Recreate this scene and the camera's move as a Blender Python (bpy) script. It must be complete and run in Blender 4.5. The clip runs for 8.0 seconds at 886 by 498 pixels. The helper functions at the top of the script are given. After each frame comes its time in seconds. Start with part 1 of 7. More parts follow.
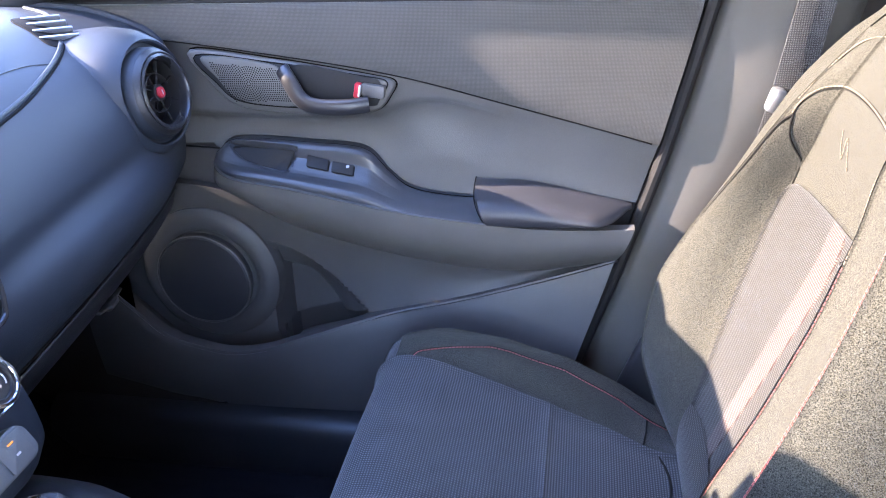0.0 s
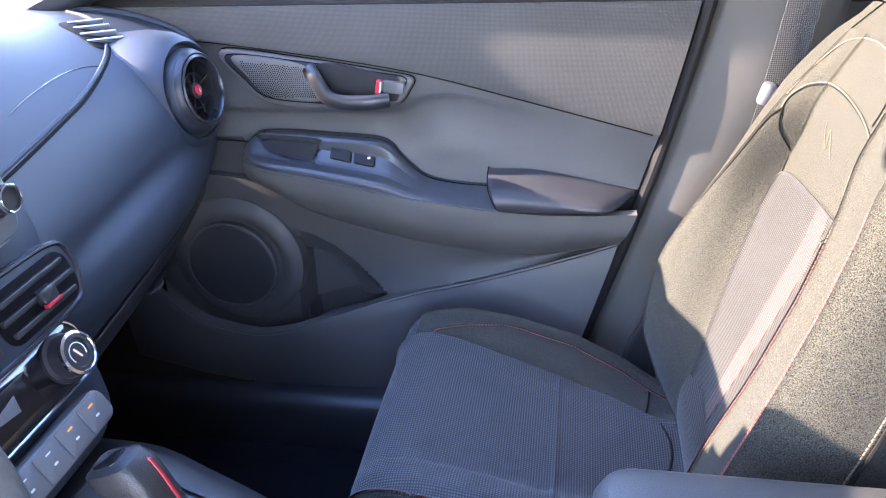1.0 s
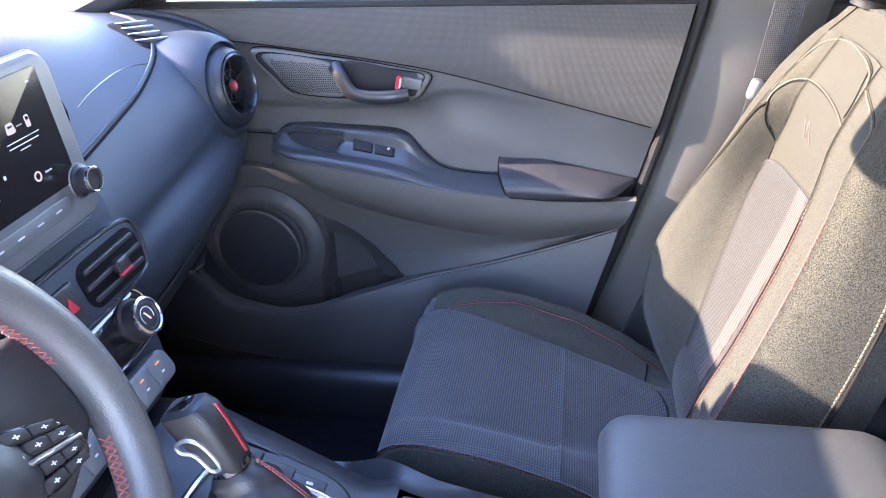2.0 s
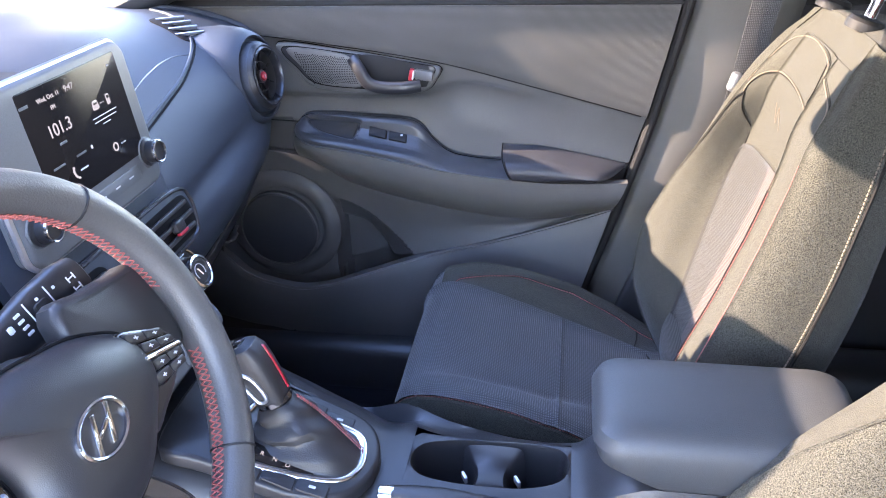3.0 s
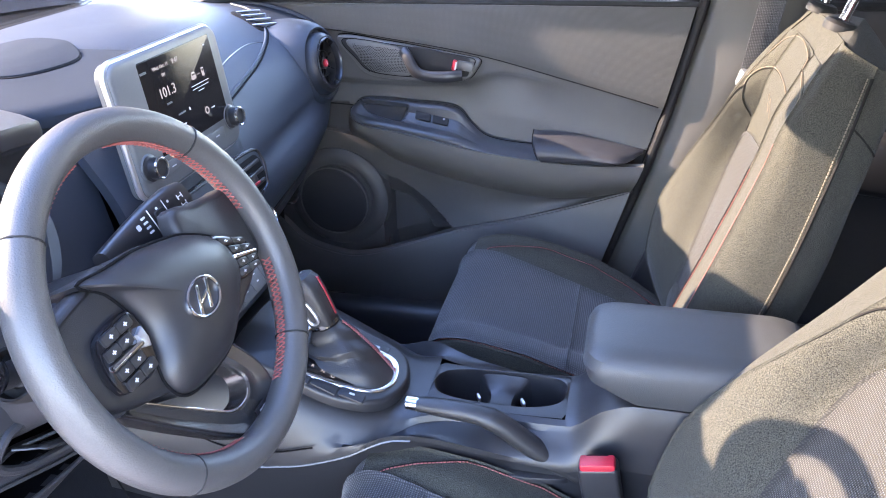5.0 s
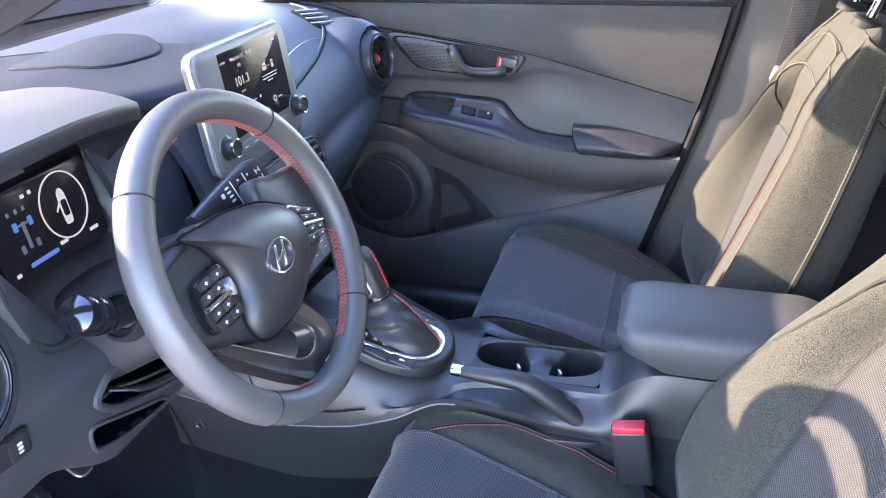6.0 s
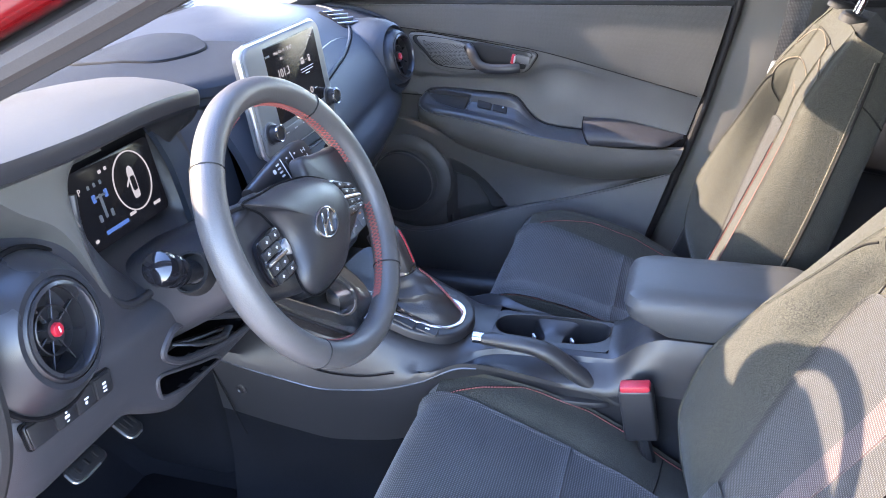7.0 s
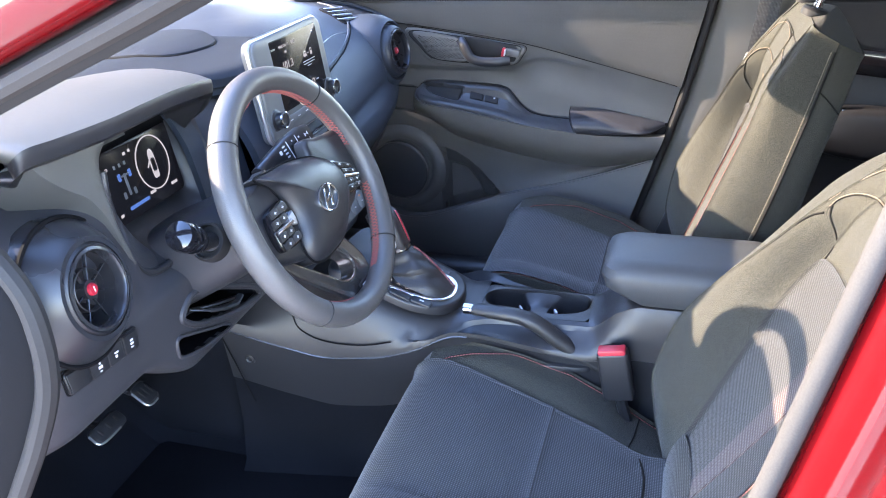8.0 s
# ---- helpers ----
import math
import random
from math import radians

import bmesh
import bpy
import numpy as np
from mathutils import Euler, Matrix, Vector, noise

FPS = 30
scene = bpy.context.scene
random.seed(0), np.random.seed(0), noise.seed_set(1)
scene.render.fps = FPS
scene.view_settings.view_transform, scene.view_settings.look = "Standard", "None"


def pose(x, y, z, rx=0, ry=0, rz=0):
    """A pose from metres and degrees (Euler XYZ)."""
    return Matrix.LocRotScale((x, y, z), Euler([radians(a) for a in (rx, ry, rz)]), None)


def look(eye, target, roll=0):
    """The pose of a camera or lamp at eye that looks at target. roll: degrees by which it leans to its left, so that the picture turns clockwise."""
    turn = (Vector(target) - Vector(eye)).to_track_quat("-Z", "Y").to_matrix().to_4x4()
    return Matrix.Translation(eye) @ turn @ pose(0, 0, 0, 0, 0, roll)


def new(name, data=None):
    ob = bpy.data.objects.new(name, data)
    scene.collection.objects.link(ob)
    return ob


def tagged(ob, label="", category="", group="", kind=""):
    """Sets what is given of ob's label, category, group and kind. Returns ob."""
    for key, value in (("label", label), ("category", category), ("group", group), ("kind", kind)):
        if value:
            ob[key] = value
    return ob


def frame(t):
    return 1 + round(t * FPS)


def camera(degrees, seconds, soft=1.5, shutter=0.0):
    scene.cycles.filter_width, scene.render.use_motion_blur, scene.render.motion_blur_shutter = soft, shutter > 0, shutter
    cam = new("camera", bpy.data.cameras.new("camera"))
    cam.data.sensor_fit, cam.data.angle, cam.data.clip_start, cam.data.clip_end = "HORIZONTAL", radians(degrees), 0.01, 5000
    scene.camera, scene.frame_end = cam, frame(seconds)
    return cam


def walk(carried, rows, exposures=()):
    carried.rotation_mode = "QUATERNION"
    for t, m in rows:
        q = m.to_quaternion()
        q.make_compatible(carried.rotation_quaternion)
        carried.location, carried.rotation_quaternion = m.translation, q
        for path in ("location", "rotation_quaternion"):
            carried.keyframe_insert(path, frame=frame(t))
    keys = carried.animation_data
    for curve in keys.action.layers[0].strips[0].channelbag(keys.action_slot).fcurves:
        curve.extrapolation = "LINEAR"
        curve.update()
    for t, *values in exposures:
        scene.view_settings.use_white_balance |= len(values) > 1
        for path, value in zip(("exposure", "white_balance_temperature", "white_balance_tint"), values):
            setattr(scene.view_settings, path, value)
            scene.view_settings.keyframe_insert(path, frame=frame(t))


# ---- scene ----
cam = camera(58.8, 8.0, soft=1.0)
PATH = [
    (0, (0.123, 0.095, 1.331), (-0.212, 1.870, 0.430), -2.3),
    (0.5, (0.115, 0.048, 1.348), (-0.216, 1.818, 0.439), -2.5),
    (1, (0.107, 0.006, 1.366), (-0.218, 1.768, 0.443), -2.6),
    (1.5, (0.098, -0.041, 1.382), (-0.222, 1.711, 0.454), -2.6),
    (2.8, (0.096, -0.222, 1.415), (-0.216, 1.526, 0.494), -2.3),
    (3, (0.095, -0.248, 1.419), (-0.211, 1.501, 0.497), -2.1),
    (3.5, (0.104, -0.305, 1.431), (-0.21, 1.443, 0.511), -1.9),
    (4, (0.119, -0.347, 1.44), (-0.217, 1.398, 0.524), -1.7),
    (4.5, (0.149, -0.398, 1.442), (-0.232, 1.34, 0.529), -1.7),
    (6, (0.184, -0.55, 1.454), (-0.344, 1.157, 0.556), -2.3),
    (6.5, (0.185, -0.615, 1.459), (-0.363, 1.091, 0.57), -2.6),
    (7, (0.198, -0.676, 1.466), (-0.353, 1.03, 0.579), -2.7),
    (7.5, (0.222, -0.73, 1.474), (-0.331, 0.974, 0.585), -2.9),
    (8, (0.248, -0.783, 1.484), (-0.306, 0.918, 0.59), -3.1),
]
walk(cam, [(t, look(eye, target, roll)) for t, eye, target, roll in PATH], exposures=[(0, 5.20, 6600, 27), (1.5, 5.13, 6600, 27), (3.5, 4.96, 7050, 26), (6, 4.80, 6950, 25), (8, 4.70, 6850, 21)])

# ---- world, sun, exposure ----
SUN_AZ, SUN_EL = 5.0, 26.0          # the light travels towards +x (the rear), a little towards +y
world = bpy.data.worlds.new("sky")
scene.world = world
world.use_nodes = True
wn = world.node_tree
sky = wn.nodes.new("ShaderNodeTexSky")
sky.sky_type, sky.sun_disc = "NISHITA", False
sky.sun_elevation = radians(SUN_EL)
sky.sun_rotation = radians(270 - SUN_AZ)
sky.air_density, sky.dust_density, sky.ozone_density = 1.0, 0.45, 2.2
wn.links.new(sky.outputs[0], wn.nodes["Background"].inputs[0])
wn.nodes["Background"].inputs[1].default_value = 0.15
sun_data = bpy.data.lights.new("sun", "SUN")
sun_data.energy, sun_data.angle, sun_data.color = 1.32, radians(0.6), (1.0, 0.92, 0.74)
sun = new("sun", sun_data)
_d = Vector((math.cos(radians(SUN_EL)) * math.cos(radians(SUN_AZ)), math.cos(radians(SUN_EL)) * math.sin(radians(SUN_AZ)), -math.sin(radians(SUN_EL))))
sun.matrix_world = look(Vector((-3, 0.3, 4)), Vector((-3, 0.3, 4)) + _d)


# ---- materials ----
def material(name, color, rough=0.5, metal=0.0, grain=900.0, bump=0.15, vary=0.18, coat=0.0, spec=0.5, patch=0.5, sheen=0.0):
    """A surface with fine relief, and a colour that varies at two scales."""
    m = bpy.data.materials.new(name)
    m.use_nodes = True
    nt = m.node_tree
    b = nt.nodes["Principled BSDF"]
    tc = nt.nodes.new("ShaderNodeTexCoord")
    fine, wide = nt.nodes.new("ShaderNodeTexNoise"), nt.nodes.new("ShaderNodeTexNoise")
    fine.inputs["Scale"].default_value, fine.inputs["Detail"].default_value = grain, 2
    wide.inputs["Scale"].default_value, wide.inputs["Detail"].default_value = 7.0, 4
    half = nt.nodes.new("ShaderNodeMix")
    half.inputs[0].default_value = patch
    for n in (fine, wide):
        nt.links.new(tc.outputs["Object"], n.inputs["Vector"])
    nt.links.new(fine.outputs["Fac"], half.inputs[2])
    nt.links.new(wide.outputs["Fac"], half.inputs[3])
    ramp = nt.nodes.new("ShaderNodeValToRGB")
    lo, hi = [c * (1 - vary) for c in color], [min(1, c * (1 + vary)) for c in color]
    ramp.color_ramp.elements[0].position, ramp.color_ramp.elements[1].position = 0.3, 0.7
    ramp.color_ramp.elements[0].color, ramp.color_ramp.elements[1].color = (*lo, 1), (*hi, 1)
    nt.links.new(half.outputs[0], ramp.inputs[0])
    nt.links.new(ramp.outputs[0], b.inputs["Base Color"])
    rr = nt.nodes.new("ShaderNodeMapRange")
    rr.inputs["To Min"].default_value, rr.inputs["To Max"].default_value = max(0.02, rough - 0.06), min(1, rough + 0.06)
    nt.links.new(wide.outputs["Fac"], rr.inputs["Value"])
    nt.links.new(rr.outputs[0], b.inputs["Roughness"])
    b.inputs["Metallic"].default_value = metal
    b.inputs["Coat Weight"].default_value = coat
    b.inputs["Coat Roughness"].default_value = 0.05
    b.inputs["Specular IOR Level"].default_value = spec
    b.inputs["Sheen Weight"].default_value = sheen
    b.inputs["Sheen Roughness"].default_value = 0.4
    if bump:
        bp = nt.nodes.new("ShaderNodeBump")
        bp.inputs["Strength"].default_value, bp.inputs["Distance"].default_value = bump, 0.001
        nt.links.new(fine.outputs["Fac"], bp.inputs["Height"])
        nt.links.new(bp.outputs[0], b.inputs["Normal"])
    return m


def woven(name, color, light, period=0.003, axis="x", rough=0.9, axis2="y", relief=0.6):
    """Ribbed or knitted cloth: thin raised threads with a lighter tone on their crests."""
    m = material(name, color, rough, grain=1500, bump=0.3, vary=0.25, spec=0.25)
    nt = m.node_tree
    b = nt.nodes["Principled BSDF"]
    tc = nt.nodes.new("ShaderNodeTexCoord")
    w = nt.nodes.new("ShaderNodeTexWave")
    w.wave_type, w.bands_direction, w.wave_profile = "BANDS", axis.upper(), "SIN"
    w.inputs["Scale"].default_value, w.inputs["Distortion"].default_value = 0.314 / period, 0.0
    w2 = nt.nodes.new("ShaderNodeTexWave")
    w2.wave_type, w2.bands_direction = "BANDS", axis2.upper()
    w2.inputs["Scale"].default_value, w2.inputs["Distortion"].default_value = 0.314 / period, 0.0
    nt.links.new(tc.outputs["Object"], w.inputs["Vector"])
    nt.links.new(tc.outputs["Object"], w2.inputs["Vector"])
    mul = nt.nodes.new("ShaderNodeMath")
    mul.operation = "MULTIPLY"
    nt.links.new(w.outputs["Fac"], mul.inputs[0])
    nt.links.new(w2.outputs["Fac"], mul.inputs[1])
    old = b.inputs["Base Color"].links[0].from_socket
    mx = nt.nodes.new("ShaderNodeMix")
    mx.data_type = "RGBA"
    nt.links.new(mul.outputs[0], mx.inputs[0])
    nt.links.new(old, mx.inputs[6])
    mx.inputs[7].default_value = (*light, 1)
    nt.links.new(mx.outputs[2], b.inputs["Base Color"])
    b.inputs["Sheen Weight"].default_value = 0.2
    bp = [n for n in nt.nodes if n.type == "BUMP"][0]
    nt.links.new(mul.outputs[0], bp.inputs["Height"])
    bp.inputs["Strength"].default_value = relief
    return m


def glass(name, tint=(1, 1, 1), rough=0.0):
    m = bpy.data.materials.new(name)
    m.use_nodes = True
    nt = m.node_tree
    nt.nodes.remove(nt.nodes["Principled BSDF"])
    tr, gl, mx = nt.nodes.new("ShaderNodeBsdfTransparent"), nt.nodes.new("ShaderNodeBsdfGlossy"), nt.nodes.new("ShaderNodeMixShader")
    fr = nt.nodes.new("ShaderNodeFresnel")
    tr.inputs[0].default_value = (*tint, 1)
    gl.inputs["Roughness"].default_value = rough
    nt.links.new(fr.outputs[0], mx.inputs[0])
    nt.links.new(tr.outputs[0], mx.inputs[1])
    nt.links.new(gl.outputs[0], mx.inputs[2])
    nt.links.new(mx.outputs[0], nt.nodes["Material Output"].inputs[0])
    return m


def glow(name, color, strength):
    m = bpy.data.materials.new(name)
    m.use_nodes = True
    b = m.node_tree.nodes["Principled BSDF"]
    b.inputs["Base Color"].default_value = (0.006, 0.006, 0.007, 1)
    b.inputs["Roughness"].default_value = 0.2
    b.inputs["Specular IOR Level"].default_value = 0.15
    b.inputs["Emission Color"].default_value = (*color, 1)
    b.inputs["Emission Strength"].default_value = strength
    return m


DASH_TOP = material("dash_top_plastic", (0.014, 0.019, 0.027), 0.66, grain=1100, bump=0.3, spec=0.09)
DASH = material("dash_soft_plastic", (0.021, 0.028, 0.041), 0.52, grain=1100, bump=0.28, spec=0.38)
# Paler copy of the dash plastic; the hood's sunlight is in its colour.
HOOD_PAD = material("sunlit_soft_plastic", (0.075, 0.074, 0.069), 0.42, grain=1100, bump=0.3)
HARD = material("hard_dark_plastic", (0.0185, 0.0185, 0.021), 0.36, grain=1300, bump=0.22)
DOOR = material("door_plastic", (0.102, 0.098, 0.093), 0.45, grain=1200, bump=0.25)
DOOR_LOW = material("lower_door_plastic", (0.064, 0.062, 0.063), 0.5, grain=1200, bump=0.25)
DOOR_TOP = woven("door_top_trim", (0.054, 0.053, 0.050), (0.102, 0.100, 0.094), 0.0019, "x", 0.55, "z", 0.3)
ARM_PAD = material("armrest_vinyl", (0.046, 0.048, 0.050), 0.48, grain=750, bump=0.35)
ARM = material("switch_pod_plastic", (0.047, 0.049, 0.054), 0.33, grain=1200, bump=0.2)
VINYL = material("soft_vinyl", (0.090, 0.088, 0.085), 0.38, grain=700, bump=0.3)
GLOSS = material("piano_black", (0.008, 0.008, 0.01), 0.12, grain=300, bump=0.0, coat=0.6)
LEVER = material("lever_plastic", (0.016, 0.016, 0.018), 0.32, grain=900, bump=0.1)
SPOKE = material("satin_spoke_trim", (0.13, 0.125, 0.125), 0.24, metal=0.8, grain=500, bump=0.0)
SATIN = material("satin_dark_trim", (0.05, 0.052, 0.06), 0.25, metal=0.6, grain=400, bump=0.0)
CHROME = material("satin_chrome", (0.62, 0.63, 0.66), 0.18, metal=1.0, grain=300, bump=0.0, vary=0.05)
SILVER = material("silver_paint", (0.5, 0.51, 0.54), 0.32, metal=0.85, grain=600, bump=0.02, vary=0.06)
GREY_BEZEL = material("grey_satin_bezel", (0.105, 0.112, 0.118), 0.45, metal=0.0, grain=800, bump=0.05)
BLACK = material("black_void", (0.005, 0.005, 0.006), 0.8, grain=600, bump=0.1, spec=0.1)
TAUPE = material("taupe_seal", (0.034, 0.030, 0.028), 0.7, grain=700, bump=0.1, spec=0.2)
SEAL_GREY = material("grey_seal", (0.046, 0.043, 0.040), 0.85, grain=700, bump=0.15, spec=0.12)
RUBBER = material("rubber_seal", (0.016, 0.0155, 0.016), 0.6, grain=500, bump=0.1, spec=0.25)
# Rim leather, paler than the black leather.
RIM_LEATHER = material("pale_rim_leather", (0.062, 0.060, 0.060), 0.40, grain=650, bump=0.35, spec=0.6)
LEATHER = material("black_leather", (0.024, 0.023, 0.024), 0.40, grain=650, bump=0.5)
RED = material("red_accent", (0.42, 0.015, 0.03), 0.4, grain=500, bump=0.05)
STITCH = material("red_thread", (0.33, 0.085, 0.075), 0.7, grain=900, bump=0.2)
THREAD = material("pale_thread", (0.17, 0.135, 0.10), 0.7, grain=900, bump=0.2)
PAINT = material("red_car_paint", (0.115, 0.0025, 0.0035), 0.22, grain=900, bump=0.0, vary=0.05, coat=0.6, spec=0.3)
PILLAR = material("pillar_trim", (0.085, 0.080, 0.072), 0.55, grain=1300, bump=0.25)
CARPET = material("carpet", (0.006, 0.0065, 0.009), 0.95, grain=900, bump=0.9, vary=0.5, spec=0.1)
CLOTH = material("seat_cloth", (0.043, 0.0415, 0.0335), 0.92, grain=780, bump=1.0, vary=0.85, spec=0.2, patch=0.04, sheen=0.09)
MESH_CLOTH = woven("seat_mesh_cloth", (0.022, 0.021, 0.020), (0.056, 0.053, 0.046), 0.0030, "z")
SEAM = material("seam_shadow_thread", (0.016, 0.015, 0.014), 0.9, grain=900, bump=0.2, spec=0.1)
VENT_SKIN = material("satin_vent_plastic", (0.021, 0.022, 0.026), 0.28, grain=1300, bump=0.15)
LOWER = material("driver_panel_plastic", (0.030, 0.030, 0.035), 0.42, grain=1300, bump=0.25)
SEAT_RIB = woven("cushion_ribbed_cloth", (0.034, 0.034, 0.036), (0.118, 0.117, 0.121), 0.0036, "x", 0.9, "y", 0.7)
STRIPE = woven("insert_stripe", (0.040, 0.026, 0.026), (0.15, 0.125, 0.108), 0.0030, "z")
WEB = woven("belt_webbing", (0.03, 0.03, 0.032), (0.13, 0.13, 0.13), 0.003, "x", 0.9, "z")
ROOF_CLOTH = material("headliner", (0.45, 0.44, 0.42), 0.95, grain=800, bump=0.3)
# Unseen ground; the pale tone is chosen to bounce light into the cabin.
GROUND_BOUNCE = material("bounce_ground", (0.36, 0.345, 0.325), 0.9, grain=120, bump=0.8, vary=0.4)
SCREEN = glow("dark_display", (0.02, 0.021, 0.03), 0.008)
WHITE_LIT = glow("lit_white", (0.85, 0.88, 0.95), 0.028)
BLUE_LIT = glow("lit_blue", (0.1, 0.25, 0.75), 0.035)
AMBER_LIT = glow("lit_amber", (0.95, 0.3, 0.05), 0.06)
WHITE = material("white_print", (0.6, 0.6, 0.62), 0.6, grain=600, bump=0)
GLASS = glass("window_glass", (0.93, 0.95, 0.94))
SCREEN_GLASS = glass("blue_tinted_windscreen", (0.80, 0.88, 0.96))
REAR_TINT = glass("rear_tint_glass", (0.16, 0.17, 0.18))


# ---- mesh helpers ----
def mesh_from(name, verts, faces, mat, smooth=True):
    me = bpy.data.meshes.new(name)
    me.from_pydata([tuple(v) for v in verts], [], faces)
    me.validate()
    if smooth:
        me.polygons.foreach_set("use_smooth", [True] * len(me.polygons))
    me.materials.append(mat)
    return me


def put(name, me, parent=None, label=""):
    ob = new(name, me)
    if parent is not None:
        ob.parent = parent
    if label:
        ob["label"] = label
    return ob


def thing(name, at, label, category, group="", kind=""):
    ob = new(name)
    ob.empty_display_size = 0.05
    ob.matrix_world = Matrix.Translation(at)
    return tagged(ob, label, category, group, kind)


def part(name, bm, mat, parent, label="", smooth=35):
    """Links a bmesh in world places as one mesh under a thing that stands at parent's place."""
    me = bpy.data.meshes.new(name)
    bmesh.ops.recalc_face_normals(bm, faces=bm.faces)
    bm.to_mesh(me)
    bm.free()
    root = parent
    off = Vector((0, 0, 0))
    while root is not None:
        off += root.matrix_basis.translation
        root = root.parent
    me.transform(Matrix.Translation(-off))
    me.polygons.foreach_set("use_smooth", [True] * len(me.polygons))
    me.materials.append(mat)
    me.set_sharp_from_angle(angle=radians(smooth))
    return put(name, me, parent, label)


def spline(pts, n=8, closed=False):
    """Smooth curve through control points (Catmull-Rom), n steps each."""
    P = [np.array(p, float) for p in pts]
    out = []
    N = len(P)
    for i in range(N if closed else N - 1):
        if closed:
            a, b, c, d = P[(i - 1) % N], P[i], P[(i + 1) % N], P[(i + 2) % N]
        else:
            b, c = P[i], P[i + 1]
            a = P[i - 1] if i > 0 else 2 * b - c
            d = P[i + 2] if i + 2 < N else 2 * c - b
        for k in range(n):
            t = k / n
            out.append(0.5 * (2 * b + (c - a) * t + (2 * a - 5 * b + 4 * c - d) * t * t + (3 * b - a - 3 * c + d) * t ** 3))
    if not closed:
        out.append(P[-1])
    return out


def curve_y(pts):
    """A function y(x) through control points, smooth, for increasing x."""
    S = np.array(spline(pts, 10))
    return lambda x: float(np.interp(x, S[:, 0], S[:, 1]))


def grid(P, close_u=False, close_v=False, cap=False):
    """A sheet over rows of points P[i][j]."""
    bm = bmesh.new()
    V = [[bm.verts.new(tuple(p)) for p in row] for row in P]
    n, m = len(V), len(V[0])
    for i in range(n if close_u else n - 1):
        for j in range(m if close_v else m - 1):
            q = (V[i][j], V[(i + 1) % n][j], V[(i + 1) % n][(j + 1) % m], V[i][(j + 1) % m])
            if len(set(q)) == 4:
                bm.faces.new(q)
    if cap:
        bm.faces.new(V[0])
        bm.faces.new(list(reversed(V[-1])))
    return bm


def thicken(bm, depth, direction):
    """Gives a sheet depth, along one direction."""
    bm.normal_update()
    r = bmesh.ops.extrude_face_region(bm, geom=bm.faces[:])
    d = Vector(direction).normalized() * depth
    for v in r["geom"]:
        if isinstance(v, bmesh.types.BMVert):
            v.co += d
    return bm


def panel(fn, u0, u1, v0, v1, nu=10, nv=16, tuck=0.004, rim=0.06):
    """A padded panel of the surface fn(u, v), its borders tucked in."""
    us = [u0 + (u1 - u0) * s for s in [0, rim * 0.35, rim] + [rim + (1 - 2 * rim) * i / nu for i in range(1, nu)] + [1 - rim, 1 - rim * 0.35, 1]]
    vs = [v0 + (v1 - v0) * s for s in [0, rim * 0.35, rim] + [rim + (1 - 2 * rim) * i / nv for i in range(1, nv)] + [1 - rim, 1 - rim * 0.35, 1]]
    P = []
    for i, u in enumerate(us):
        row = []
        for j, v in enumerate(vs):
            p = Vector(fn(u, v))
            e = min(i, j, len(us) - 1 - i, len(vs) - 1 - j)
            if e < 2:
                h = 1e-3
                a = Vector(fn(u + h, v)) - Vector(fn(u - h, v))
                b = Vector(fn(u, v + h)) - Vector(fn(u, v - h))
                nrm = a.cross(b)
                if nrm.length > 1e-12:
                    p += nrm.normalized() * (tuck if e == 0 else tuck * 0.25) * PANEL_SIGN[0]
            row.append(p)
        P.append(row)
    return grid(P)


PANEL_SIGN = [1]


def tube(path, r, seg=10, closed=False, flat=1.0, up=(0, 0, 1)):
    """A rod along a path; r is a number or one for each point; flat squeezes it along up."""
    Q = [Vector(p) for p in path]
    n = len(Q)
    R = [float(r)] * n if isinstance(r, (int, float)) else [float(k) for k in r]
    rows = []
    for i, p in enumerate(Q):
        a, b = (Q[(i - 1) % n], Q[(i + 1) % n]) if closed else (Q[max(0, i - 1)], Q[min(n - 1, i + 1)])
        t = (b - a).normalized()
        s = t.cross(Vector(up))
        if s.length < 1e-4:
            s = t.cross(Vector((1, 0, 0.01)))
        s.normalize()
        w = s.cross(t)
        rows.append([p + R[i] * (math.cos(k * 2 * math.pi / seg) * s + flat * math.sin(k * 2 * math.pi / seg) * w) for k in range(seg)])
    return grid(rows, close_u=closed, close_v=True, cap=not closed)


def box(sx, sy, sz, m, bevel=0.004, seg=2):
    """A block with rounded edges at the pose m."""
    bm = bmesh.new()
    bmesh.ops.create_cube(bm, size=1)
    for v in bm.verts:
        v.co = Vector((v.co.x * sx, v.co.y * sy, v.co.z * sz))
    if bevel:
        bmesh.ops.bevel(bm, geom=bm.edges[:], offset=min(bevel, 0.45 * min(sx, sy, sz)), segments=seg, affect="EDGES", profile=0.5)
    bm.transform(m)
    return bm


def lathe(profile, m, seg=40):
    """A turned body: profile of (radius, height) along the local z axis of m."""
    rows = [[m @ Vector((r * math.cos(k * 2 * math.pi / seg), r * math.sin(k * 2 * math.pi / seg), h)) for k in range(seg)] for r, h in profile]
    ring = min(r for r, h in profile) > 0.003
    return grid(rows, close_u=ring, close_v=True, cap=not ring)


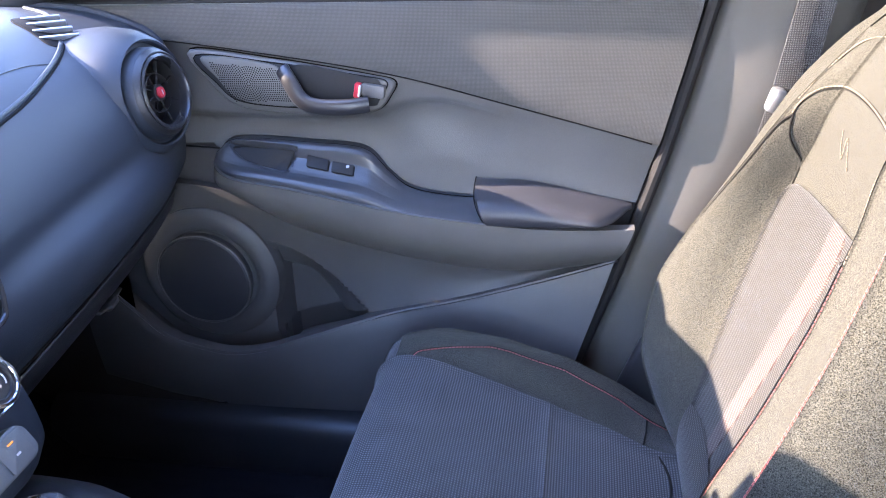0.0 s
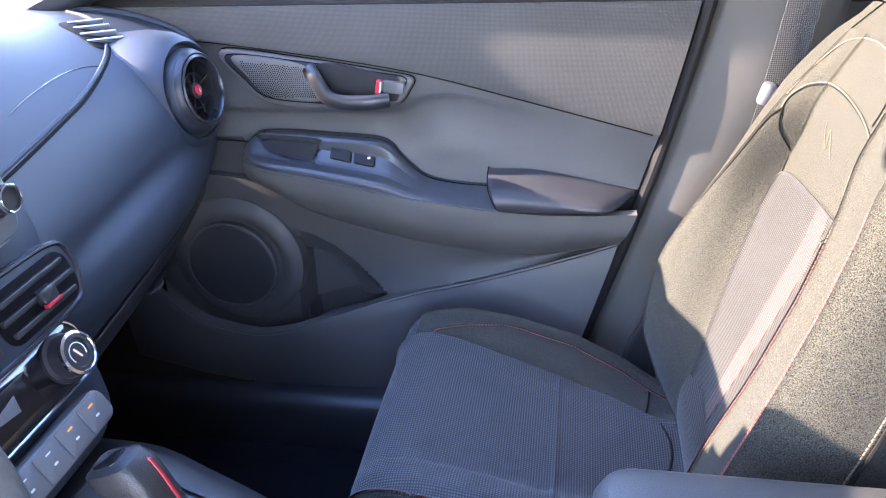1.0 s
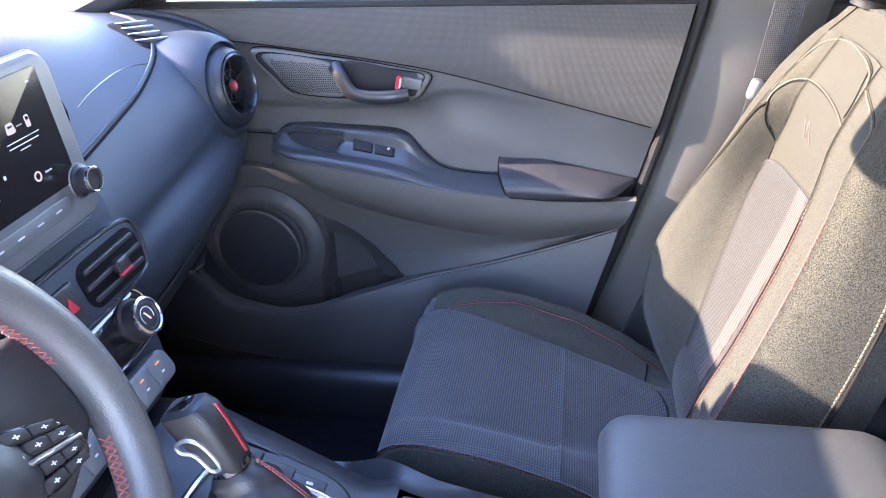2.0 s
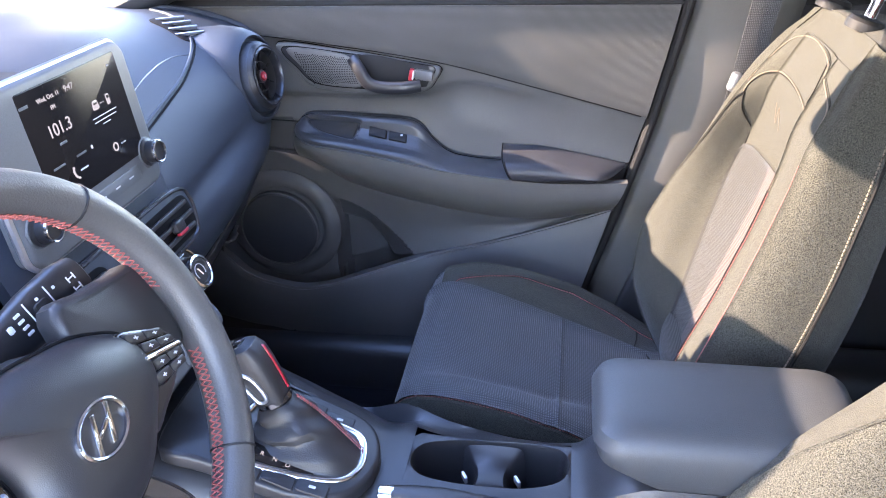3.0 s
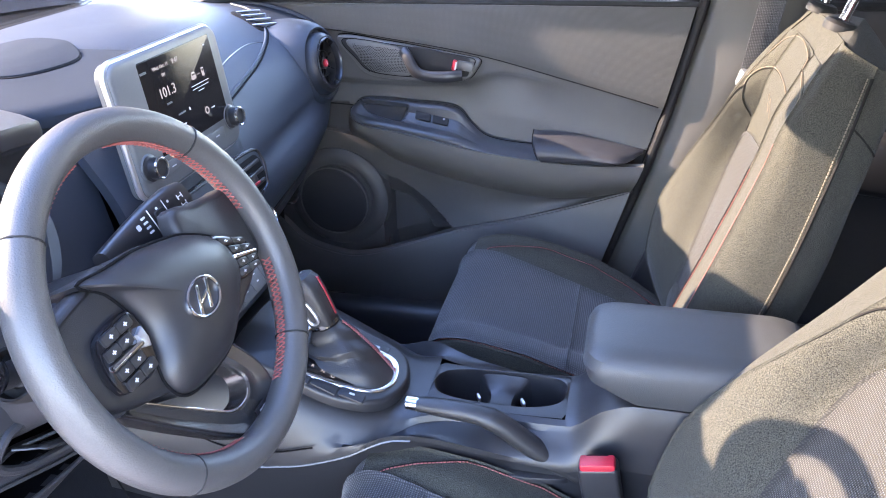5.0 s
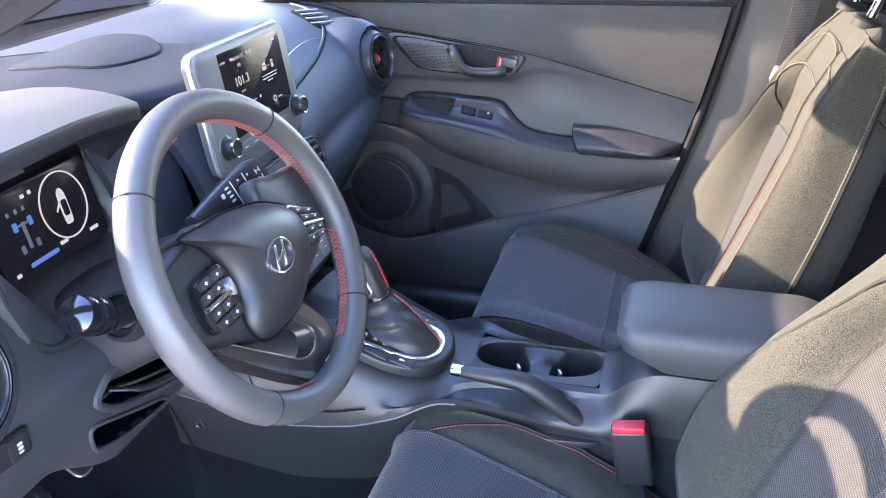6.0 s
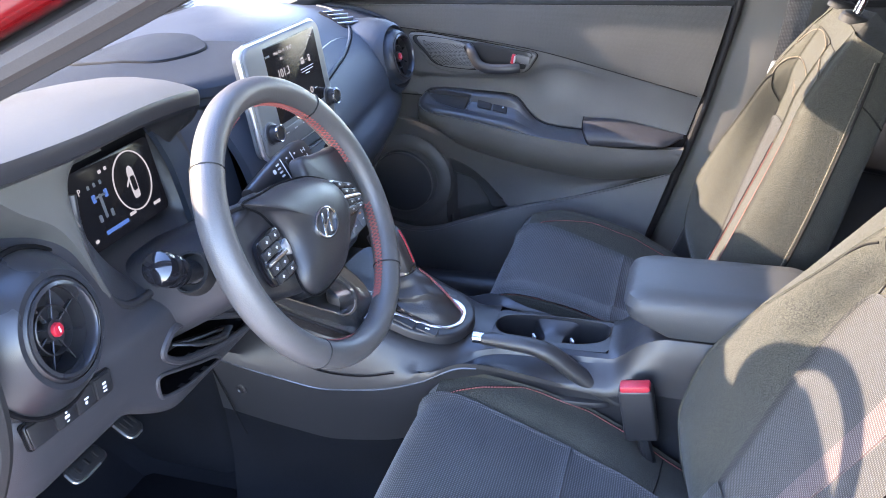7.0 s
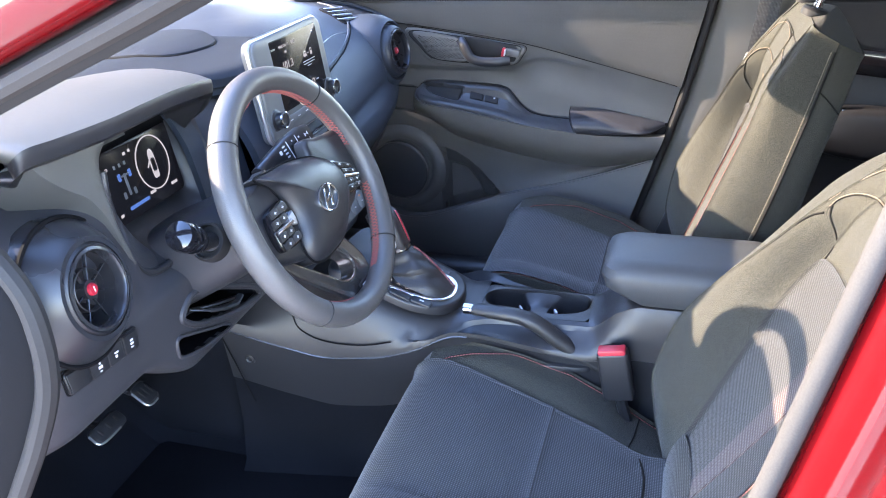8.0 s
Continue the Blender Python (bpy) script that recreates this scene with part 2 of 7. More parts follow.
def slab(outline, place, depth, bevel=0.003, seg=2):
    """A plate: a closed outline of (a, b), set into space by place(a, b, height), with a rounded upper edge."""
    bm = bmesh.new()
    N = len(outline)
    O = [np.array(p, float) for p in outline]
    area = sum(O[i][0] * O[(i + 1) % N][1] - O[(i + 1) % N][0] * O[i][1] for i in range(N))
    if area < 0:
        O.reverse()
    nor = []
    for i in range(N):
        d = O[(i + 1) % N] - O[i - 1]
        l = np.hypot(*d) or 1
        nor.append(np.array([-d[1], d[0]]) / l)
    rings = [(0.0, 0.0), (0.0, depth - bevel)]
    for k in range(1, seg + 1):
        a = k / seg * math.pi / 2
        rings.append((bevel * (1 - math.cos(a)), depth - bevel + bevel * math.sin(a)))
    rows = []
    for inset, h in rings:
        rows.append([bm.verts.new(tuple(place(float(O[i][0] + nor[i][0] * inset), float(O[i][1] + nor[i][1] * inset), h))) for i in range(N)])
    for a, b in zip(rows, rows[1:]):
        for i in range(N):
            bm.faces.new((a[i], a[(i + 1) % N], b[(i + 1) % N], b[i]))
    f = bm.faces.new(rows[-1])
    bm.faces.new(list(reversed(rows[0])))
    bmesh.ops.triangulate(bm, faces=[f], ngon_method="EAR_CLIP")
    return bm


def rounded(w, h, r, n=5):
    """Outline of a rounded rectangle about the origin."""
    out = []
    for cx, cy, a0 in ((w / 2 - r, h / 2 - r, 0), (-w / 2 + r, h / 2 - r, 90), (-w / 2 + r, -h / 2 + r, 180), (w / 2 - r, -h / 2 + r, 270)):
        for k in range(n + 1):
            a = radians(a0 + 90 * k / n)
            out.append((cx + r * math.cos(a), cy + r * math.sin(a)))
    return out


def facing(origin, right, up):
    """place() for a plate that lies in the plane of right and up; height goes along right x up."""
    o, r, u = Vector(origin), Vector(right).normalized(), Vector(up).normalized()
    n = r.cross(u)
    return lambda a, b, h: o + float(a) * r + float(b) * u + float(h) * n


def writing(name, body, size, place_m, mat, parent, depth=0.0003):
    cu = bpy.data.curves.new(name, "FONT")
    cu.body, cu.size, cu.extrude, cu.align_x, cu.align_y = body, size, depth, "CENTER", "CENTER"
    ob = new(name, cu)
    me = bpy.data.meshes.new_from_object(ob)
    bpy.data.objects.remove(ob)
    off = Vector((0, 0, 0))
    root = parent
    while root is not None:
        off += root.matrix_basis.translation
        root = root.parent
    me.transform(Matrix.Translation(-off) @ place_m)
    me.materials.append(mat)
    return put(name, me, parent)


def frame_of(origin, right, up):
    """A pose whose local x, y, z are right, up and their normal."""
    r, u = Vector(right).normalized(), Vector(up).normalized()
    n = r.cross(u).normalized()
    u = n.cross(r)
    return Matrix(((r.x, u.x, n.x, origin[0]), (r.y, u.y, n.y, origin[1]), (r.z, u.z, n.z, origin[2]), (0, 0, 0, 1)))

# ---- setting: ground, body shell ----
ground = tagged(put("ground", mesh_from("ground", [(-400, -400, 0), (400, -400, 0), (400, 400, 0), (-400, 400, 0)], [(0, 1, 2, 3)], GROUND_BOUNCE)), "unseen ground, made pale to bounce light into the car", "ground", kind="structure")

def smooth_step(t):
    t = max(0.0, min(1.0, t))
    return t * t * (3 - 2 * t)


MID = 0.5     # the car's middle


def other(y):
    return 2 * MID - y


shell = thing("car_body", (0.4, MID, 0.3), "red car body shell with open driver's doorway", "car body", kind="structure")
# floor pan with raised tunnel and footwells
P = []
for x in np.linspace(-1.15, 1.6, 24):
    row = []
    for y in np.linspace(-0.27, 1.27, 34):
        d = abs(y - MID)
        z = 0.33 + 0.16 * max(0, min(1, (0.13 - d) / 0.05)) + (0.34 * max(0, (-0.82 - x)) / 0.33 if x < -0.82 else 0)
        row.append((x, y, z))
    P.append(row)
part("floor_carpet", thicken(grid(P), 0.03, (0, 0, -1)), CARPET, shell, "dark carpet over the floor pan")
for s, nm in ((1, "sill"), (-1, "sill")):
    ys = (lambda y: y) if s > 0 else other
    prof = [(1.13, 0.33), (1.145, 0.40), (1.165, 0.425), (1.20, 0.43), (1.26, 0.425), (1.30, 0.40), (1.36, 0.36), (1.36, 0.25)]
    P = [[(x, ys(y), z) for y, z in spline(prof, 3)] for x in np.linspace(-0.85, 1.5, 12)]
    part(nm, thicken(grid(P), 0.02, (0, 0, -1)), HARD if s > 0 else PAINT, shell)
# outer red skin: roof, doors' far side, front and rear ends
P = [[(x, y, 1.60 - 0.05 * ((y - MID) / 0.68) ** 4 - 0.05 * ((x - 0.6) / 0.9) ** 2 - 0.05 * max(0, 0.1 - x) / 0.2) for y in np.linspace(-0.16, 1.16, 16)] for x in np.linspace(-0.12, 1.7, 16)]
part("roof", thicken(grid(P), 0.02, (0, 0, 1)), PAINT, shell)
P = [[(p[0], p[1] if 0 < j < 15 else p[1], p[2] - 0.03) for j, p in enumerate(row)] for row in P]
part("headliner", thicken(grid(P), 0.012, (0, 0, 1)), ROOF_CLOTH, shell, "pale cloth headliner")
for s in (1, -1):
    ys = (lambda y: y) if s < 0 else other
    # front pillar: red outside, dark seal and trim towards the doorway
    line = [(-1.0, -0.33, 1.03), (-0.62, -0.30, 1.185), (-0.308, -0.272, 1.322), (-0.095, -0.258, 1.412), (0.0, -0.245, 1.462), (0.10, -0.22, 1.505), (0.25, -0.20, 1.53), (0.9, -0.18, 1.55), (1.6, -0.2, 1.48)]
    L = [(x, ys(y), z) for x, y, z in spline(line, 8)]
    part("door_seal", tube(L, 0.011, 10, flat=1.5), RUBBER, shell, "dark rubber door seal")
    part("seal_lip", tube([(x - 0.004, y + 0.022 * s, z - 0.004) for x, y, z in L], 0.009, 8), TAUPE, shell)
    part("front_pillar", tube([(x - 0.006, y - (0.012 if s < 0 else -0.012), z + 0.043) for x, y, z in L], 0.036, 14, flat=0.8), PAINT, shell, "red painted front pillar and roof rail")
    # Passenger side: foot thickened to block the sun from the door handle.
    part("pillar_trim", tube([(x - 0.01, y + (0.06 if s < 0 else -0.052 - 0.025 * smooth_step((-0.42 - x) / 0.15)), z + 0.03) for x, y, z in L[:30]], [0.03 if s < 0 else 0.027 + 0.016 * smooth_step((-0.42 - x) / 0.15) for x, y, z in L[:30]], 12, flat=0.8), HARD, shell)
# centre pillar on the open side
line = [(0.46, -0.23, 1.53), (0.44, -0.245, 1.46), (0.41, -0.262, 1.38), (0.384, -0.285, 1.30), (0.361, -0.297, 1.206), (0.326, -0.305, 1.043), (0.272, -0.31, 0.80), (0.20, -0.31, 0.55), (0.10, -0.31, 0.44)]
L = spline(line, 8)
part("door_seal", tube(L, 0.0085, 12, flat=1.0, up=(0, 1, 0)), SEAL_GREY, shell, "pale grey door seal along the centre pillar")
P = []
for x, y, z in L:
    P.append([(x + a, y + b, z) for a, b in spline([(0.008, 0.03), (0.012, 0.0), (0.022, -0.02), (0.03, -0.035), (0.05, -0.03), (0.06, -0.048), (0.11, -0.055), (0.16, -0.05), (0.17, 0.03)], 4)])
part("centre_pillar", grid(P), PAINT, shell, "glossy red painted centre pillar")
P = [[(x + a, y + b, z) for a, b in spline([(0.0, 0.014), (0.05, 0.035), (0.12, 0.045), (0.18, 0.03)], 4)] for x, y, z in L]
part("centre_pillar_trim", grid(P), PILLAR, shell)
# hinge pillar on the open side
line = [(-0.50, -0.275, 1.235), (-0.40, -0.27, 1.185), (-0.352, -0.272, 1.135), (-0.340, -0.275, 1.08), (-0.352, -0.275, 1.016), (-0.385, -0.278, 0.945), (-0.43, -0.282, 0.868), (-0.50, -0.288, 0.75), (-0.54, -0.29, 0.62), (-0.55, -0.30, 0.5), (-0.5, -0.30, 0.43), (-0.2, -0.31, 0.42), (0.1, -0.31, 0.435)]
L = spline(line, 8)
part("hinge_pillar_seal", tube(L, 0.012, 10, up=(0, 1, 0)), RUBBER, shell)
P = [[(x - a, y + b, z) for a, b in ((-0.006, 0.006), (0.03, -0.02), (0.1, -0.03), (0.4, -0.03))] for x, y, z in L[:52]]
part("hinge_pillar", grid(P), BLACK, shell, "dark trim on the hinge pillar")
# bulkhead, scuttle, bonnet, rear
part("firewall", box(0.03, 1.5, 0.8, Matrix.Translation((-1.16, MID, 0.72)), 0.01), CARPET, shell)
P = [[(x, y, 1.08 - 0.06 * ((-1.15 - x) / 1.0) ** 2 - 0.12 * ((y - MID) / 0.8) ** 4) for y in np.linspace(-0.3, 1.3, 18)] for x in np.linspace(-2.2, -1.12, 10)]
part("bonnet", thicken(grid(P), 0.02, (0, 0, -1)), PAINT, shell)
part("wiper_cowl", box(0.18, 1.5, 0.02, pose(-1.18, MID, 1.108, 0, -10, 0), 0.006), RUBBER, shell)
part("tailgate", box(0.05, 1.5, 0.8, Matrix.Translation((1.75, MID, 0.72)), 0.02), HARD, shell)
part("quarter_panel", box(1.1, 0.04, 0.75, Matrix.Translation((1.2, -0.3, 0.72)), 0.02), PAINT, shell)
# Unseen rear windows; dark tint assumed, to keep sky light out.
for s in (1, -1):
    ys = (lambda y: y) if s > 0 else other
    g = part("rear_side_window", thicken(grid([[(x, ys(1.295 - 0.25 * (z - 1.14)), z) for x in np.linspace(0.50, 1.62, 6)] for z in np.linspace(1.14, 1.53, 4)]), 0.004, (0, 1, 0)), REAR_TINT, shell, "unseen rear side glass, tinted to hold back sky light")
part("rear_window", thicken(grid([[(1.76 - 0.3 * (z - 1.1), y, z) for y in np.linspace(-0.2, 1.2, 6)] for z in np.linspace(1.1, 1.56, 4)]), 0.004, (1, 0, 0)), REAR_TINT, shell, "unseen rear window, tinted to hold back sky light")
part("load_floor", box(0.6, 1.5, 0.03, Matrix.Translation((1.45, MID, 0.62)), 0.01), CARPET, shell)

windscreen = thing("windscreen", (-0.6, MID, 1.2), "clear raked windscreen over the dashboard", "windscreen", kind="structure")
P = [[(x - 0.05 * (1 - ((y - MID) / 0.72) ** 2), y, z) for y in np.linspace(-0.22, 1.22, 14)] for x, z in spline([(-1.13, 1.12), (-0.75, 1.285), (-0.38, 1.40), (-0.10, 1.46)], 5)]
w = part("pane", thicken(grid(P), 0.005, (0.4, 0, 1)), SCREEN_GLASS, windscreen)
w.visible_shadow = False
# Mirror out of view, placed so its shadow meets the passenger seat.
mirror = thing("rear_view_mirror", (-0.28, 0.56, 1.43), "black interior mirror on the windscreen", "mirror")
part("housing", slab(rounded(0.25, 0.07, 0.03), facing((-0.28, 0.57, 1.425), (0.2, 1, 0), (-0.1, 0, 1)), 0.03, 0.01), HARD, mirror)
# Unseen block, added to carry that shadow up to the seat's top.
part("shade_block", slab(rounded(0.23, 0.12, 0.025), facing((-0.30, 0.60, 1.475), (0, 1, 0), (-0.1, 0, 1)), 0.03, 0.01), HARD, mirror, "unseen block above the mirror that shades the passenger seat")
part("stalk", tube([(-0.29, 0.54, 1.43), (-0.33, 0.52, 1.46)], 0.012), HARD, mirror)

# kick panels beside the footwells, cut away round the door's front corner
for ys in ((lambda y: y), other):
    ko = [(-1.05, 0.33), (-0.50, 0.33)] + spline([(-0.50, 0.435), (-0.545, 0.446), (-0.622, 0.504), (-0.664, 0.599), (-0.674, 0.68), (-0.64, 0.74)], 6) + [(-0.64, 0.80), (-1.05, 0.80)]
    part("kick_panel", slab(ko, lambda a, b, h, ys=ys: Vector((a, ys(1.222 - h), b)), 0.03, 0.012, 4), TAUPE, shell, "dark taupe kick panel")

# ---- passenger door ----
SILL = 1.145
rear_x = curve_y([(0.30, 0.07), (0.40, 0.085), (0.55, 0.125), (0.73, 0.181), (0.90, 0.229), (1.0, 0.252), (1.137, 0.281), (1.3, 0.31)])   # x of the rear edge by height
up_line = curve_y([(-0.66, 1.100), (-0.527, 1.094), (-0.351, 1.071), (-0.159, 1.040), (0.013, 0.997), (0.23, 0.939), (0.34, 0.905)])
arm_top = curve_y([(-0.47, 0.900), (-0.464, 0.908), (-0.449, 0.924), (-0.427, 0.930), (-0.379, 0.931), (-0.313, 0.927), (-0.238, 0.923), (-0.207, 0.914), (-0.189, 0.895), (-0.176, 0.880), (-0.150, 0.858), (-0.113, 0.847), (-0.042, 0.841), (0.10, 0.840), (0.24, 0.838)])
arm_edge = curve_y([(-0.47, 0.910), (-0.45, 0.895), (-0.40, 0.885), (-0.33, 0.875), (-0.155, 0.842), (0.0, 0.825), (0.10, 0.821), (0.24, 0.827)])
under = curve_y([(-0.66, 0.86), (-0.461, 0.837), (-0.349, 0.778), (-0.175, 0.733), (-0.022, 0.712), (0.08, 0.718), (0.18, 0.735), (0.25, 0.75)])
ridge = curve_y([(-0.74, 0.72), (-0.69, 0.67), (-0.638, 0.619), (-0.612, 0.591), (-0.583, 0.573), (-0.542, 0.560), (-0.479, 0.550), (-0.415, 0.561), (-0.36, 0.580), (-0.287, 0.601), (-0.178, 0.629), (-0.078, 0.655), (0.017, 0.685), (0.109, 0.717), (0.175, 0.742), (0.25, 0.772)])
crest = curve_y([(-0.70, 0.985), (-0.35, 0.974), (-0.216, 0.978), (-0.193, 0.982), (-0.161, 0.993), (-0.125, 1.004), (-0.081, 1.004), (-0.03, 0.995), (0.03, 0.979), (0.10, 0.956), (0.30, 0.90)])
pocket_rim = curve_y([(-0.42, 0.755), (-0.374, 0.735), (-0.335, 0.715), (-0.298, 0.684), (-0.261, 0.646), (-0.228, 0.608), (-0.20, 0.575)])
pocket_wall = curve_y([(-0.42, 0.70), (-0.374, 0.692), (-0.339, 0.681), (-0.307, 0.644), (-0.285, 0.605), (-0.272, 0.575), (-0.20, 0.40)])


def insert_hollow(x, z):
    """The door insert falls back under a crease that sweeps out from the handle bezel."""
    d = crest(x) - z
    return 0.013 * smooth_step(d / 0.016) * (1 - 0.75 * smooth_step((d - 0.02) / 0.09)) * (1 - smooth_step((x + 0.10) / 0.17))


def bottle_hollow(x, z):
    """Depth of the bottle pocket behind the lower door panel."""
    a, b = pocket_rim(x), pocket_wall(x)
    if x < -0.41 or x > -0.20 or z > a:
        return 0.0
    slope = 0.006 * smooth_step((a - z) / 0.004) + 0.022 * min(1.0, (a - z) / max(0.01, a - b))
    return (slope + 0.036 * smooth_step((b - z) / 0.022)) * smooth_step((x + 0.405) / 0.012)


door = thing("passenger_door", (-0.1, 1.25, 0.9), "closed dark grey front passenger door with armrest and speaker", "car door")


def strip(top, bottom, ytop, ybot, x0, nx=56, nz=10, bulge=0.0, lip=0.003, xr=0.0, hollow=None):
    """Door trim between two height curves; ytop and ybot give its inner face at both borders."""
    P = []
    for k in range(nz + 1):
        f = k / nz
        row = []
        for i in range(nx + 1):
            g = i / nx
            xe = 0.2
            for _ in range(4):
                zt, zb = top(xe) if callable(top) else top, bottom(xe) if callable(bottom) else bottom
                xe = rear_x(zt + (zb - zt) * f) + xr
            x = x0 + (xe - x0) * g
            zt, zb = top(x) if callable(top) else top, bottom(x) if callable(bottom) else bottom
            z = zt + (zb - zt) * f
            yt, yb = ytop(x) if callable(ytop) else ytop, ybot(x) if callable(ybot) else ybot
            y = yt + (yb - yt) * f - bulge * math.sin(math.pi * f)
            e = min(f, 1 - f)
            if e < 0.001:
                y += lip
            if hollow:
                y += hollow(x, z)
            row.append((x, y, z))
        P.append(row)
    return thicken(grid(P), 0.02, (0, 1, 0))


part("upper_trim", strip(SILL, up_line, lambda x: 1.244 - 0.03 * max(0, -x - 0.3), lambda x: 1.236 - 0.03 * max(0, -x - 0.3), -0.66, nz=14, bulge=0.003), DOOR_TOP, door, "finely ribbed soft upper door trim")
part("insert", strip(up_line, lambda x: arm_top(max(x, -0.47)) if x > -0.47 else 0.915 + (x + 0.47) * -0.0, lambda x: 1.246 - 0.03 * max(0, -x - 0.3), 1.252, -0.66, nx=100, nz=44, bulge=-0.004, hollow=insert_hollow), VINYL, door, "smooth dark grey door insert")
part("trim_seam", tube([(x, 1.2395 - 0.03 * max(0, -x - 0.3), up_line(x) - 0.0005) for x in np.linspace(-0.66, 0.228, 70)], 0.0013, 6), BLACK, door)
nose = lambda x: math.sqrt(max(0, min(1, (x + 0.468) / 0.07)) * (2 - max(0, min(1, (x + 0.468) / 0.07))))
ARM_F = [0, 0.03, 0.10, 0.18, 0.26, 0.34, 0.42, 0.60, 0.68, 0.76, 0.84, 0.92, 0.97, 1.0]
ARM_H = [0, 0.006, 0.010, 0.009, 0.003, -0.003, -0.004, -0.004, -0.003, 0.003, 0.007, 0.006, 0.002, -0.003]


POD = spline([(-0.442, 0.9235), (-0.43, 0.9275), (-0.38, 0.9255), (-0.330, 0.921), (-0.323, 0.917), (-0.331, 0.898), (-0.340, 0.893), (-0.38, 0.900), (-0.416, 0.909)], 5, True)


def inside(poly, a, b):
    """How far a place lies within a closed outline (0 outside it)."""
    hit, near = False, 1e9
    for (x0, z0), (x1, z1) in zip(poly, list(poly[1:]) + [poly[0]]):
        if (z0 > b) != (z1 > b) and a < x0 + (b - z0) * (x1 - x0) / (z1 - z0):
            hit = not hit
        dx, dz = x1 - x0, z1 - z0
        k = max(0.0, min(1.0, ((a - x0) * dx + (b - z0) * dz) / max(1e-12, dx * dx + dz * dz)))
        near = min(near, math.hypot(a - x0 - k * dx, b - z0 - k * dz))
    return near if hit else 0.0


def on_arm(a, b, h):
    """A place on the armrest's shelf: along the door, by height, and off the surface."""
    f = (arm_top(a) - b) / max(0.01, arm_top(a) - arm_edge(a))
    fc = max(0, min(1, f))
    rim = smooth_step((a + 0.46) / 0.05) * smooth_step((-0.13 - a) / 0.10)
    h -= 0.013 * smooth_step(inside(POD, a, b) / 0.004)
    h += rim * float(np.interp(fc, ARM_F, ARM_H)) + (1 - rim) * 0.007 * math.sin(math.pi * fc)
    return Vector((a, 1.252 - 0.070 * f * nose(a) - h * 0.8, b + h * 0.6))


rows = []
for x in np.linspace(-0.468, 0.15, 190):
    rows.append([Vector((x, 1.285, arm_top(x) + 0.004))] + [on_arm(x, arm_top(x) + (arm_edge(x) - arm_top(x)) * f, 0) for f in np.linspace(0, 1, 48)])
part("armrest", thicken(grid(rows), 0.012, (0, 1, -0.4)), ARM, door, "padded armrest shelf with raised rim")
part("armrest_skirt", strip(arm_edge, under, lambda x: 1.246 - 0.070 * nose(x) + 0.02 * max(0, x), 1.2475, -0.468, nx=80, nz=16, bulge=0.02, lip=0.0), DOOR, door)
lip_y = lambda x: 1.186 + 0.046 * smooth_step((x + 0.40) / 0.26)
part("lower_panel", strip(under, ridge, 1.2475, 1.245, -0.72, nx=130, nz=48, bulge=-0.006, lip=0.0, hollow=bottle_hollow), DOOR_LOW, door, "lower door panel with a deep bottle pocket")
part("pocket_lip", strip(ridge, 0.40, lip_y, 1.205, -0.74, nx=80, nz=16, bulge=0.012, lip=0.004), DOOR_LOW, door, "smooth lower door panel with pocket lip")
rows = []
for x in np.linspace(-0.74, 0.19, 60):
    deep = 1 - smooth_step((x + 0.30) / 0.10)
    back_y = 1.262 + 0.07 * smooth_step((x + 0.41) / 0.02) * deep
    rows.append([(x, lip_y(x) - 0.001 + d * (back_y - lip_y(x)), ridge(x) - 0.003 - 0.05 * deep * math.sin(d * math.pi / 2)) for d in (0, 0.15, 0.4, 0.7, 1)] + [(x, back_y + 0.002, ridge(x) + 0.05)])
part("pocket_floor", grid(rows), DOOR_LOW, door)
part("front_closing_panel", thicken(grid([[(x, 1.276, z) for x in np.linspace(-0.95, -0.40, 8)] for z in np.linspace(0.4, 1.13, 10)]), 0.02, (0, 1, 0)), DOOR_LOW, door)


def on_door(y0, slope=0.0):
    return lambda a, b, h: Vector((a, y0 - 0.03 * max(0, -a - 0.3) + slope * (b - 1.03) - h, b))


# handle bezel with tweeter grille
bez = spline([(-0.478, 1.078), (-0.35, 1.064), (-0.20, 1.040), (-0.158, 1.030), (-0.165, 1.008), (-0.188, 0.985), (-0.25, 0.978), (-0.34, 0.980), (-0.415, 0.992), (-0.448, 1.025)], 6, True)
part("handle_bezel", slab(bez, on_door(1.248), 0.014, 0.005, 3), DOOR, door, "dark bezel around handle and tweeter")
inner = [((x + 0.31) * 0.93 - 0.31, (z - 1.028) * 0.82 + 1.030) for x, z in bez]
part("bezel_recess", slab(inner, on_door(1.2375), 0.005, 0.001), LEVER, door)
part("bezel_edge", tube([on_door(1.2335)(a, b, 0) for a, b in inner], 0.0013, 6, closed=True, up=(0, 1, 0)), BLACK, door)
part("bezel_groove", slab([((x + 0.31) * 1.010 - 0.31, (z - 1.028) * 1.03 + 1.028) for x, z in bez], on_door(1.248), 0.0045, 0.001), BLACK, door)
tw = spline([(-0.455, 1.070), (-0.345, 1.057), (-0.328, 1.03), (-0.313, 0.995), (-0.36, 0.994), (-0.408, 1.004), (-0.435, 1.035)], 5, True)
grille = part("tweeter_grille", slab(tw, on_door(1.2345), 0.006, 0.003), DOOR, door, "perforated tweeter grille")
verts, faces = [], []
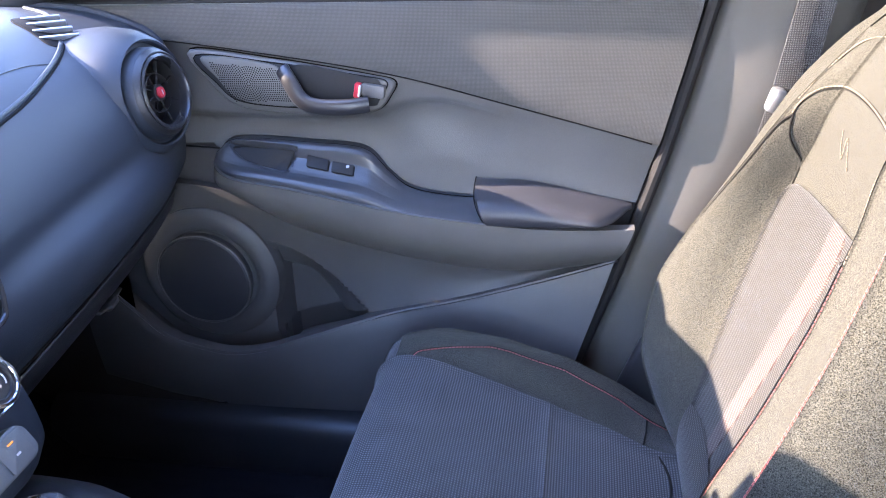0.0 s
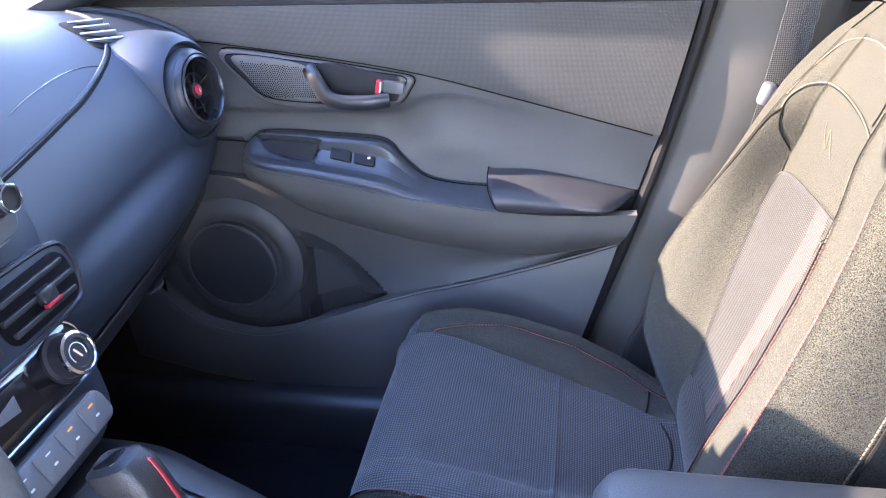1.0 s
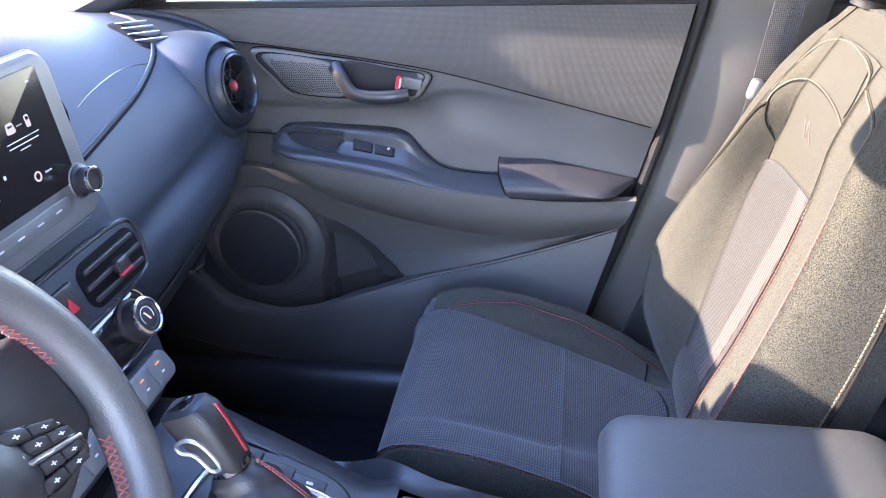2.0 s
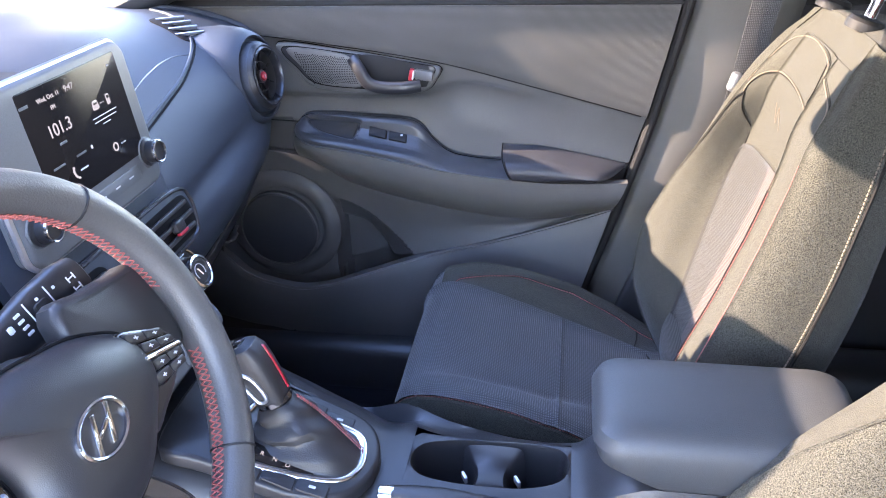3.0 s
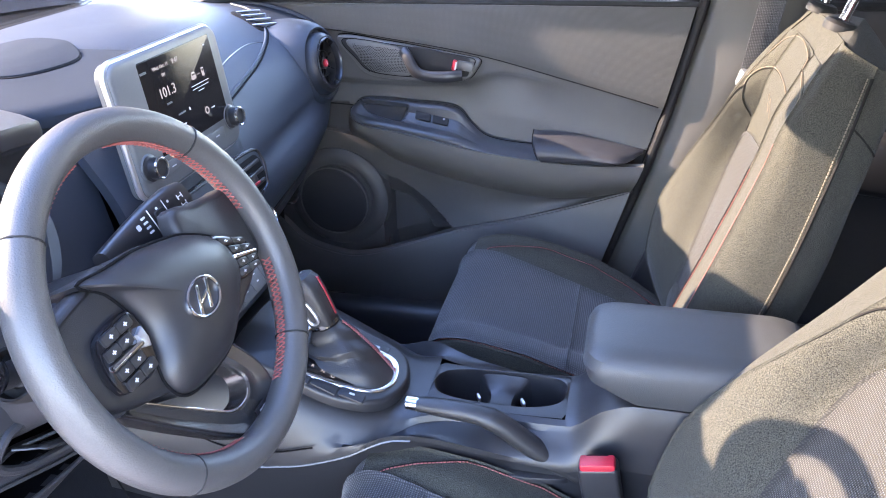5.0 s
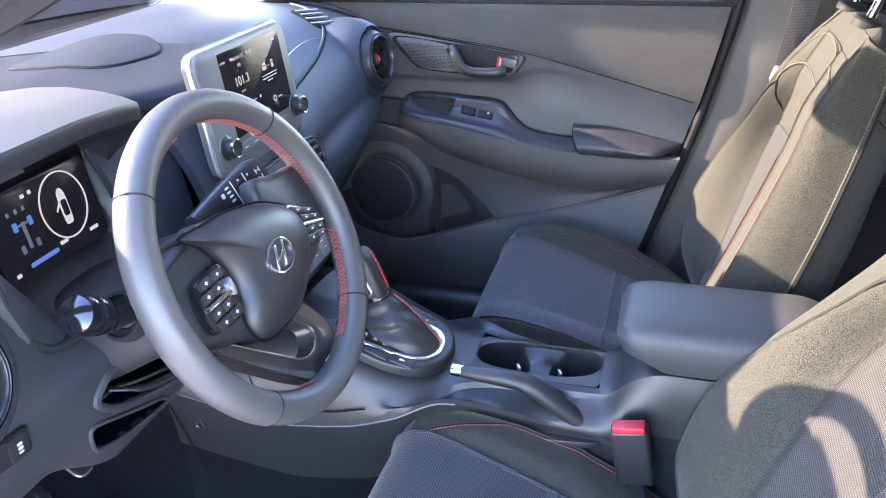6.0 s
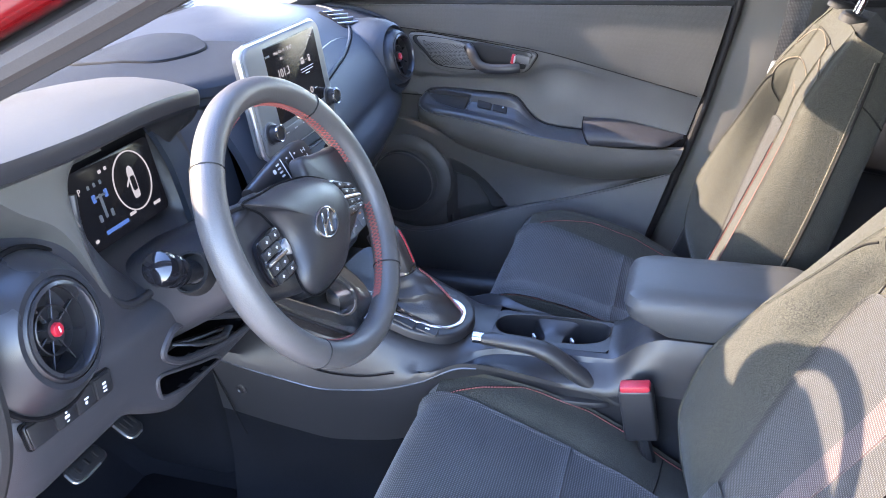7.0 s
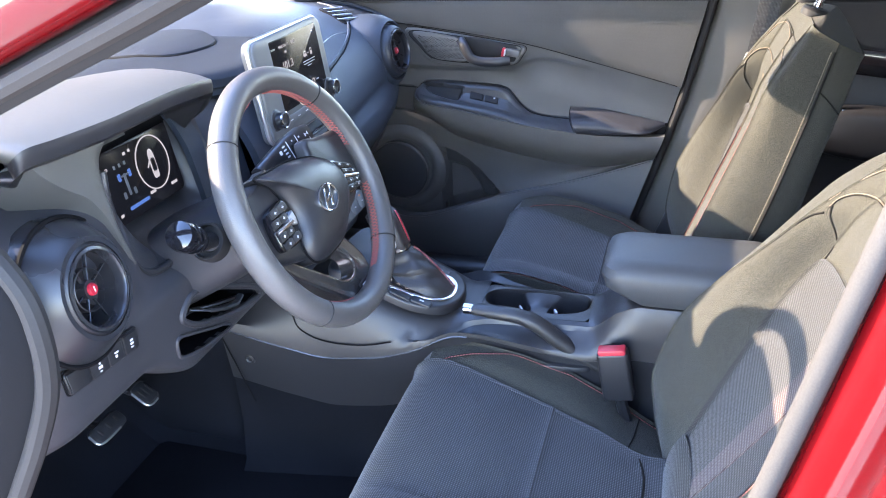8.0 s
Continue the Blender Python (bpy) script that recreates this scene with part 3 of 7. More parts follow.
for ring in range(1, 26):
    rr = 0.0033 * ring
    for k in range(int(6 * ring)):
        a = 2 * math.pi * k / (6 * ring)
        cx, cz = -0.385 + rr * math.cos(a), 1.028 + rr * math.sin(a)
        if not (-0.448 + (1.066 - cz) * 0.55 < cx < -0.335 + (1.05 - cz) * 0.33 and 1.0 < cz < 1.062 - (cx + 0.45) * 0.10):
            continue
        b = len(verts)
        y = 1.2282 - 0.03 * max(0, -cx - 0.3)
        verts += [(cx + 0.0012 * math.cos(j * math.pi / 3), y, cz + 0.0012 * math.sin(j * math.pi / 3)) for j in range(6)]
        faces.append(tuple(range(b, b + 6)))
dots = mesh_from("perforation", verts, faces, BLACK)
dots.transform(Matrix.Translation(-door.matrix_basis.translation))
tagged(put("perforation", dots, grille), kind="stuff")
# release lever and lock tab
hc = spline([(-0.318, 1.055), (-0.20, 1.038), (-0.178, 1.03), (-0.182, 1.0), (-0.2, 0.993), (-0.30, 0.993)], 5, True)
part("handle_cup", slab(hc, on_door(1.2345), 0.003, 0.001), RUBBER, door)
part("release_lever", tube(spline([(-0.328, 1.226, 1.050), (-0.314, 1.214, 1.035), (-0.296, 1.208, 1.008), (-0.268, 1.208, 0.998), (-0.225, 1.212, 0.997), (-0.195, 1.222, 0.999)], 6), 0.0130, 14, flat=0.6, up=(0, 1, 0)), LEVER, door, "dark satin door release lever")
part("lock_flag", box(0.009, 0.012, 0.023, pose(-0.212, 1.2255, 1.020, 0, 12, 0), 0.002), RED, door, "red lock flag")
part("lock_flag_mark", box(0.003, 0.0125, 0.018, pose(-0.208, 1.2248, 1.020, 0, 12, 0), 0.001), WHITE, door)
part("lock_tab", box(0.036, 0.010, 0.020, pose(-0.188, 1.2285, 1.018, 0, 8, 0), 0.003), DOOR, door, "grey lock tab")

# switch pod on the armrest front, with recess and two window switches

# Dark plate laid in the hollow to paint in its shade.
part("pod_recess_shade", slab([((a + 0.385) * 0.86 - 0.385, (b - 0.911) * 0.72 + 0.911) for a, b in POD], on_arm, 0.0010, 0.0004), RUBBER, door, "armrest recess floor, its shade put in as a dark plate")
for x0 in (-0.287, -0.246):
    sw = part("window_switch", slab([(x0 + a, 0.9015 + (x0 + 0.287) * -0.17 + b - a * 0.17) for a, b in rounded(0.036, 0.0125, 0.002)], on_arm, 0.005, 0.0015), RUBBER, door, "black window switch")
    part("switch_mark", slab([(x0 + (0.008 if x0 > -0.26 else -0.011) + a, 0.9035 + (x0 + 0.287) * -0.17 + b) for a, b in rounded(0.005, 0.003, 0.001)], on_arm, 0.0055, 0.0002), WHITE, sw)
# pull pad
pad_rows = []
for x in np.linspace(-0.036, 0.206, 44):
    tail = math.sqrt(max(0.0, 1 - smooth_step((x - 0.13) / 0.076) ** 2 * 0.97))
    drop = 0.026 * smooth_step((x - 0.02) / 0.19)
    prof = spline([(1.258, 0.866), (1.254, 0.871), (1.246, 0.8735), (1.215, 0.871), (1.186, 0.865), (1.172, 0.857), (1.166, 0.845), (1.168, 0.832), (1.176, 0.825), (1.20, 0.820), (1.258, 0.815)], 3)
    nose_in = 0.012 * (1 - smooth_step((x + 0.036) / 0.006))
    pad_rows.append([(x + (0.872 - z) * 0.42 * (1 - smooth_step((x + 0.036) / 0.12)), 1.258 + (y + nose_in - 1.258) * tail, 0.836 + (z - 0.836 - drop * max(0, (z - 0.82) / 0.05) + 0.010 * (1 - min(1, (z - 0.815) / 0.03)) * smooth_step((x - 0.02) / 0.15)) * (0.35 + 0.65 * tail)) for y, z in prof])
part("pull_pad", grid(pad_rows, cap=True), LOWER, door, "padded pull handle lit by the sun")
part("arm_top_seam", tube([(x, 1.2475, arm_top(x) + 0.0010) for x in np.linspace(-0.452, -0.04, 60)], 0.0009, 6), BLACK, door)
part("pad_seam", tube([Vector(p) + Vector((-0.001, 0, 0)) for p in pad_rows[0][3:]], 0.0009, 6), BLACK, door)
part("pad_seam", tube([Vector(r[-5]) + Vector((0, 0, -0.004)) for r in pad_rows[:38]], 0.0009, 6), BLACK, door)
part("arm_trim_line", tube([(x, 1.247 - 0.070 * nose(x), arm_edge(x) - 0.001) for x in np.linspace(-0.455, -0.01, 60)], 0.0010, 6), BLACK, door)
part("front_seam", tube([(-0.56, 1.249, 0.918), (-0.50, 1.248, 0.916), (-0.462, 1.248, 0.914)], 0.0014, 6), BLACK, door)
# speaker: ring and grille
sm = frame_of((-0.530, 1.244, 0.668), (1, 0, 0), (0, 0, 1))
part("speaker_ring", lathe([(0.132, -0.02), (0.128, 0.000), (0.120, 0.006), (0.108, 0.010), (0.098, 0.010), (0.092, 0.007), (0.089, 0.004), (0.088, -0.02)], frame_of((-0.519, 1.246, 0.676), (1, 0, 0), (0, 0, 1)), 56), DOOR_LOW, door, "raised speaker surround")
part("speaker_rim", lathe([(0.0885, 0.004), (0.0885, 0.0085), (0.0865, 0.0095), (0.0855, 0.006)], sm), DOOR, door)
part("speaker_grille", lathe([(0.087, -0.01), (0.087, 0.006), (0.083, 0.010), (0.05, 0.012), (0.002, 0.013)], sm), LOWER, door, "dark cloth speaker grille")
part("door_edge", tube([(rear_x(z) - 0.008, 1.282, z) for z in np.linspace(0.40, 1.30, 30)], 0.026, 10, up=(0, 1, 0)), RUBBER, door)
part("window_seal", tube([(x, 1.256, SILL + 0.004) for x in np.linspace(-0.7, 0.30, 20)], 0.009, 8), RUBBER, door)
side_glass = tagged(part("side_window", thicken(grid([[(x, 1.285 - 0.22 * (z - SILL), z) for x in np.linspace(-0.75, 0.33, 6)] for z in np.linspace(SILL - 0.02, 1.46, 4)]), 0.004, (0, 1, 0)), GLASS, None), "clear front passenger side window", "window", kind="structure")
side_glass.visible_shadow = False
part("outer_skin", thicken(grid([[(x, 1.378 - 0.03 * (z - 0.75) ** 2 - 0.09 * max(0, z - 1.0), z) for x in np.linspace(-0.8, 0.35, 8)] for z in np.linspace(0.3, SILL - 0.01, 10)]), 0.01, (0, 1, 0)), PAINT, door, "red outer door skin")
part("window_frame", tube([(rear_x(z) + 0.035, 1.285 - 0.22 * max(0, z - SILL), z) for z in np.linspace(1.0, 1.47, 10)], 0.02, 8), PAINT, door)

# centre pillar on the passenger's side, with belt
pil = thing("passenger_pillar", (0.32, 1.26, 0.9), "grey plastic centre pillar trim in sunlight", "pillar trim", kind="structure")
part("pillar_seal", tube([(rear_x(z) + 0.013, 1.252, z) for z in np.linspace(0.42, 1.28, 30)], 0.010, 10, up=(0, 1, 0)), RUBBER, pil)
P = []
for z in np.linspace(0.40, 1.47, 36):
    xf = rear_x(min(z, 1.29)) + 0.026 + max(0, z - 1.29) * 0.3
    lean = 0.20 * max(0, z - 1.14)
    P.append([(xf + a, 1.272 - b - lean, z) for a, b in spline([(-0.006, 0.0), (0.004, 0.016), (0.02, 0.024), (0.08, 0.030), (0.16 + 0.25 * max(0, 0.7 - z), 0.026), (0.19 + 0.25 * max(0, 0.7 - z), 0.0)], 4)])
part("pillar_cover", grid(P), PILLAR, pil, "grey plastic pillar cover")
belt = thing("seat_belt", (0.42, 1.2, 1.2), "dark woven seat belt hanging beside the pillar", "seat belt")
bp = spline([(0.43, 1.175, 1.33), (0.425, 1.20, 1.22), (0.415, 1.215, 1.12), (0.40, 1.22, 1.0), (0.37, 1.20, 0.85), (0.35, 1.18, 0.7)], 6)
part("webbing", thicken(grid([[(x - 0.024, y, z) for x, y, z in bp], [(x, y - 0.002, z) for x, y, z in bp], [(x + 0.024, y, z) for x, y, z in bp]]), 0.002, (0, 1, 0)), WEB, belt)
part("upper_anchor", tube([(0.405, 1.172, 1.215), (0.455, 1.172, 1.225)], 0.017, 12), HARD, belt)
part("guide_clip", box(0.02, 0.02, 0.035, pose(0.385, 1.215, 1.015, 0, 15, 0), 0.006), SILVER, belt, "pale belt clip")

# ---- seats ----
SY = 0.925


CUSHION_SIDE = np.array(spline([(-0.135, 0.46), (-0.165, 0.53), (-0.172, 0.59), (-0.152, 0.640), (-0.10, 0.655), (0.0, 0.628), (0.09, 0.598), (0.18, 0.578), (0.26, 0.566), (0.34, 0.57)], 6))
CUSHION_LEN = np.concatenate([[0], np.cumsum(np.hypot(*np.diff(CUSHION_SIDE, axis=0).T))])
CUSHION_LEN /= CUSHION_LEN[-1]


def cushion(u, v):
    """Top of the cushion: u across (1 seam, 2 crest, 3 outer edge, 4 foot), v from the front foot to the rear."""
    x = float(np.interp(v, CUSHION_LEN, CUSHION_SIDE[:, 0]))
    z = float(np.interp(v, CUSHION_LEN, CUSHION_SIDE[:, 1]))
    wi = float(np.interp(x, [-0.17, -0.104, 0.09, 0.18, 0.25], [0.155, 0.148, 0.132, 0.105, 0.07]))
    rise = float(np.interp(x, [-0.17, -0.11, -0.06, 0.03, 0.114, 0.2, 0.3], [0.0, 0.006, 0.018, 0.030, 0.030, 0.0, -0.055])) if v > 0.2 else 0.0
    wo = float(np.interp(v, [0, 0.25, 0.4, 0.8, 1], [0.20, 0.215, 0.232, 0.242, 0.242]))
    dome = 0.006
    ku = np.array([0, 0.5, 1, 1.5, 2, 2.5, 3, 4])
    ky = np.array([0, 0.5 * wi, wi, wi + 0.4 * (wo - 0.03 - wi), wo - 0.032, wo - 0.008, wo, wo - 0.02])
    kz = np.array([dome, dome * 0.8, 0, rise * 0.75, rise, rise - 0.012, rise - 0.05, -0.17])
    a = abs(u)
    y, dz = float(np.interp(a, ku, ky)), float(np.interp(a, ku, kz))
    if v < 0.3:
        dz *= 1.0 if a <= 3 else (0.2 + 0.8 * v / 0.3)
    if u < 0:
        y += OUTWARD * min(a, 1)
    return (x + SEAT_DX, SY + math.copysign(y, u) if u else SY, z + dz)


SEAT_DX = 0.0
OUTWARD = 0.0


def recline(deg, foot_x):
    """Sets the lean of the backrest that is built next, and where its plane starts."""
    global LEAN_B, BK_UP, BK_FWD, BACK0
    LEAN_B = radians(deg)
    BK_UP, BK_FWD = Vector((math.sin(LEAN_B), 0, math.cos(LEAN_B))), Vector((-math.cos(LEAN_B), 0, math.sin(LEAN_B)))
    BACK0 = Vector((foot_x, SY - BACK_WIDE, 0.50))


BACK_LEN, BACK_WIDE = 0.72, 0.0
recline(17.5, 0.245)


def smooth_interp(u, ku, kv):
    """Monotone smooth interpolation."""
    i = int(np.clip(np.searchsorted(ku, u, side="right") - 1, 0, len(ku) - 2))
    h = ku[i + 1] - ku[i]
    t = (u - ku[i]) / h
    d = [(kv[j + 1] - kv[j]) / (ku[j + 1] - ku[j]) for j in range(len(ku) - 1)]

    def slope(j):
        if j == 0:
            return d[0]
        if j == len(ku) - 1:
            return d[-1]
        return 0 if d[j - 1] * d[j] <= 0 else 2 * d[j - 1] * d[j] / (d[j - 1] + d[j])
    m0, m1 = slope(i), slope(i + 1)
    return (2 * t ** 3 - 3 * t * t + 1) * kv[i] + (t ** 3 - 2 * t * t + t) * h * m0 + (-2 * t ** 3 + 3 * t * t) * kv[i + 1] + (t ** 3 - t * t) * h * m1


VB = [0, 0.12, 0.22, 0.36, 0.48, 0.60, 0.73, 0.83, 0.92, 1.0]


def back(u, v):
    """The backrest: u across (1 insert seam, 2 stitched crest, 3 side, 4 piping, 5 rear edge, 6 rear middle), v upwards.
    The inboard bolster (u < 0) is broad and blunt, the door-side one narrower and fuller."""
    v = max(0, min(1, v))
    W = smooth_interp(v, VB, [0.17, 0.225, 0.25, 0.268, 0.268, 0.262, 0.245, 0.226, 0.197, 0.150])
    roll = smooth_interp(v, VB, [-0.07, -0.02, 0.0, 0.0, 0.0, 0.0, 0.006, 0.020, 0.016, 0.0])
    thick = smooth_interp(v, VB, [0.10, 0.11, 0.115, 0.11, 0.108, 0.105, 0.10, 0.10, 0.10, 0.10])
    if u >= 0:
        wi = smooth_interp(v, VB, [0.05, 0.06, 0.076, 0.112, 0.138, 0.152, 0.125, 0.09, 0.07, 0.06])
        crest = smooth_interp(v, VB, [0.13, 0.17, 0.195, 0.214, 0.205, 0.178, 0.140, 0.125, 0.115, 0.100])
        bulge = smooth_interp(v, VB, [0.0, 0.04, 0.066, 0.080, 0.072, 0.062, 0.048, 0.020, 0.006, 0.0])
        wi, crest, W = wi + 0.6 * BACK_WIDE, crest + BACK_WIDE, W + BACK_WIDE
        ku = [0, 1, 1.5, 2, 2.5, 3, 4, 5, 6]
        ky = [0, wi, (wi + crest) / 2, crest, crest + 0.6 * (W - crest), W - 0.004, W, W - 0.035, 0]
        kf = [roll, roll, roll + bulge * 0.66, roll + bulge, roll + bulge * 0.80, roll + bulge * 0.3 - 0.012, -0.035, -thick, -thick - 0.012]
    else:
        wi = smooth_interp(v, VB, [0.06, 0.08, 0.10, 0.125, 0.14, 0.148, 0.12, 0.09, 0.07, 0.06])
        line = smooth_interp(v, VB, [0.13, 0.16, 0.178, 0.192, 0.198, 0.190, 0.158, 0.124, 0.100, 0.085])
        crest = smooth_interp(v, VB, [0.17, 0.215, 0.238, 0.254, 0.252, 0.242, 0.216, 0.194, 0.170, 0.142])
        bulge = smooth_interp(v, VB, [0.0, 0.03, 0.045, 0.052, 0.050, 0.046, 0.032, 0.014, 0.004, 0.0])
        wi, line, crest, W = wi + 0.6 * BACK_WIDE, line + BACK_WIDE, crest + BACK_WIDE, max(W, crest + 0.034) + BACK_WIDE
        ku = [0, 1, 1.6, 2, 2.5, 3, 4, 5, 6]
        ky = [0, wi, line, crest, crest + 0.45 * (W - crest), crest + 0.82 * (W - crest), W, W - 0.035, 0]
        kf = [roll, roll, roll + bulge, roll + bulge * 0.92, roll + bulge * 0.60, roll + bulge * 0.10 - 0.006, -0.045, -thick, -thick - 0.012]
    a = abs(u)
    y, f = smooth_interp(a, ku, ky), smooth_interp(a, ku, kf)
    tall = BACK_LEN * v - (0.055 if u > 0 else 0.030) * min(1, a / 5) ** 2 * smooth_step((v - 0.72) / 0.28)
    p = BACK0 + BK_UP * tall + BK_FWD * f
    return (p.x, p.y + math.copysign(y, u), p.z)


def back_seam(pts, lift=0.0012, n=10):
    """Points of a seam that runs over the backrest through places (u, v)."""
    return [Vector(back(float(u), float(v))) + BK_FWD * lift for u, v in spline(pts, n)]


def stitches(fn_pts, name, parent, mat, r=0.00095, every=0.0055):
    """A seam sewn with short thread stitches along a path."""
    Q = np.array(fn_pts)
    seg = np.hypot(np.hypot(*np.diff(Q[:, :2], axis=0).T), np.diff(Q[:, 2]))
    s = np.concatenate([[0], np.cumsum(seg)])
    n = int(s[-1] / every)
    verts, faces = [], []
    for k in range(n):
        a = [np.interp((k + 0.1) * every, s, Q[:, i]) for i in range(3)]
        b = [np.interp((k + 0.82) * every, s, Q[:, i]) for i in range(3)]
        a, b = Vector(a), Vector(b)
        t = (b - a).normalized()
        p = t.orthogonal().normalized()
        q = t.cross(p)
        i0 = len(verts)
        for c in (a, b):
            verts += [c + r * p, c + r * q, c - r * p, c - r * q]
        faces += [(i0 + j, i0 + (j + 1) % 4, i0 + 4 + (j + 1) % 4, i0 + 4 + j) for j in range(4)] + [(i0, i0 + 1, i0 + 2, i0 + 3), (i0 + 7, i0 + 6, i0 + 5, i0 + 4)]
    me = mesh_from(name, verts, faces, mat)
    off = Vector((0, 0, 0))
    root = parent
    while root is not None:
        off += root.matrix_basis.translation
        root = root.parent
    me.transform(Matrix.Translation(-off))
    return put(name, me, parent)


def front_seat(label, arch=0.0, inner=0.88, crest=1.72):
    """A cloth front seat; arch raises the insert's top, inner and crest place the seams of the cushion."""
    seat = thing("front_seat", (0, SY, 0.33), label, "car seat", "front seats")
    PANEL_SIGN[0] = -1
    # cushion: ribbed top in two pieces, plain bolster towards the door, blunt ribbed one inboard
    part("cushion_insert", panel(cushion, -2.4, inner, 0.16, 0.645, 18, 18, 0.006), SEAT_RIB, seat, "finely ribbed dark cushion cloth")
    part("cushion_insert_rear", panel(cushion, -2.4, inner, 0.645, 1, 18, 10, 0.006), SEAT_RIB, seat)
    part("front_apron", panel(cushion, -1.4, 1.4, 0.0, 0.16, 14, 6, 0.003), CLOTH, seat)
    part("cushion_bolster", panel(cushion, inner, 2, 0.30, 1, 8, 20, 0.005), CLOTH, seat)
    part("cushion_corner", panel(cushion, inner, 2, 0.05, 0.30, 6, 8, 0.003), SEAT_RIB, seat)
    part("cushion_corner", panel(cushion, -2.4, -1.4, 0.03, 0.16, 5, 6, 0.003), SEAT_RIB, seat)
    part("cushion_side", panel(cushion, 2, 4, 0.10, 1, 8, 20), CLOTH, seat)
    part("cushion_side", panel(cushion, -4, -2.4, 0.06, 1, 8, 20, 0.003), CLOTH, seat)
    start = 0.335
    line = [Vector(cushion(inner + (crest - inner) * min(1, (v - start) / 0.17) ** 0.62, v)) + Vector((0, -0.0008, 0.0022)) for v in np.linspace(start, 0.97, 70)]
    stitches([tuple(p) for p in line], "red_stitching", seat, STITCH)
    part("seam", tube([p - Vector((0, -0.003, 0.0014)) for p in line], 0.0016, 6), SEAM, seat)
    part("seam", tube([Vector(cushion(inner, v)) - Vector((0, 0, 0.0005)) for v in np.linspace(start, 0.87, 40)] + [Vector(cushion(inner * (1 - f), 0.87 + 0.018 * math.sin(f * 1.57))) for f in np.linspace(0.05, 1.9, 24)], 0.0020, 6), SEAM, seat)
    part("seam", tube([Vector(cushion(inner + k * (crest - inner), 0.84 + 0.02 * k)) + Vector((0, 0, 0.0004)) for k in np.linspace(0, 1, 8)], 0.0014, 6), SEAM, seat)
    part("seam", tube([Vector(cushion(u, 0.645)) - Vector((0, 0, 0.0005)) for u in np.linspace(-2.4, inner, 30)], 0.0028, 6), SEAM, seat)
    line = [Vector(cushion(-2.4, v)) + Vector((0, -0.001, 0.0015)) for v in np.linspace(0.10, 0.98, 80)]
    stitches([tuple(p) for p in line], "red_stitching", seat, STITCH)
    # backrest
    tops = [(-1.6, 0.70), (-1.3, 0.703), (-1.0, 0.702), (-0.6, 0.699), (-0.1, 0.693), (0.4, 0.682), (0.75, 0.664), (0.92, 0.645), (1.0, 0.615)]
    top_at = curve_y([(u, v + arch) for u, v in tops])
    part("back_insert", panel(lambda u, w: back(u, 0.20 + (top_at(u) - 0.20) * w), -1.6, 1, 0, 1, 22, 26, 0.005, 0.04), MESH_CLOTH, seat, "light ribbed mesh insert")
    foot = [[Vector(back(u, v)) + BK_FWD * (0.016 * math.sin(math.pi * min(1, max(0, (v - 0.02) / 0.22))) + 0.002) for v in np.linspace(0.02, 0.24 - 0.02 * u * u, 12)] for u in np.linspace(-1.25, 0.98, 22)]
    part("back_foot", grid(foot), MESH_CLOTH, seat, "ribbed roll at the foot of the backrest")
    part("back_yoke", panel(lambda u, w: back(u, top_at(u) + (0.945 - top_at(u)) * w), -1.6, 1, 0, 1, 18, 12, 0.004, 0.03), CLOTH, seat)
    part("back_bolster", panel(back, 1, 2, 0.0, 0.945, 8, 28, 0.004), CLOTH, seat)
    part("back_bolster", panel(back, -2, -1.6, 0.0, 0.945, 4, 28, 0.003, 0.08), CLOTH, seat)
    for a, b in ((2, 4), (-4, -2)):
        part("back_side", panel(back, a, b, 0.0, 1.0, 10, 26, 0.004), CLOTH, seat)
    for a, b in ((4, 6), (-6, -4)):
        part("back_shell", panel(back, a, b, 0.0, 1.0, 6, 16, 0.003), CLOTH, seat)
    part("back_upper", panel(back, -2, 2, 0.945, 1.0, 14, 8, 0.002), CLOTH, seat)
    part("seam", tube(back_seam([(2.0, v) for v in np.linspace(0.03, 0.72, 14)] + [(1.9, 0.755), (1.72, 0.775)], 0.0006, 5), 0.0016, 6), SEAM, seat)
    part("seam", tube(back_seam([(1.0, v) for v in np.linspace(0.20, 0.60, 9)], 0.0004, 5), 0.0015, 6), SEAM, seat)
    part("seam", tube(back_seam([(u, v + arch) for u, v in tops], 0.0004, 4), 0.0013, 6), SEAM, seat)
    part("seam", tube(back_seam([(0.86, 0.655 + arch), (1.0, 0.69 + arch), (1.3, 0.72 + arch), (1.55, 0.75 + arch * 0.7), (1.72, 0.775 + arch * 0.5)], 0.0012), 0.0012, 6), SEAM, seat)
    lo = [(1.74, 0.775), (1.80, 0.800), (1.62, 0.826), (1.2, 0.845), (0.6, 0.853), (0.0, 0.853), (-0.6, 0.846), (-1.1, 0.830), (-1.42, 0.800), (-1.57, 0.755), (-1.6, 0.70)]
    stitches([tuple(p) for p in back_seam([(u, v + 0.4 * arch) for u, v in lo], 0.0022)], "pale_stitching", seat, THREAD, 0.0011, 0.005)
    part("seam", tube(back_seam([(u, v + 0.4 * arch - 0.004) for u, v in lo], 0.0006), 0.0008, 6), SEAM, seat)
    hi = [(1.99, 0.80), (2.0, 0.87), (1.8, 0.912), (1.3, 0.932), (0.6, 0.940), (0.0, 0.940), (-0.8, 0.932), (-1.5, 0.912), (-1.9, 0.88), (-1.98, 0.84), (-2.0, 0.78)]
    stitches([tuple(p) for p in back_seam(hi, 0.0022)], "pale_stitching", seat, THREAD, 0.0011, 0.005)
    part("seam", tube(back_seam([(u, v + 0.004) for u, v in hi], 0.0004), 0.0008, 6), SEAM, seat)
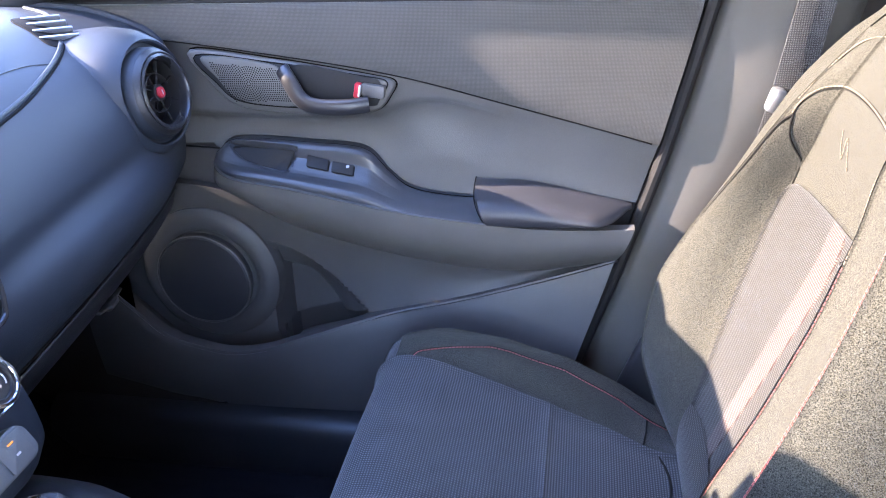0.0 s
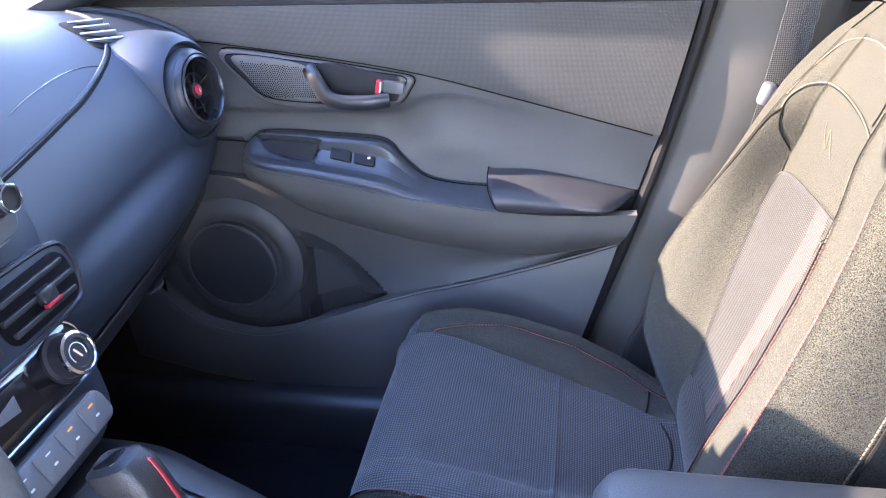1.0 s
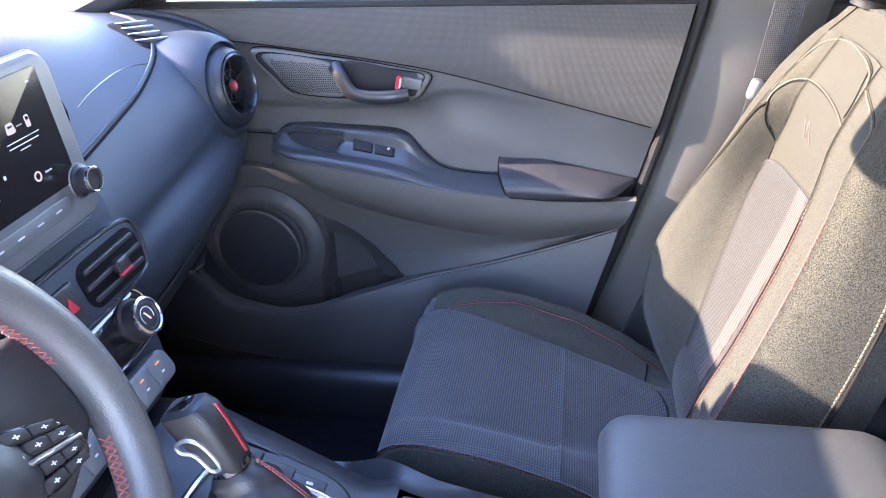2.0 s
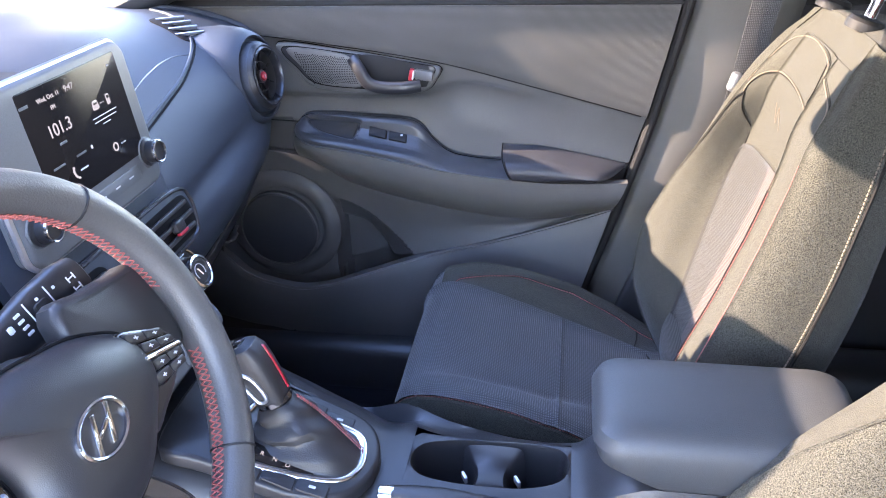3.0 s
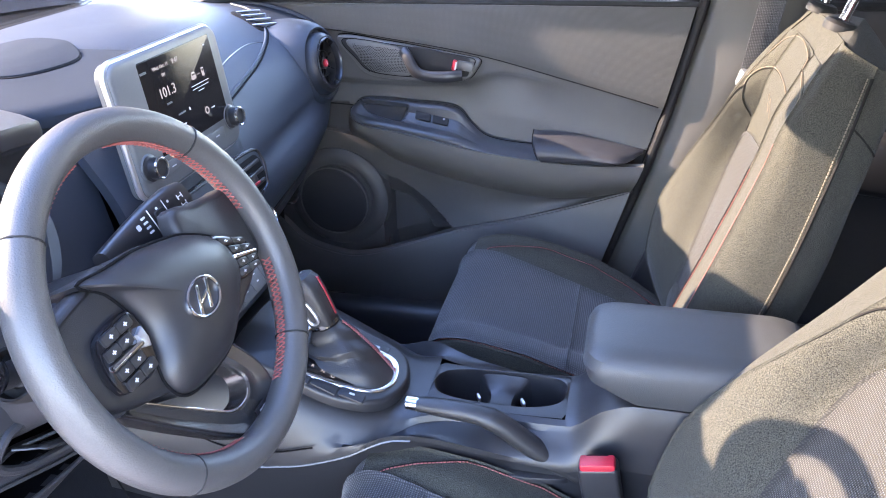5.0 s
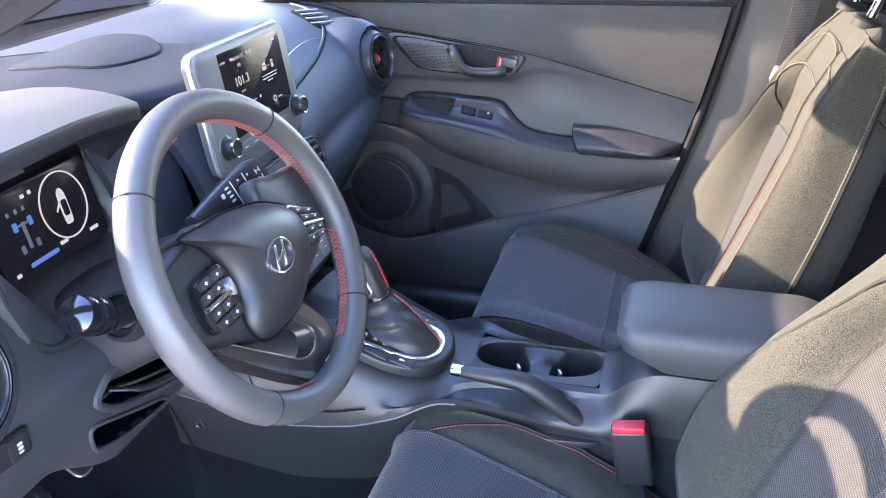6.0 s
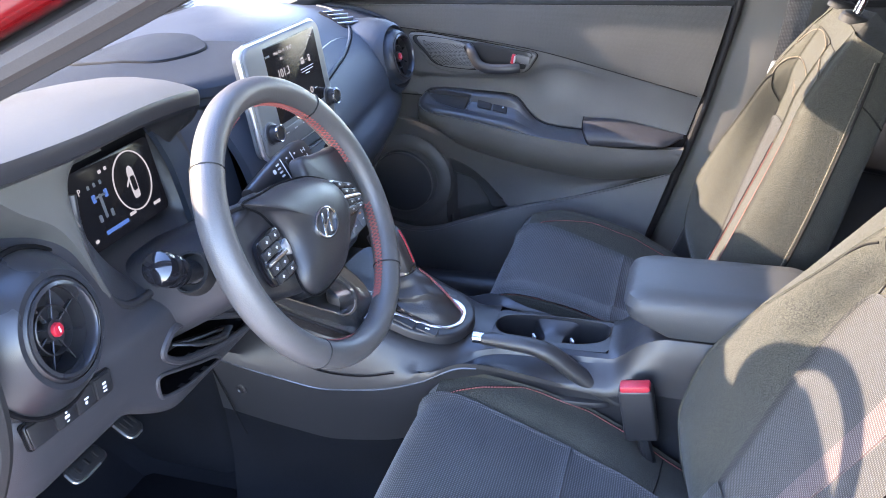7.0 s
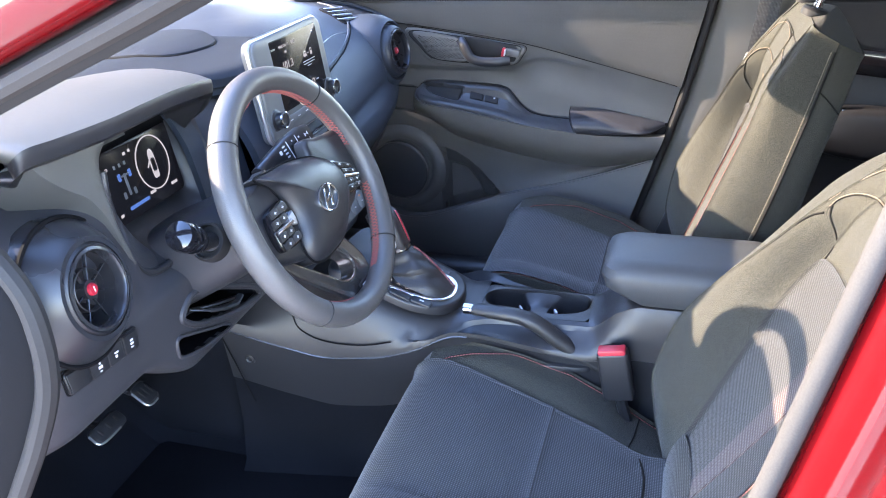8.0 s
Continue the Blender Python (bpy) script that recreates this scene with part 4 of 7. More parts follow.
    part("seam", tube(back_seam([(-0.9, 0.848), (-1.0, 0.88), (-0.95, 0.93)], 0.0008), 0.0010, 6), SEAM, seat)
    stitches([tuple(p) for p in back_seam([(-1.6, v) for v in np.linspace(0.70, 0.04, 14)], 0.0024, 6)], "red_stitching", seat, STITCH, 0.0007)
    stitches([tuple(p) for p in back_seam([(-2.0, v) for v in np.linspace(0.78, 0.02, 16)], 0.0030, 6)], "red_stitching", seat, STITCH, 0.0008)
    stitches([tuple(p) for p in back_seam([(-1.965, v) for v in np.linspace(0.78, 0.02, 16)], 0.0028, 6)], "red_stitching", seat, STITCH, 0.0007)
    part("seam", tube(back_seam([(-1.985, v) for v in np.linspace(0.80, 0.02, 16)], 0.0012, 5), 0.0014, 6), SEAM, seat)
    for s in (1, -1):
        line = [Vector(back(s * 4.0, v)) + Vector((0, s * 0.002, 0)) for v in np.linspace(0.02, 0.98, 40)]
        part("piping", tube(line, 0.0024, 6), SEAM, seat)
        line = [Vector(back(s * 3.88, v)) + Vector((0, s * 0.002, 0)) for v in np.linspace(0.02, 0.98, 60)]
        stitches([tuple(p) for p in line], "pale_stitching", seat, THREAD, 0.0011)
        part("seam", tube([Vector(back(s * u, v)) + Vector((0, s * 0.001, 0)) for u, v in ((4.0, 0.88), (4.25, 0.87), (4.6, 0.85), (4.9, 0.835))], 0.0014, 6), SEAM, seat)
    P = [[Vector(back(u - 0.30, v)) + BK_FWD * (0.0016 if 0 < i < 4 else -0.001) for i, u in enumerate((-0.15, -0.135, 0, 0.135, 0.15))] for v in np.linspace(0.16, 0.695 + arch, 24)]
    part("insert_stripe", grid(P), STRIPE, seat, "red and grey woven centre stripe")
    # embroidered mark on the yoke
    mark = [(0.10, 0.755), (0.28, 0.795), (0.30, 0.76), (0.46, 0.80)]
    stitches([tuple(p) for p in back_seam([(u - 0.1, v + arch * 0.6) for u, v in mark], 0.0012, 4)], "embroidered_mark", seat, THREAD, 0.0006, 0.004)
    # closing top
    rows = []
    for k in range(5):
        f = k / 4
        rows.append([Vector(back(u, 1.0)) * (1 - f) + (BACK0 + BK_UP * (BACK_LEN + 0.006) - BK_FWD * 0.05) * f + BK_UP * 0.012 * math.sin(f * math.pi / 2) for u in np.linspace(-6, 6, 49)])
    part("back_top", grid(rows), CLOTH, seat)
    top = BACK0 + BK_UP * (BACK_LEN + 0.008) - BK_FWD * 0.006
    for dy in (-0.060, 0.086):
        c = top + Vector((0, dy, 0))
        part("headrest_collar", lathe([(0.025, -0.012), (0.025, -0.001), (0.021, 0.004), (0.011, 0.006), (0.010, -0.004)], Matrix.Translation(c) @ Matrix.Rotation(LEAN_B, 4, "Y"), 20), RUBBER, seat)
        part("headrest_post", tube([c, c + BK_UP * 0.15], 0.0075, 14), CHROME, seat, "chrome headrest post")
    hr = [[top + BK_UP * (0.13 + 0.17 * (0.5 - 0.5 * math.cos(math.pi * v))) + Vector((0, 0.125 * math.sin(math.pi * v) ** 0.45 * math.cos(a), 0)) + BK_FWD * (0.045 * math.sin(math.pi * v) ** 0.45 * math.sin(a) + 0.01) for a in np.linspace(0, 2 * math.pi, 24, endpoint=False)] for v in np.linspace(0.01, 0.99, 14)]
    part("headrest", grid(hr, close_v=True, cap=True), CLOTH, seat)
    # base frame and rails
    part("seat_base", box(0.40, 0.44, 0.10, Matrix.Translation((0.08 + SEAT_DX, SY, 0.48)), 0.02), HARD, seat)
    for dy in (-0.2, 0.2):
        part("seat_rail", box(0.48, 0.04, 0.10, Matrix.Translation((0.08, SY + dy, 0.385)), 0.008), HARD, seat)
    part("recliner_cover", box(0.13, 0.02, 0.14, pose(0.27, SY + 0.262, 0.55, 0, 20, 0), 0.02, 4), HARD, seat)
    part("recliner_cover", box(0.13, 0.02, 0.14, pose(0.27, SY - 0.262, 0.55, 0, 20, 0), 0.02, 4), HARD, seat)
    return seat


front_seat("dark grey cloth passenger seat with red stitching, partly sunlit")
SY, SEAT_DX = 0.205, -0.022
OUTWARD = 0.03
BACK_WIDE = 0.04
recline(28.0, 0.226)
front_seat("dark cloth driver's seat with steering wheel shadow across it", 0.045, 1.02, 1.95)


def buckle(at, lean):
    b = thing("belt_buckle", at, "black seat belt buckle with red release button", "belt buckle", "belt buckles")
    m = Matrix.Translation(at) @ Matrix.Rotation(radians(lean), 4, "Y")
    part("housing", box(0.054, 0.030, 0.10, m @ Matrix.Translation((0, 0, -0.05)), 0.006, 3), HARD, b)
    part("release_button", box(0.048, 0.024, 0.022, m @ Matrix.Translation((0, -0.002, -0.004)), 0.004), RED, b, "bright red release button")
    part("tongue_slot", box(0.03, 0.004, 0.012, m @ Matrix.Translation((0, 0.007, 0.001)), 0.001), BLACK, b)
    part("buckle_stalk", tube([m @ Vector((0, 0, -0.09)), m @ Vector((0.01, 0, -0.19))], 0.011, 8), HARD, b)
    return b


buckle((0.166, 0.388, 0.700), -10)
buckle((0.20, 0.64, 0.68), -8)

# ---- rear of the cabin ----
rear = thing("rear_bench", (0.95, MID, 0.35), "dark rear bench seat behind the front seats", "rear seat")
P = [[(x, y, z) for y in np.linspace(-0.2, 1.2, 20)] for x, z in spline([(0.80, 0.36), (0.78, 0.52), (0.82, 0.58), (1.0, 0.56), (1.2, 0.54), (1.26, 0.62), (1.36, 0.9), (1.42, 1.1), (1.47, 1.12), (1.5, 1.0)], 4)]
part("bench_cushion", grid(P), CLOTH, rear)
rdoor = thing("rear_door", (0.8, 1.27, 0.8), "dark rear passenger door with a chrome handle", "car door")
part("panel", thicken(grid([[(x, 1.285 - 0.03 * math.exp(-((z - 0.83) / 0.08) ** 2), z) for x in np.linspace(0.44, 1.4, 12)] for z in np.linspace(0.38, 1.14, 20)]), 0.03, (0, 1, 0)), HARD, rdoor)
part("armrest", slab(spline([(0.55, 0.80), (0.62, 0.90), (0.95, 0.86), (1.0, 0.80), (0.8, 0.76)], 6, True), on_door(1.262), 0.05, 0.02, 3), LEVER, rdoor)
part("handle_bezel", slab(rounded(0.15, 0.06, 0.02), facing((0.68, 1.258, 1.0), (1, 0, -0.12), (0, 0, 1)), 0.01, 0.004), GLOSS, rdoor)
part("door_handle", slab(rounded(0.065, 0.014, 0.006), facing((0.64, 1.235, 0.892), (1, 0, 0), (0, 0, 1)), 0.01, 0.003), CHROME, rdoor, "chrome handle")
part("window_seal", tube([(0.44, 1.28, 1.145), (1.4, 1.27, 1.16)], 0.01, 8), RUBBER, rdoor)
part("outer_skin", thicken(grid([[(x, 1.345 - 0.06 * max(0, z - 1.0), z) for x in np.linspace(0.40, 1.4, 8)] for z in np.linspace(0.3, 1.14, 8)]), 0.01, (0, 1, 0)), PAINT, rdoor)

# ---- dashboard ----
dash = thing("dashboard", (-0.6, MID, 1.0), "dark soft-plastic dashboard with blue sky sheen", "dashboard")
edge_x = curve_y([(-0.30, -0.60), (0.0, -0.62), (0.24, -0.60), (0.33, -0.50), (0.42, -0.455), (0.60, -0.435), (0.668, -0.433)])


def top_z(x, y):
    return 1.181 - 0.026 * max(0, (-0.72 - x)) / 0.25 - 0.012 * ((y - MID) / 0.7) ** 2 - 0.018 * max(0, (y - 0.7) / 0.5) ** 2


P = []
for y in np.linspace(-0.27, 0.625, 40):
    xe = edge_x(y)
    row = [(x, y, top_z(x, y)) for x in np.linspace(-1.07, xe - 0.03, 18)]
    row += [(xe - 0.015, y, top_z(xe, y) - 0.003), (xe - 0.004, y, top_z(xe, y) - 0.010), (xe, y, top_z(xe, y) - 0.022), (xe - 0.012, y, top_z(xe, y) - 0.03)]
    P.append(row)
# Hidden filler, added to close gaps that leak light through the dashboard.
part("dash_filler", box(0.36, 1.30, 0.26, Matrix.Translation((-0.88, 0.48, 0.95)), 0.01), BLACK, dash)
part("top_pad", thicken(grid(P), 0.012, (0, 0, -1)), DASH_TOP, dash, "padded dashboard top")
# defroster slot and small vents on the top
part("defroster_slot", slab(rounded(0.03, 0.9, 0.012), lambda a, b, h: Vector((-0.945 + a, MID + b, top_z(-0.945 + a, MID + b) - 0.003 + h)), 0.006, 0.002), BLACK, dash)
lid = spline([(-0.628, 0.562), (-0.70, 0.645), (-0.779, 0.705), (-0.862, 0.744), (-0.895, 0.715), (-0.885, 0.62), (-0.868, 0.53), (-0.850, 0.462), (-0.782, 0.446), (-0.714, 0.441), (-0.655, 0.446), (-0.626, 0.490)], 6, True)
part("speaker_lid_groove", slab(lid, lambda a, b, h: Vector((a, b, top_z(a, b) - 0.002 + h)), 0.0035, 0.001), BLACK, dash)
part("speaker_lid", slab([((a + 0.76) * 0.978 - 0.76, (b - 0.59) * 0.978 + 0.59) for a, b in lid], lambda a, b, h: Vector((a, b, top_z(a, b) + h)), 0.004, 0.002), DASH_TOP, dash, "flush speaker lid")
part("sensor_dome", lathe([(0.03, 0), (0.028, 0.008), (0.015, 0.014), (0.002, 0.015)], Matrix.Translation((-0.90, 0.27, 1.155)), 20), DASH, dash)

# passenger's side: one raked surface from the windscreen down to a crease, a rounded ledge, then the glove box
SECTIONS = [
    (0.60, [(-0.72, 1.181), (-0.62, 1.172), (-0.53, 1.135), (-0.475, 1.09), (-0.445, 1.05), (-0.425, 1.01), (-0.420, 0.98), (-0.412, 0.95), (-0.412, 0.92), (-0.42, 0.89), (-0.432, 0.87)]),
    (0.85, [(-0.72, 1.176), (-0.63, 1.163), (-0.555, 1.128), (-0.50, 1.09), (-0.468, 1.045), (-0.452, 1.005), (-0.450, 0.982), (-0.430, 0.957), (-0.424, 0.93), (-0.435, 0.90), (-0.462, 0.87)]),
    (1.05, [(-0.74, 1.165), (-0.66, 1.155), (-0.59, 1.133), (-0.518, 1.10), (-0.480, 1.055), (-0.469, 1.015), (-0.468, 0.985), (-0.455, 0.957), (-0.452, 0.93), (-0.465, 0.90), (-0.494, 0.87)]),
    (1.225, [(-0.78, 1.150), (-0.70, 1.147), (-0.63, 1.138), (-0.565, 1.118), (-0.525, 1.093), (-0.512, 1.045), (-0.510, 0.995), (-0.506, 0.957), (-0.508, 0.93), (-0.515, 0.90), (-0.536, 0.87)]),
]


def dash_section(y):
    """The passenger side's section at one place across the car, from the windscreen down."""
    ys = [k for k, _ in SECTIONS]
    return [(smooth_interp(y, ys, [sec[i][0] for _, sec in SECTIONS]), smooth_interp(y, ys, [sec[i][1] for _, sec in SECTIONS])) for i in range(11)]


def dash_z(x, y):
    S = np.array(spline([(-1.07, 1.145)] + dash_section(y)[:6], 6))
    return float(np.interp(x, S[:, 0], S[:, 1]))


P = [[(x, y, z) for x, z in spline([(-1.07, 1.145), (-0.9, 1.165)] + dash_section(y), 6)] for y in np.linspace(0.60, 1.225, 46)]
part("passenger_face", thicken(grid(P), 0.012, (-0.5, 0, -1)), DASH, dash, "raked dashboard face catching the sky")
P = [[(x + dx, y, z + dz) for x, z in [dash_section(y)[-1]] for dx, dz in spline([(-0.002, -0.003), (0.0, -0.010), (-0.004, -0.028), (-0.016, -0.050), (-0.045, -0.066), (-0.12, -0.075)], 4)] for y in np.linspace(0.655, 1.20, 30)]
part("glove_box", thicken(grid(P), 0.012, (-1, 0, 0.1)), HARD, dash, "closed glove box")
part("glove_box_seam", tube([(dash_section(y)[-1][0] + 0.0015, y, 0.868) for y in np.linspace(0.655, 1.21, 30)], 0.0020, 6), BLACK, dash)
part("glove_box_lip", tube([(dash_section(y)[-1][0] + 0.001, y, 0.861) for y in np.linspace(0.655, 1.20, 30)], 0.0026, 6), HARD, dash)
part("glove_box_latch", tube(spline([(-0.468, 0.86, 0.829), (-0.474, 0.89, 0.822), (-0.480, 0.93, 0.826)], 5), [0.004] * 4 + [0.009] * 4 + [0.004] * 3, 10, flat=0.5), HARD, dash, "small glove box latch")
groove = spline([(-0.70, 1.185), (-0.655, 1.165), (-0.605, 1.12), (-0.55, 1.03), (-0.515, 0.92), (-0.492, 0.80), (-0.475, 0.70), (-0.462, 0.62)], 8)
part("pad_seam", tube([(x, y, dash_z(x, y) + 0.0004) for x, y in groove], 0.0019, 6), BLACK, dash)
part("pad_seam_lip", tube([(x - 0.0045, y, dash_z(x - 0.0045, y) + 0.0006) for x, y in groove], 0.0030, 8), DASH, dash)
fold = spline([(-0.536, 1.000), (-0.549, 0.96), (-0.549, 0.907), (-0.537, 0.83), (-0.523, 0.77)], 8)
part("airbag_seam", tube([(x, y, dash_z(x, y) + 0.0002) for x, y in fold], 0.0009, 6), SATIN, dash, "faint airbag door line")
rim_line = spline([(-0.72, 1.21), (-0.64, 1.222), (-0.575, 1.226), (-0.525, 1.228), (-0.514, 1.228)], 6)
part("end_bead", tube([(x, y, dash_z(x, 1.22) + 0.003) for x, y in rim_line], 0.0055, 8), DASH, dash, "rolled bead along the door")
end_o = spline([(-0.510, 0.935), (-0.535, 0.870), (-0.562, 0.815), (-0.632, 0.727), (-0.672, 0.68)], 6) + [(-1.0, 0.68), (-1.0, 0.96), (-0.6, 0.96)]
part("dash_end", slab([(a, b) for a, b in end_o], lambda a, b, h: Vector((a, 1.222 - h, b)), 0.012, 0.003), HARD, dash, "dark end panel of the dashboard")
sv = part("side_demister", slab(spline([(-0.655, 1.085), (-0.645, 1.145), (-0.612, 1.135), (-0.562, 1.065), (-0.572, 1.04), (-0.612, 1.06)], 5, True), lambda a, b, h: Vector((a, b, dash_z(a, b) - 0.001 + h)), 0.003, 0.001), BLACK, dash, "side window demister vent")
for k in range(4):
    fx, fy = -0.636 + 0.019 * k, 1.108 - 0.016 * k
    part("slat", box(0.050, 0.003, 0.010, Matrix.Translation((fx + 0.006, fy + 0.006, dash_z(fx, fy) + 0.003)) @ Matrix.Rotation(radians(32), 4, "Z") @ Matrix.Rotation(radians(35), 4, "X"), 0.001), SILVER, sv)
for y0, y1, drop in ((-0.26, 0.36, -0.075), (0.64, 1.2, -0.11)):
    part("under_panel", thicken(grid([[(x, y, z - drop) for x, z in ((-0.60, 0.685), (-0.7, 0.66), (-0.95, 0.64), (-1.14, 0.64))] for y in np.linspace(y0, y1, 6)]), 0.01, (0, 0, 1)), HARD, dash)


def round_vent(c, k, cone, skin, name_label):
    """A turbine-shaped air vent in its pod: rings, spokes and a red hub; k scales it."""
    L = lambda prof, seg=44: lathe([(r * k, h * k) for r, h in prof], c, seg)
    v = part("air_vent", L([(0.070, -0.035), (0.067, 0.0), (0.063, 0.010), (0.059, 0.014), (0.056, 0.012), (0.054, 0.004), (0.052, -0.03)]), HARD, dash, name_label)
    part("vent_cowl", L(cone, 64), skin, v, "smooth cowl flowing into the dashboard")
    part("vent_ring", L([(0.0575, 0.008), (0.0565, 0.0145), (0.0525, 0.0160), (0.0500, 0.012), (0.0500, 0.0)]), SATIN, v, "satin vent ring")
    part("vent_well", L([(0.052, -0.03), (0.03, -0.045), (0.001, -0.046)]), BLACK, v)
    for j in range(8):
        a = j * math.pi / 4 + 0.3
        part("spoke", box(0.040 * k, 0.0018 * k, 0.006 * k, c @ Matrix.Rotation(a, 4, "Z") @ Matrix.Translation((0.030 * k, 0, -0.006)) @ Matrix.Rotation(0.2, 4, "X"), 0.0008, 1), SATIN, v)
    part("vent_hoop", L([(0.030, -0.012), (0.030, -0.002), (0.0287, -0.001), (0.0287, -0.012)]), HARD, v)
    part("vent_hub_base", L([(0.013, -0.02), (0.013, 0.0), (0.001, 0.001)], 20), HARD, v)
    part("vent_hub", L([(0.0088, 0.0), (0.0088, 0.003), (0.0074, 0.005), (0.001, 0.0055)], 20), RED, v, "red vent hub")
    part("hub_mark", box(0.0018, 0.0070, 0.001, c @ Matrix.Translation((0, 0, 0.0057 * k)), 0.0003, 1), WHITE, v)
    return v


round_vent(frame_of((-0.460, 1.094, 1.050), (0.10, 1, 0), (-0.18, 0, 1)), 0.92, [(0.112, -0.110), (0.109, -0.070), (0.100, -0.034), (0.088, -0.011), (0.080, -0.003), (0.0775, -0.005), (0.076, -0.014), (0.070, -0.014), (0.068, 0.001), (0.065, 0.005), (0.062, 0.004)], DASH, "round passenger air vent with red hub")
round_vent(frame_of((-0.408, -0.128, 1.043), (-0.12, 1, 0), (-0.18, 0, 1)), 0.90, [(0.104, -0.052), (0.099, -0.026), (0.0965, -0.020), (0.088, -0.008), (0.079, 0.004), (0.070, 0.012), (0.063, 0.012)], VENT_SKIN, "round driver air vent with red hub")

part("vent_gap", tube([frame_of((-0.408, -0.128, 1.043), (-0.12, 1, 0), (-0.18, 0, 1)) @ Vector((0.0905 * math.cos(a), 0.0905 * math.sin(a), -0.022)) for a in np.linspace(0, 2 * math.pi, 60, endpoint=False)], 0.0032, 6, closed=True), BLACK, dash)
# driver's face with an open cavity below the column


def driver_section(y):
    k = max(0, min(1, (y + 0.02) / 0.10))
    side = max(0, (-0.17 - y) / 0.10)
    low = 0.06 * smooth_step((y + 0.05) / 0.12)
    prof = [(-0.62, 1.18), (-0.53 - 0.02 * k, 1.15 - 0.10 * k), (-0.455 - 0.075 * k, 1.115 - 0.11 * k), (-0.435 - 0.05 * k, 1.06 - 0.075 * k), (-0.430 - 0.02 * k, 0.98 - 0.01 * k), (-0.420, 0.95), (-0.422, 0.915 - 0.3 * low), (-0.428, 0.885 - 0.8 * low), (-0.437, 0.862 - low), (-0.468, 0.846 - low), (-0.55, 0.835 - low), (-0.66, 0.825 - low)]
    return [(x - 0.05 * side * side, z) for x, z in spline(prof, 7)]


def driver_x(y, z):
    S = sorted([(b, a) for a, b in driver_section(y) if b < 1.0])
    return float(np.interp(z, [b for b, _ in S], [a for _, a in S]))


CAVITY = spline([(0.034, 0.901), (0.046, 0.919), (0.068, 0.926), (0.122, 0.907), (0.187, 0.872), (0.244, 0.838), (0.250, 0.818), (0.205, 0.824), (0.160, 0.836), (0.106, 0.855), (0.063, 0.874)], 6, True)
LOWER_GAP = spline([(0.020, 0.876), (0.018, 0.852), (0.028, 0.838), (0.074, 0.823), (0.115, 0.816), (0.156, 0.810), (0.150, 0.823), (0.105, 0.842), (0.062, 0.861)], 6, True)
P = [[(x, y, z) for x, z in driver_section(y)] for y in np.linspace(-0.27, 0.36, 110)]
bm = grid(P)
gone = []
for face in bm.faces:
    c = face.calc_center_median()
    if c.x > -0.47 and (inside(CAVITY, c.y, c.z) or inside(LOWER_GAP, c.y, c.z)):
        gone.append(face)
bmesh.ops.delete(bm, geom=gone, context="FACES")
part("driver_face", thicken(bm, 0.010, (-1, 0, 0)), LOWER, dash, "grey lower panel around the steering column")
for poly, thick, lab in ((CAVITY, 0.0055, "cavity below the column, shade put in as black walls"), (LOWER_GAP, 0.0030, "gap under the column panel, shade put in as black walls")):
    lipc = [Vector((driver_x(a, b) + 0.001, a, b)) for a, b in poly]
    cy, cz = sum(a for a, _ in poly) / len(poly), sum(b for _, b in poly) / len(poly)
    part("cavity_lip", tube(lipc, thick, 8, closed=True, up=(1, 0, 0)), LOWER, dash)
    # Walls coloured near black: the shade inside is painted on them.
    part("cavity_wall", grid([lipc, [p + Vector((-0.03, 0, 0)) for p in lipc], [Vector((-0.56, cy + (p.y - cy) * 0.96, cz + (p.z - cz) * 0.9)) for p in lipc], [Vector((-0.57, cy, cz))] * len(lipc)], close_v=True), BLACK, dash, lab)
part("cavity_shelf", tube(spline([(-0.432, 0.036, 0.896), (-0.435, 0.07, 0.892), (-0.436, 0.12, 0.872), (-0.44, 0.20, 0.842)], 6), 0.006, 8, flat=0.5), HARD, dash)
part("bonnet_release", tube(spline([(-0.430, 0.065, 0.898), (-0.408, 0.085, 0.889), (-0.400, 0.107, 0.881), (-0.398, 0.135, 0.873), (-0.402, 0.158, 0.874)], 6), [0.004] * 6 + [0.007] * 6 + [0.008] * 7 + [0.006] * 6, 10, flat=0.55), LEVER, dash, "black release lever in the cavity")
part("stack_cheek", thicken(grid([[(x, y, z) for x, z in spline([(-0.64, 1.172), (-0.53, 1.160), (-0.492, 1.112), (-0.478, 1.06), (-0.466, 0.99), (-0.452, 0.93)], 4)] for y in np.linspace(0.215, 0.35, 8)]), 0.01, (-1, 0, -0.2)), DASH, dash)
on_face = lambda a, b, h: Vector((driver_x(a, b) + 0.001 + h, a, b))
bank = lambda a, b: (-0.129 + a, 0.941 - 0.085 * a + b)
part("switch_bank_gap", slab([bank(a, b) for a, b in rounded(0.132, 0.034, 0.006)], on_face, 0.0012, 0.0004), BLACK, dash)
sb = part("switch_bank", slab([bank(a, b) for a, b in rounded(0.128, 0.030, 0.005)], on_face, 0.0040, 0.0012), LEVER, dash, "row of dark switches")
for a0, w in ((-0.0465, 0.033), (-0.0135, 0.031), (0.0175, 0.029), (0.0475, 0.027)):
    part("switch", slab([bank(a0 + a, b) for a, b in rounded(w - 0.002, 0.027, 0.002)], on_face, 0.0058, 0.0010), LEVER, sb)
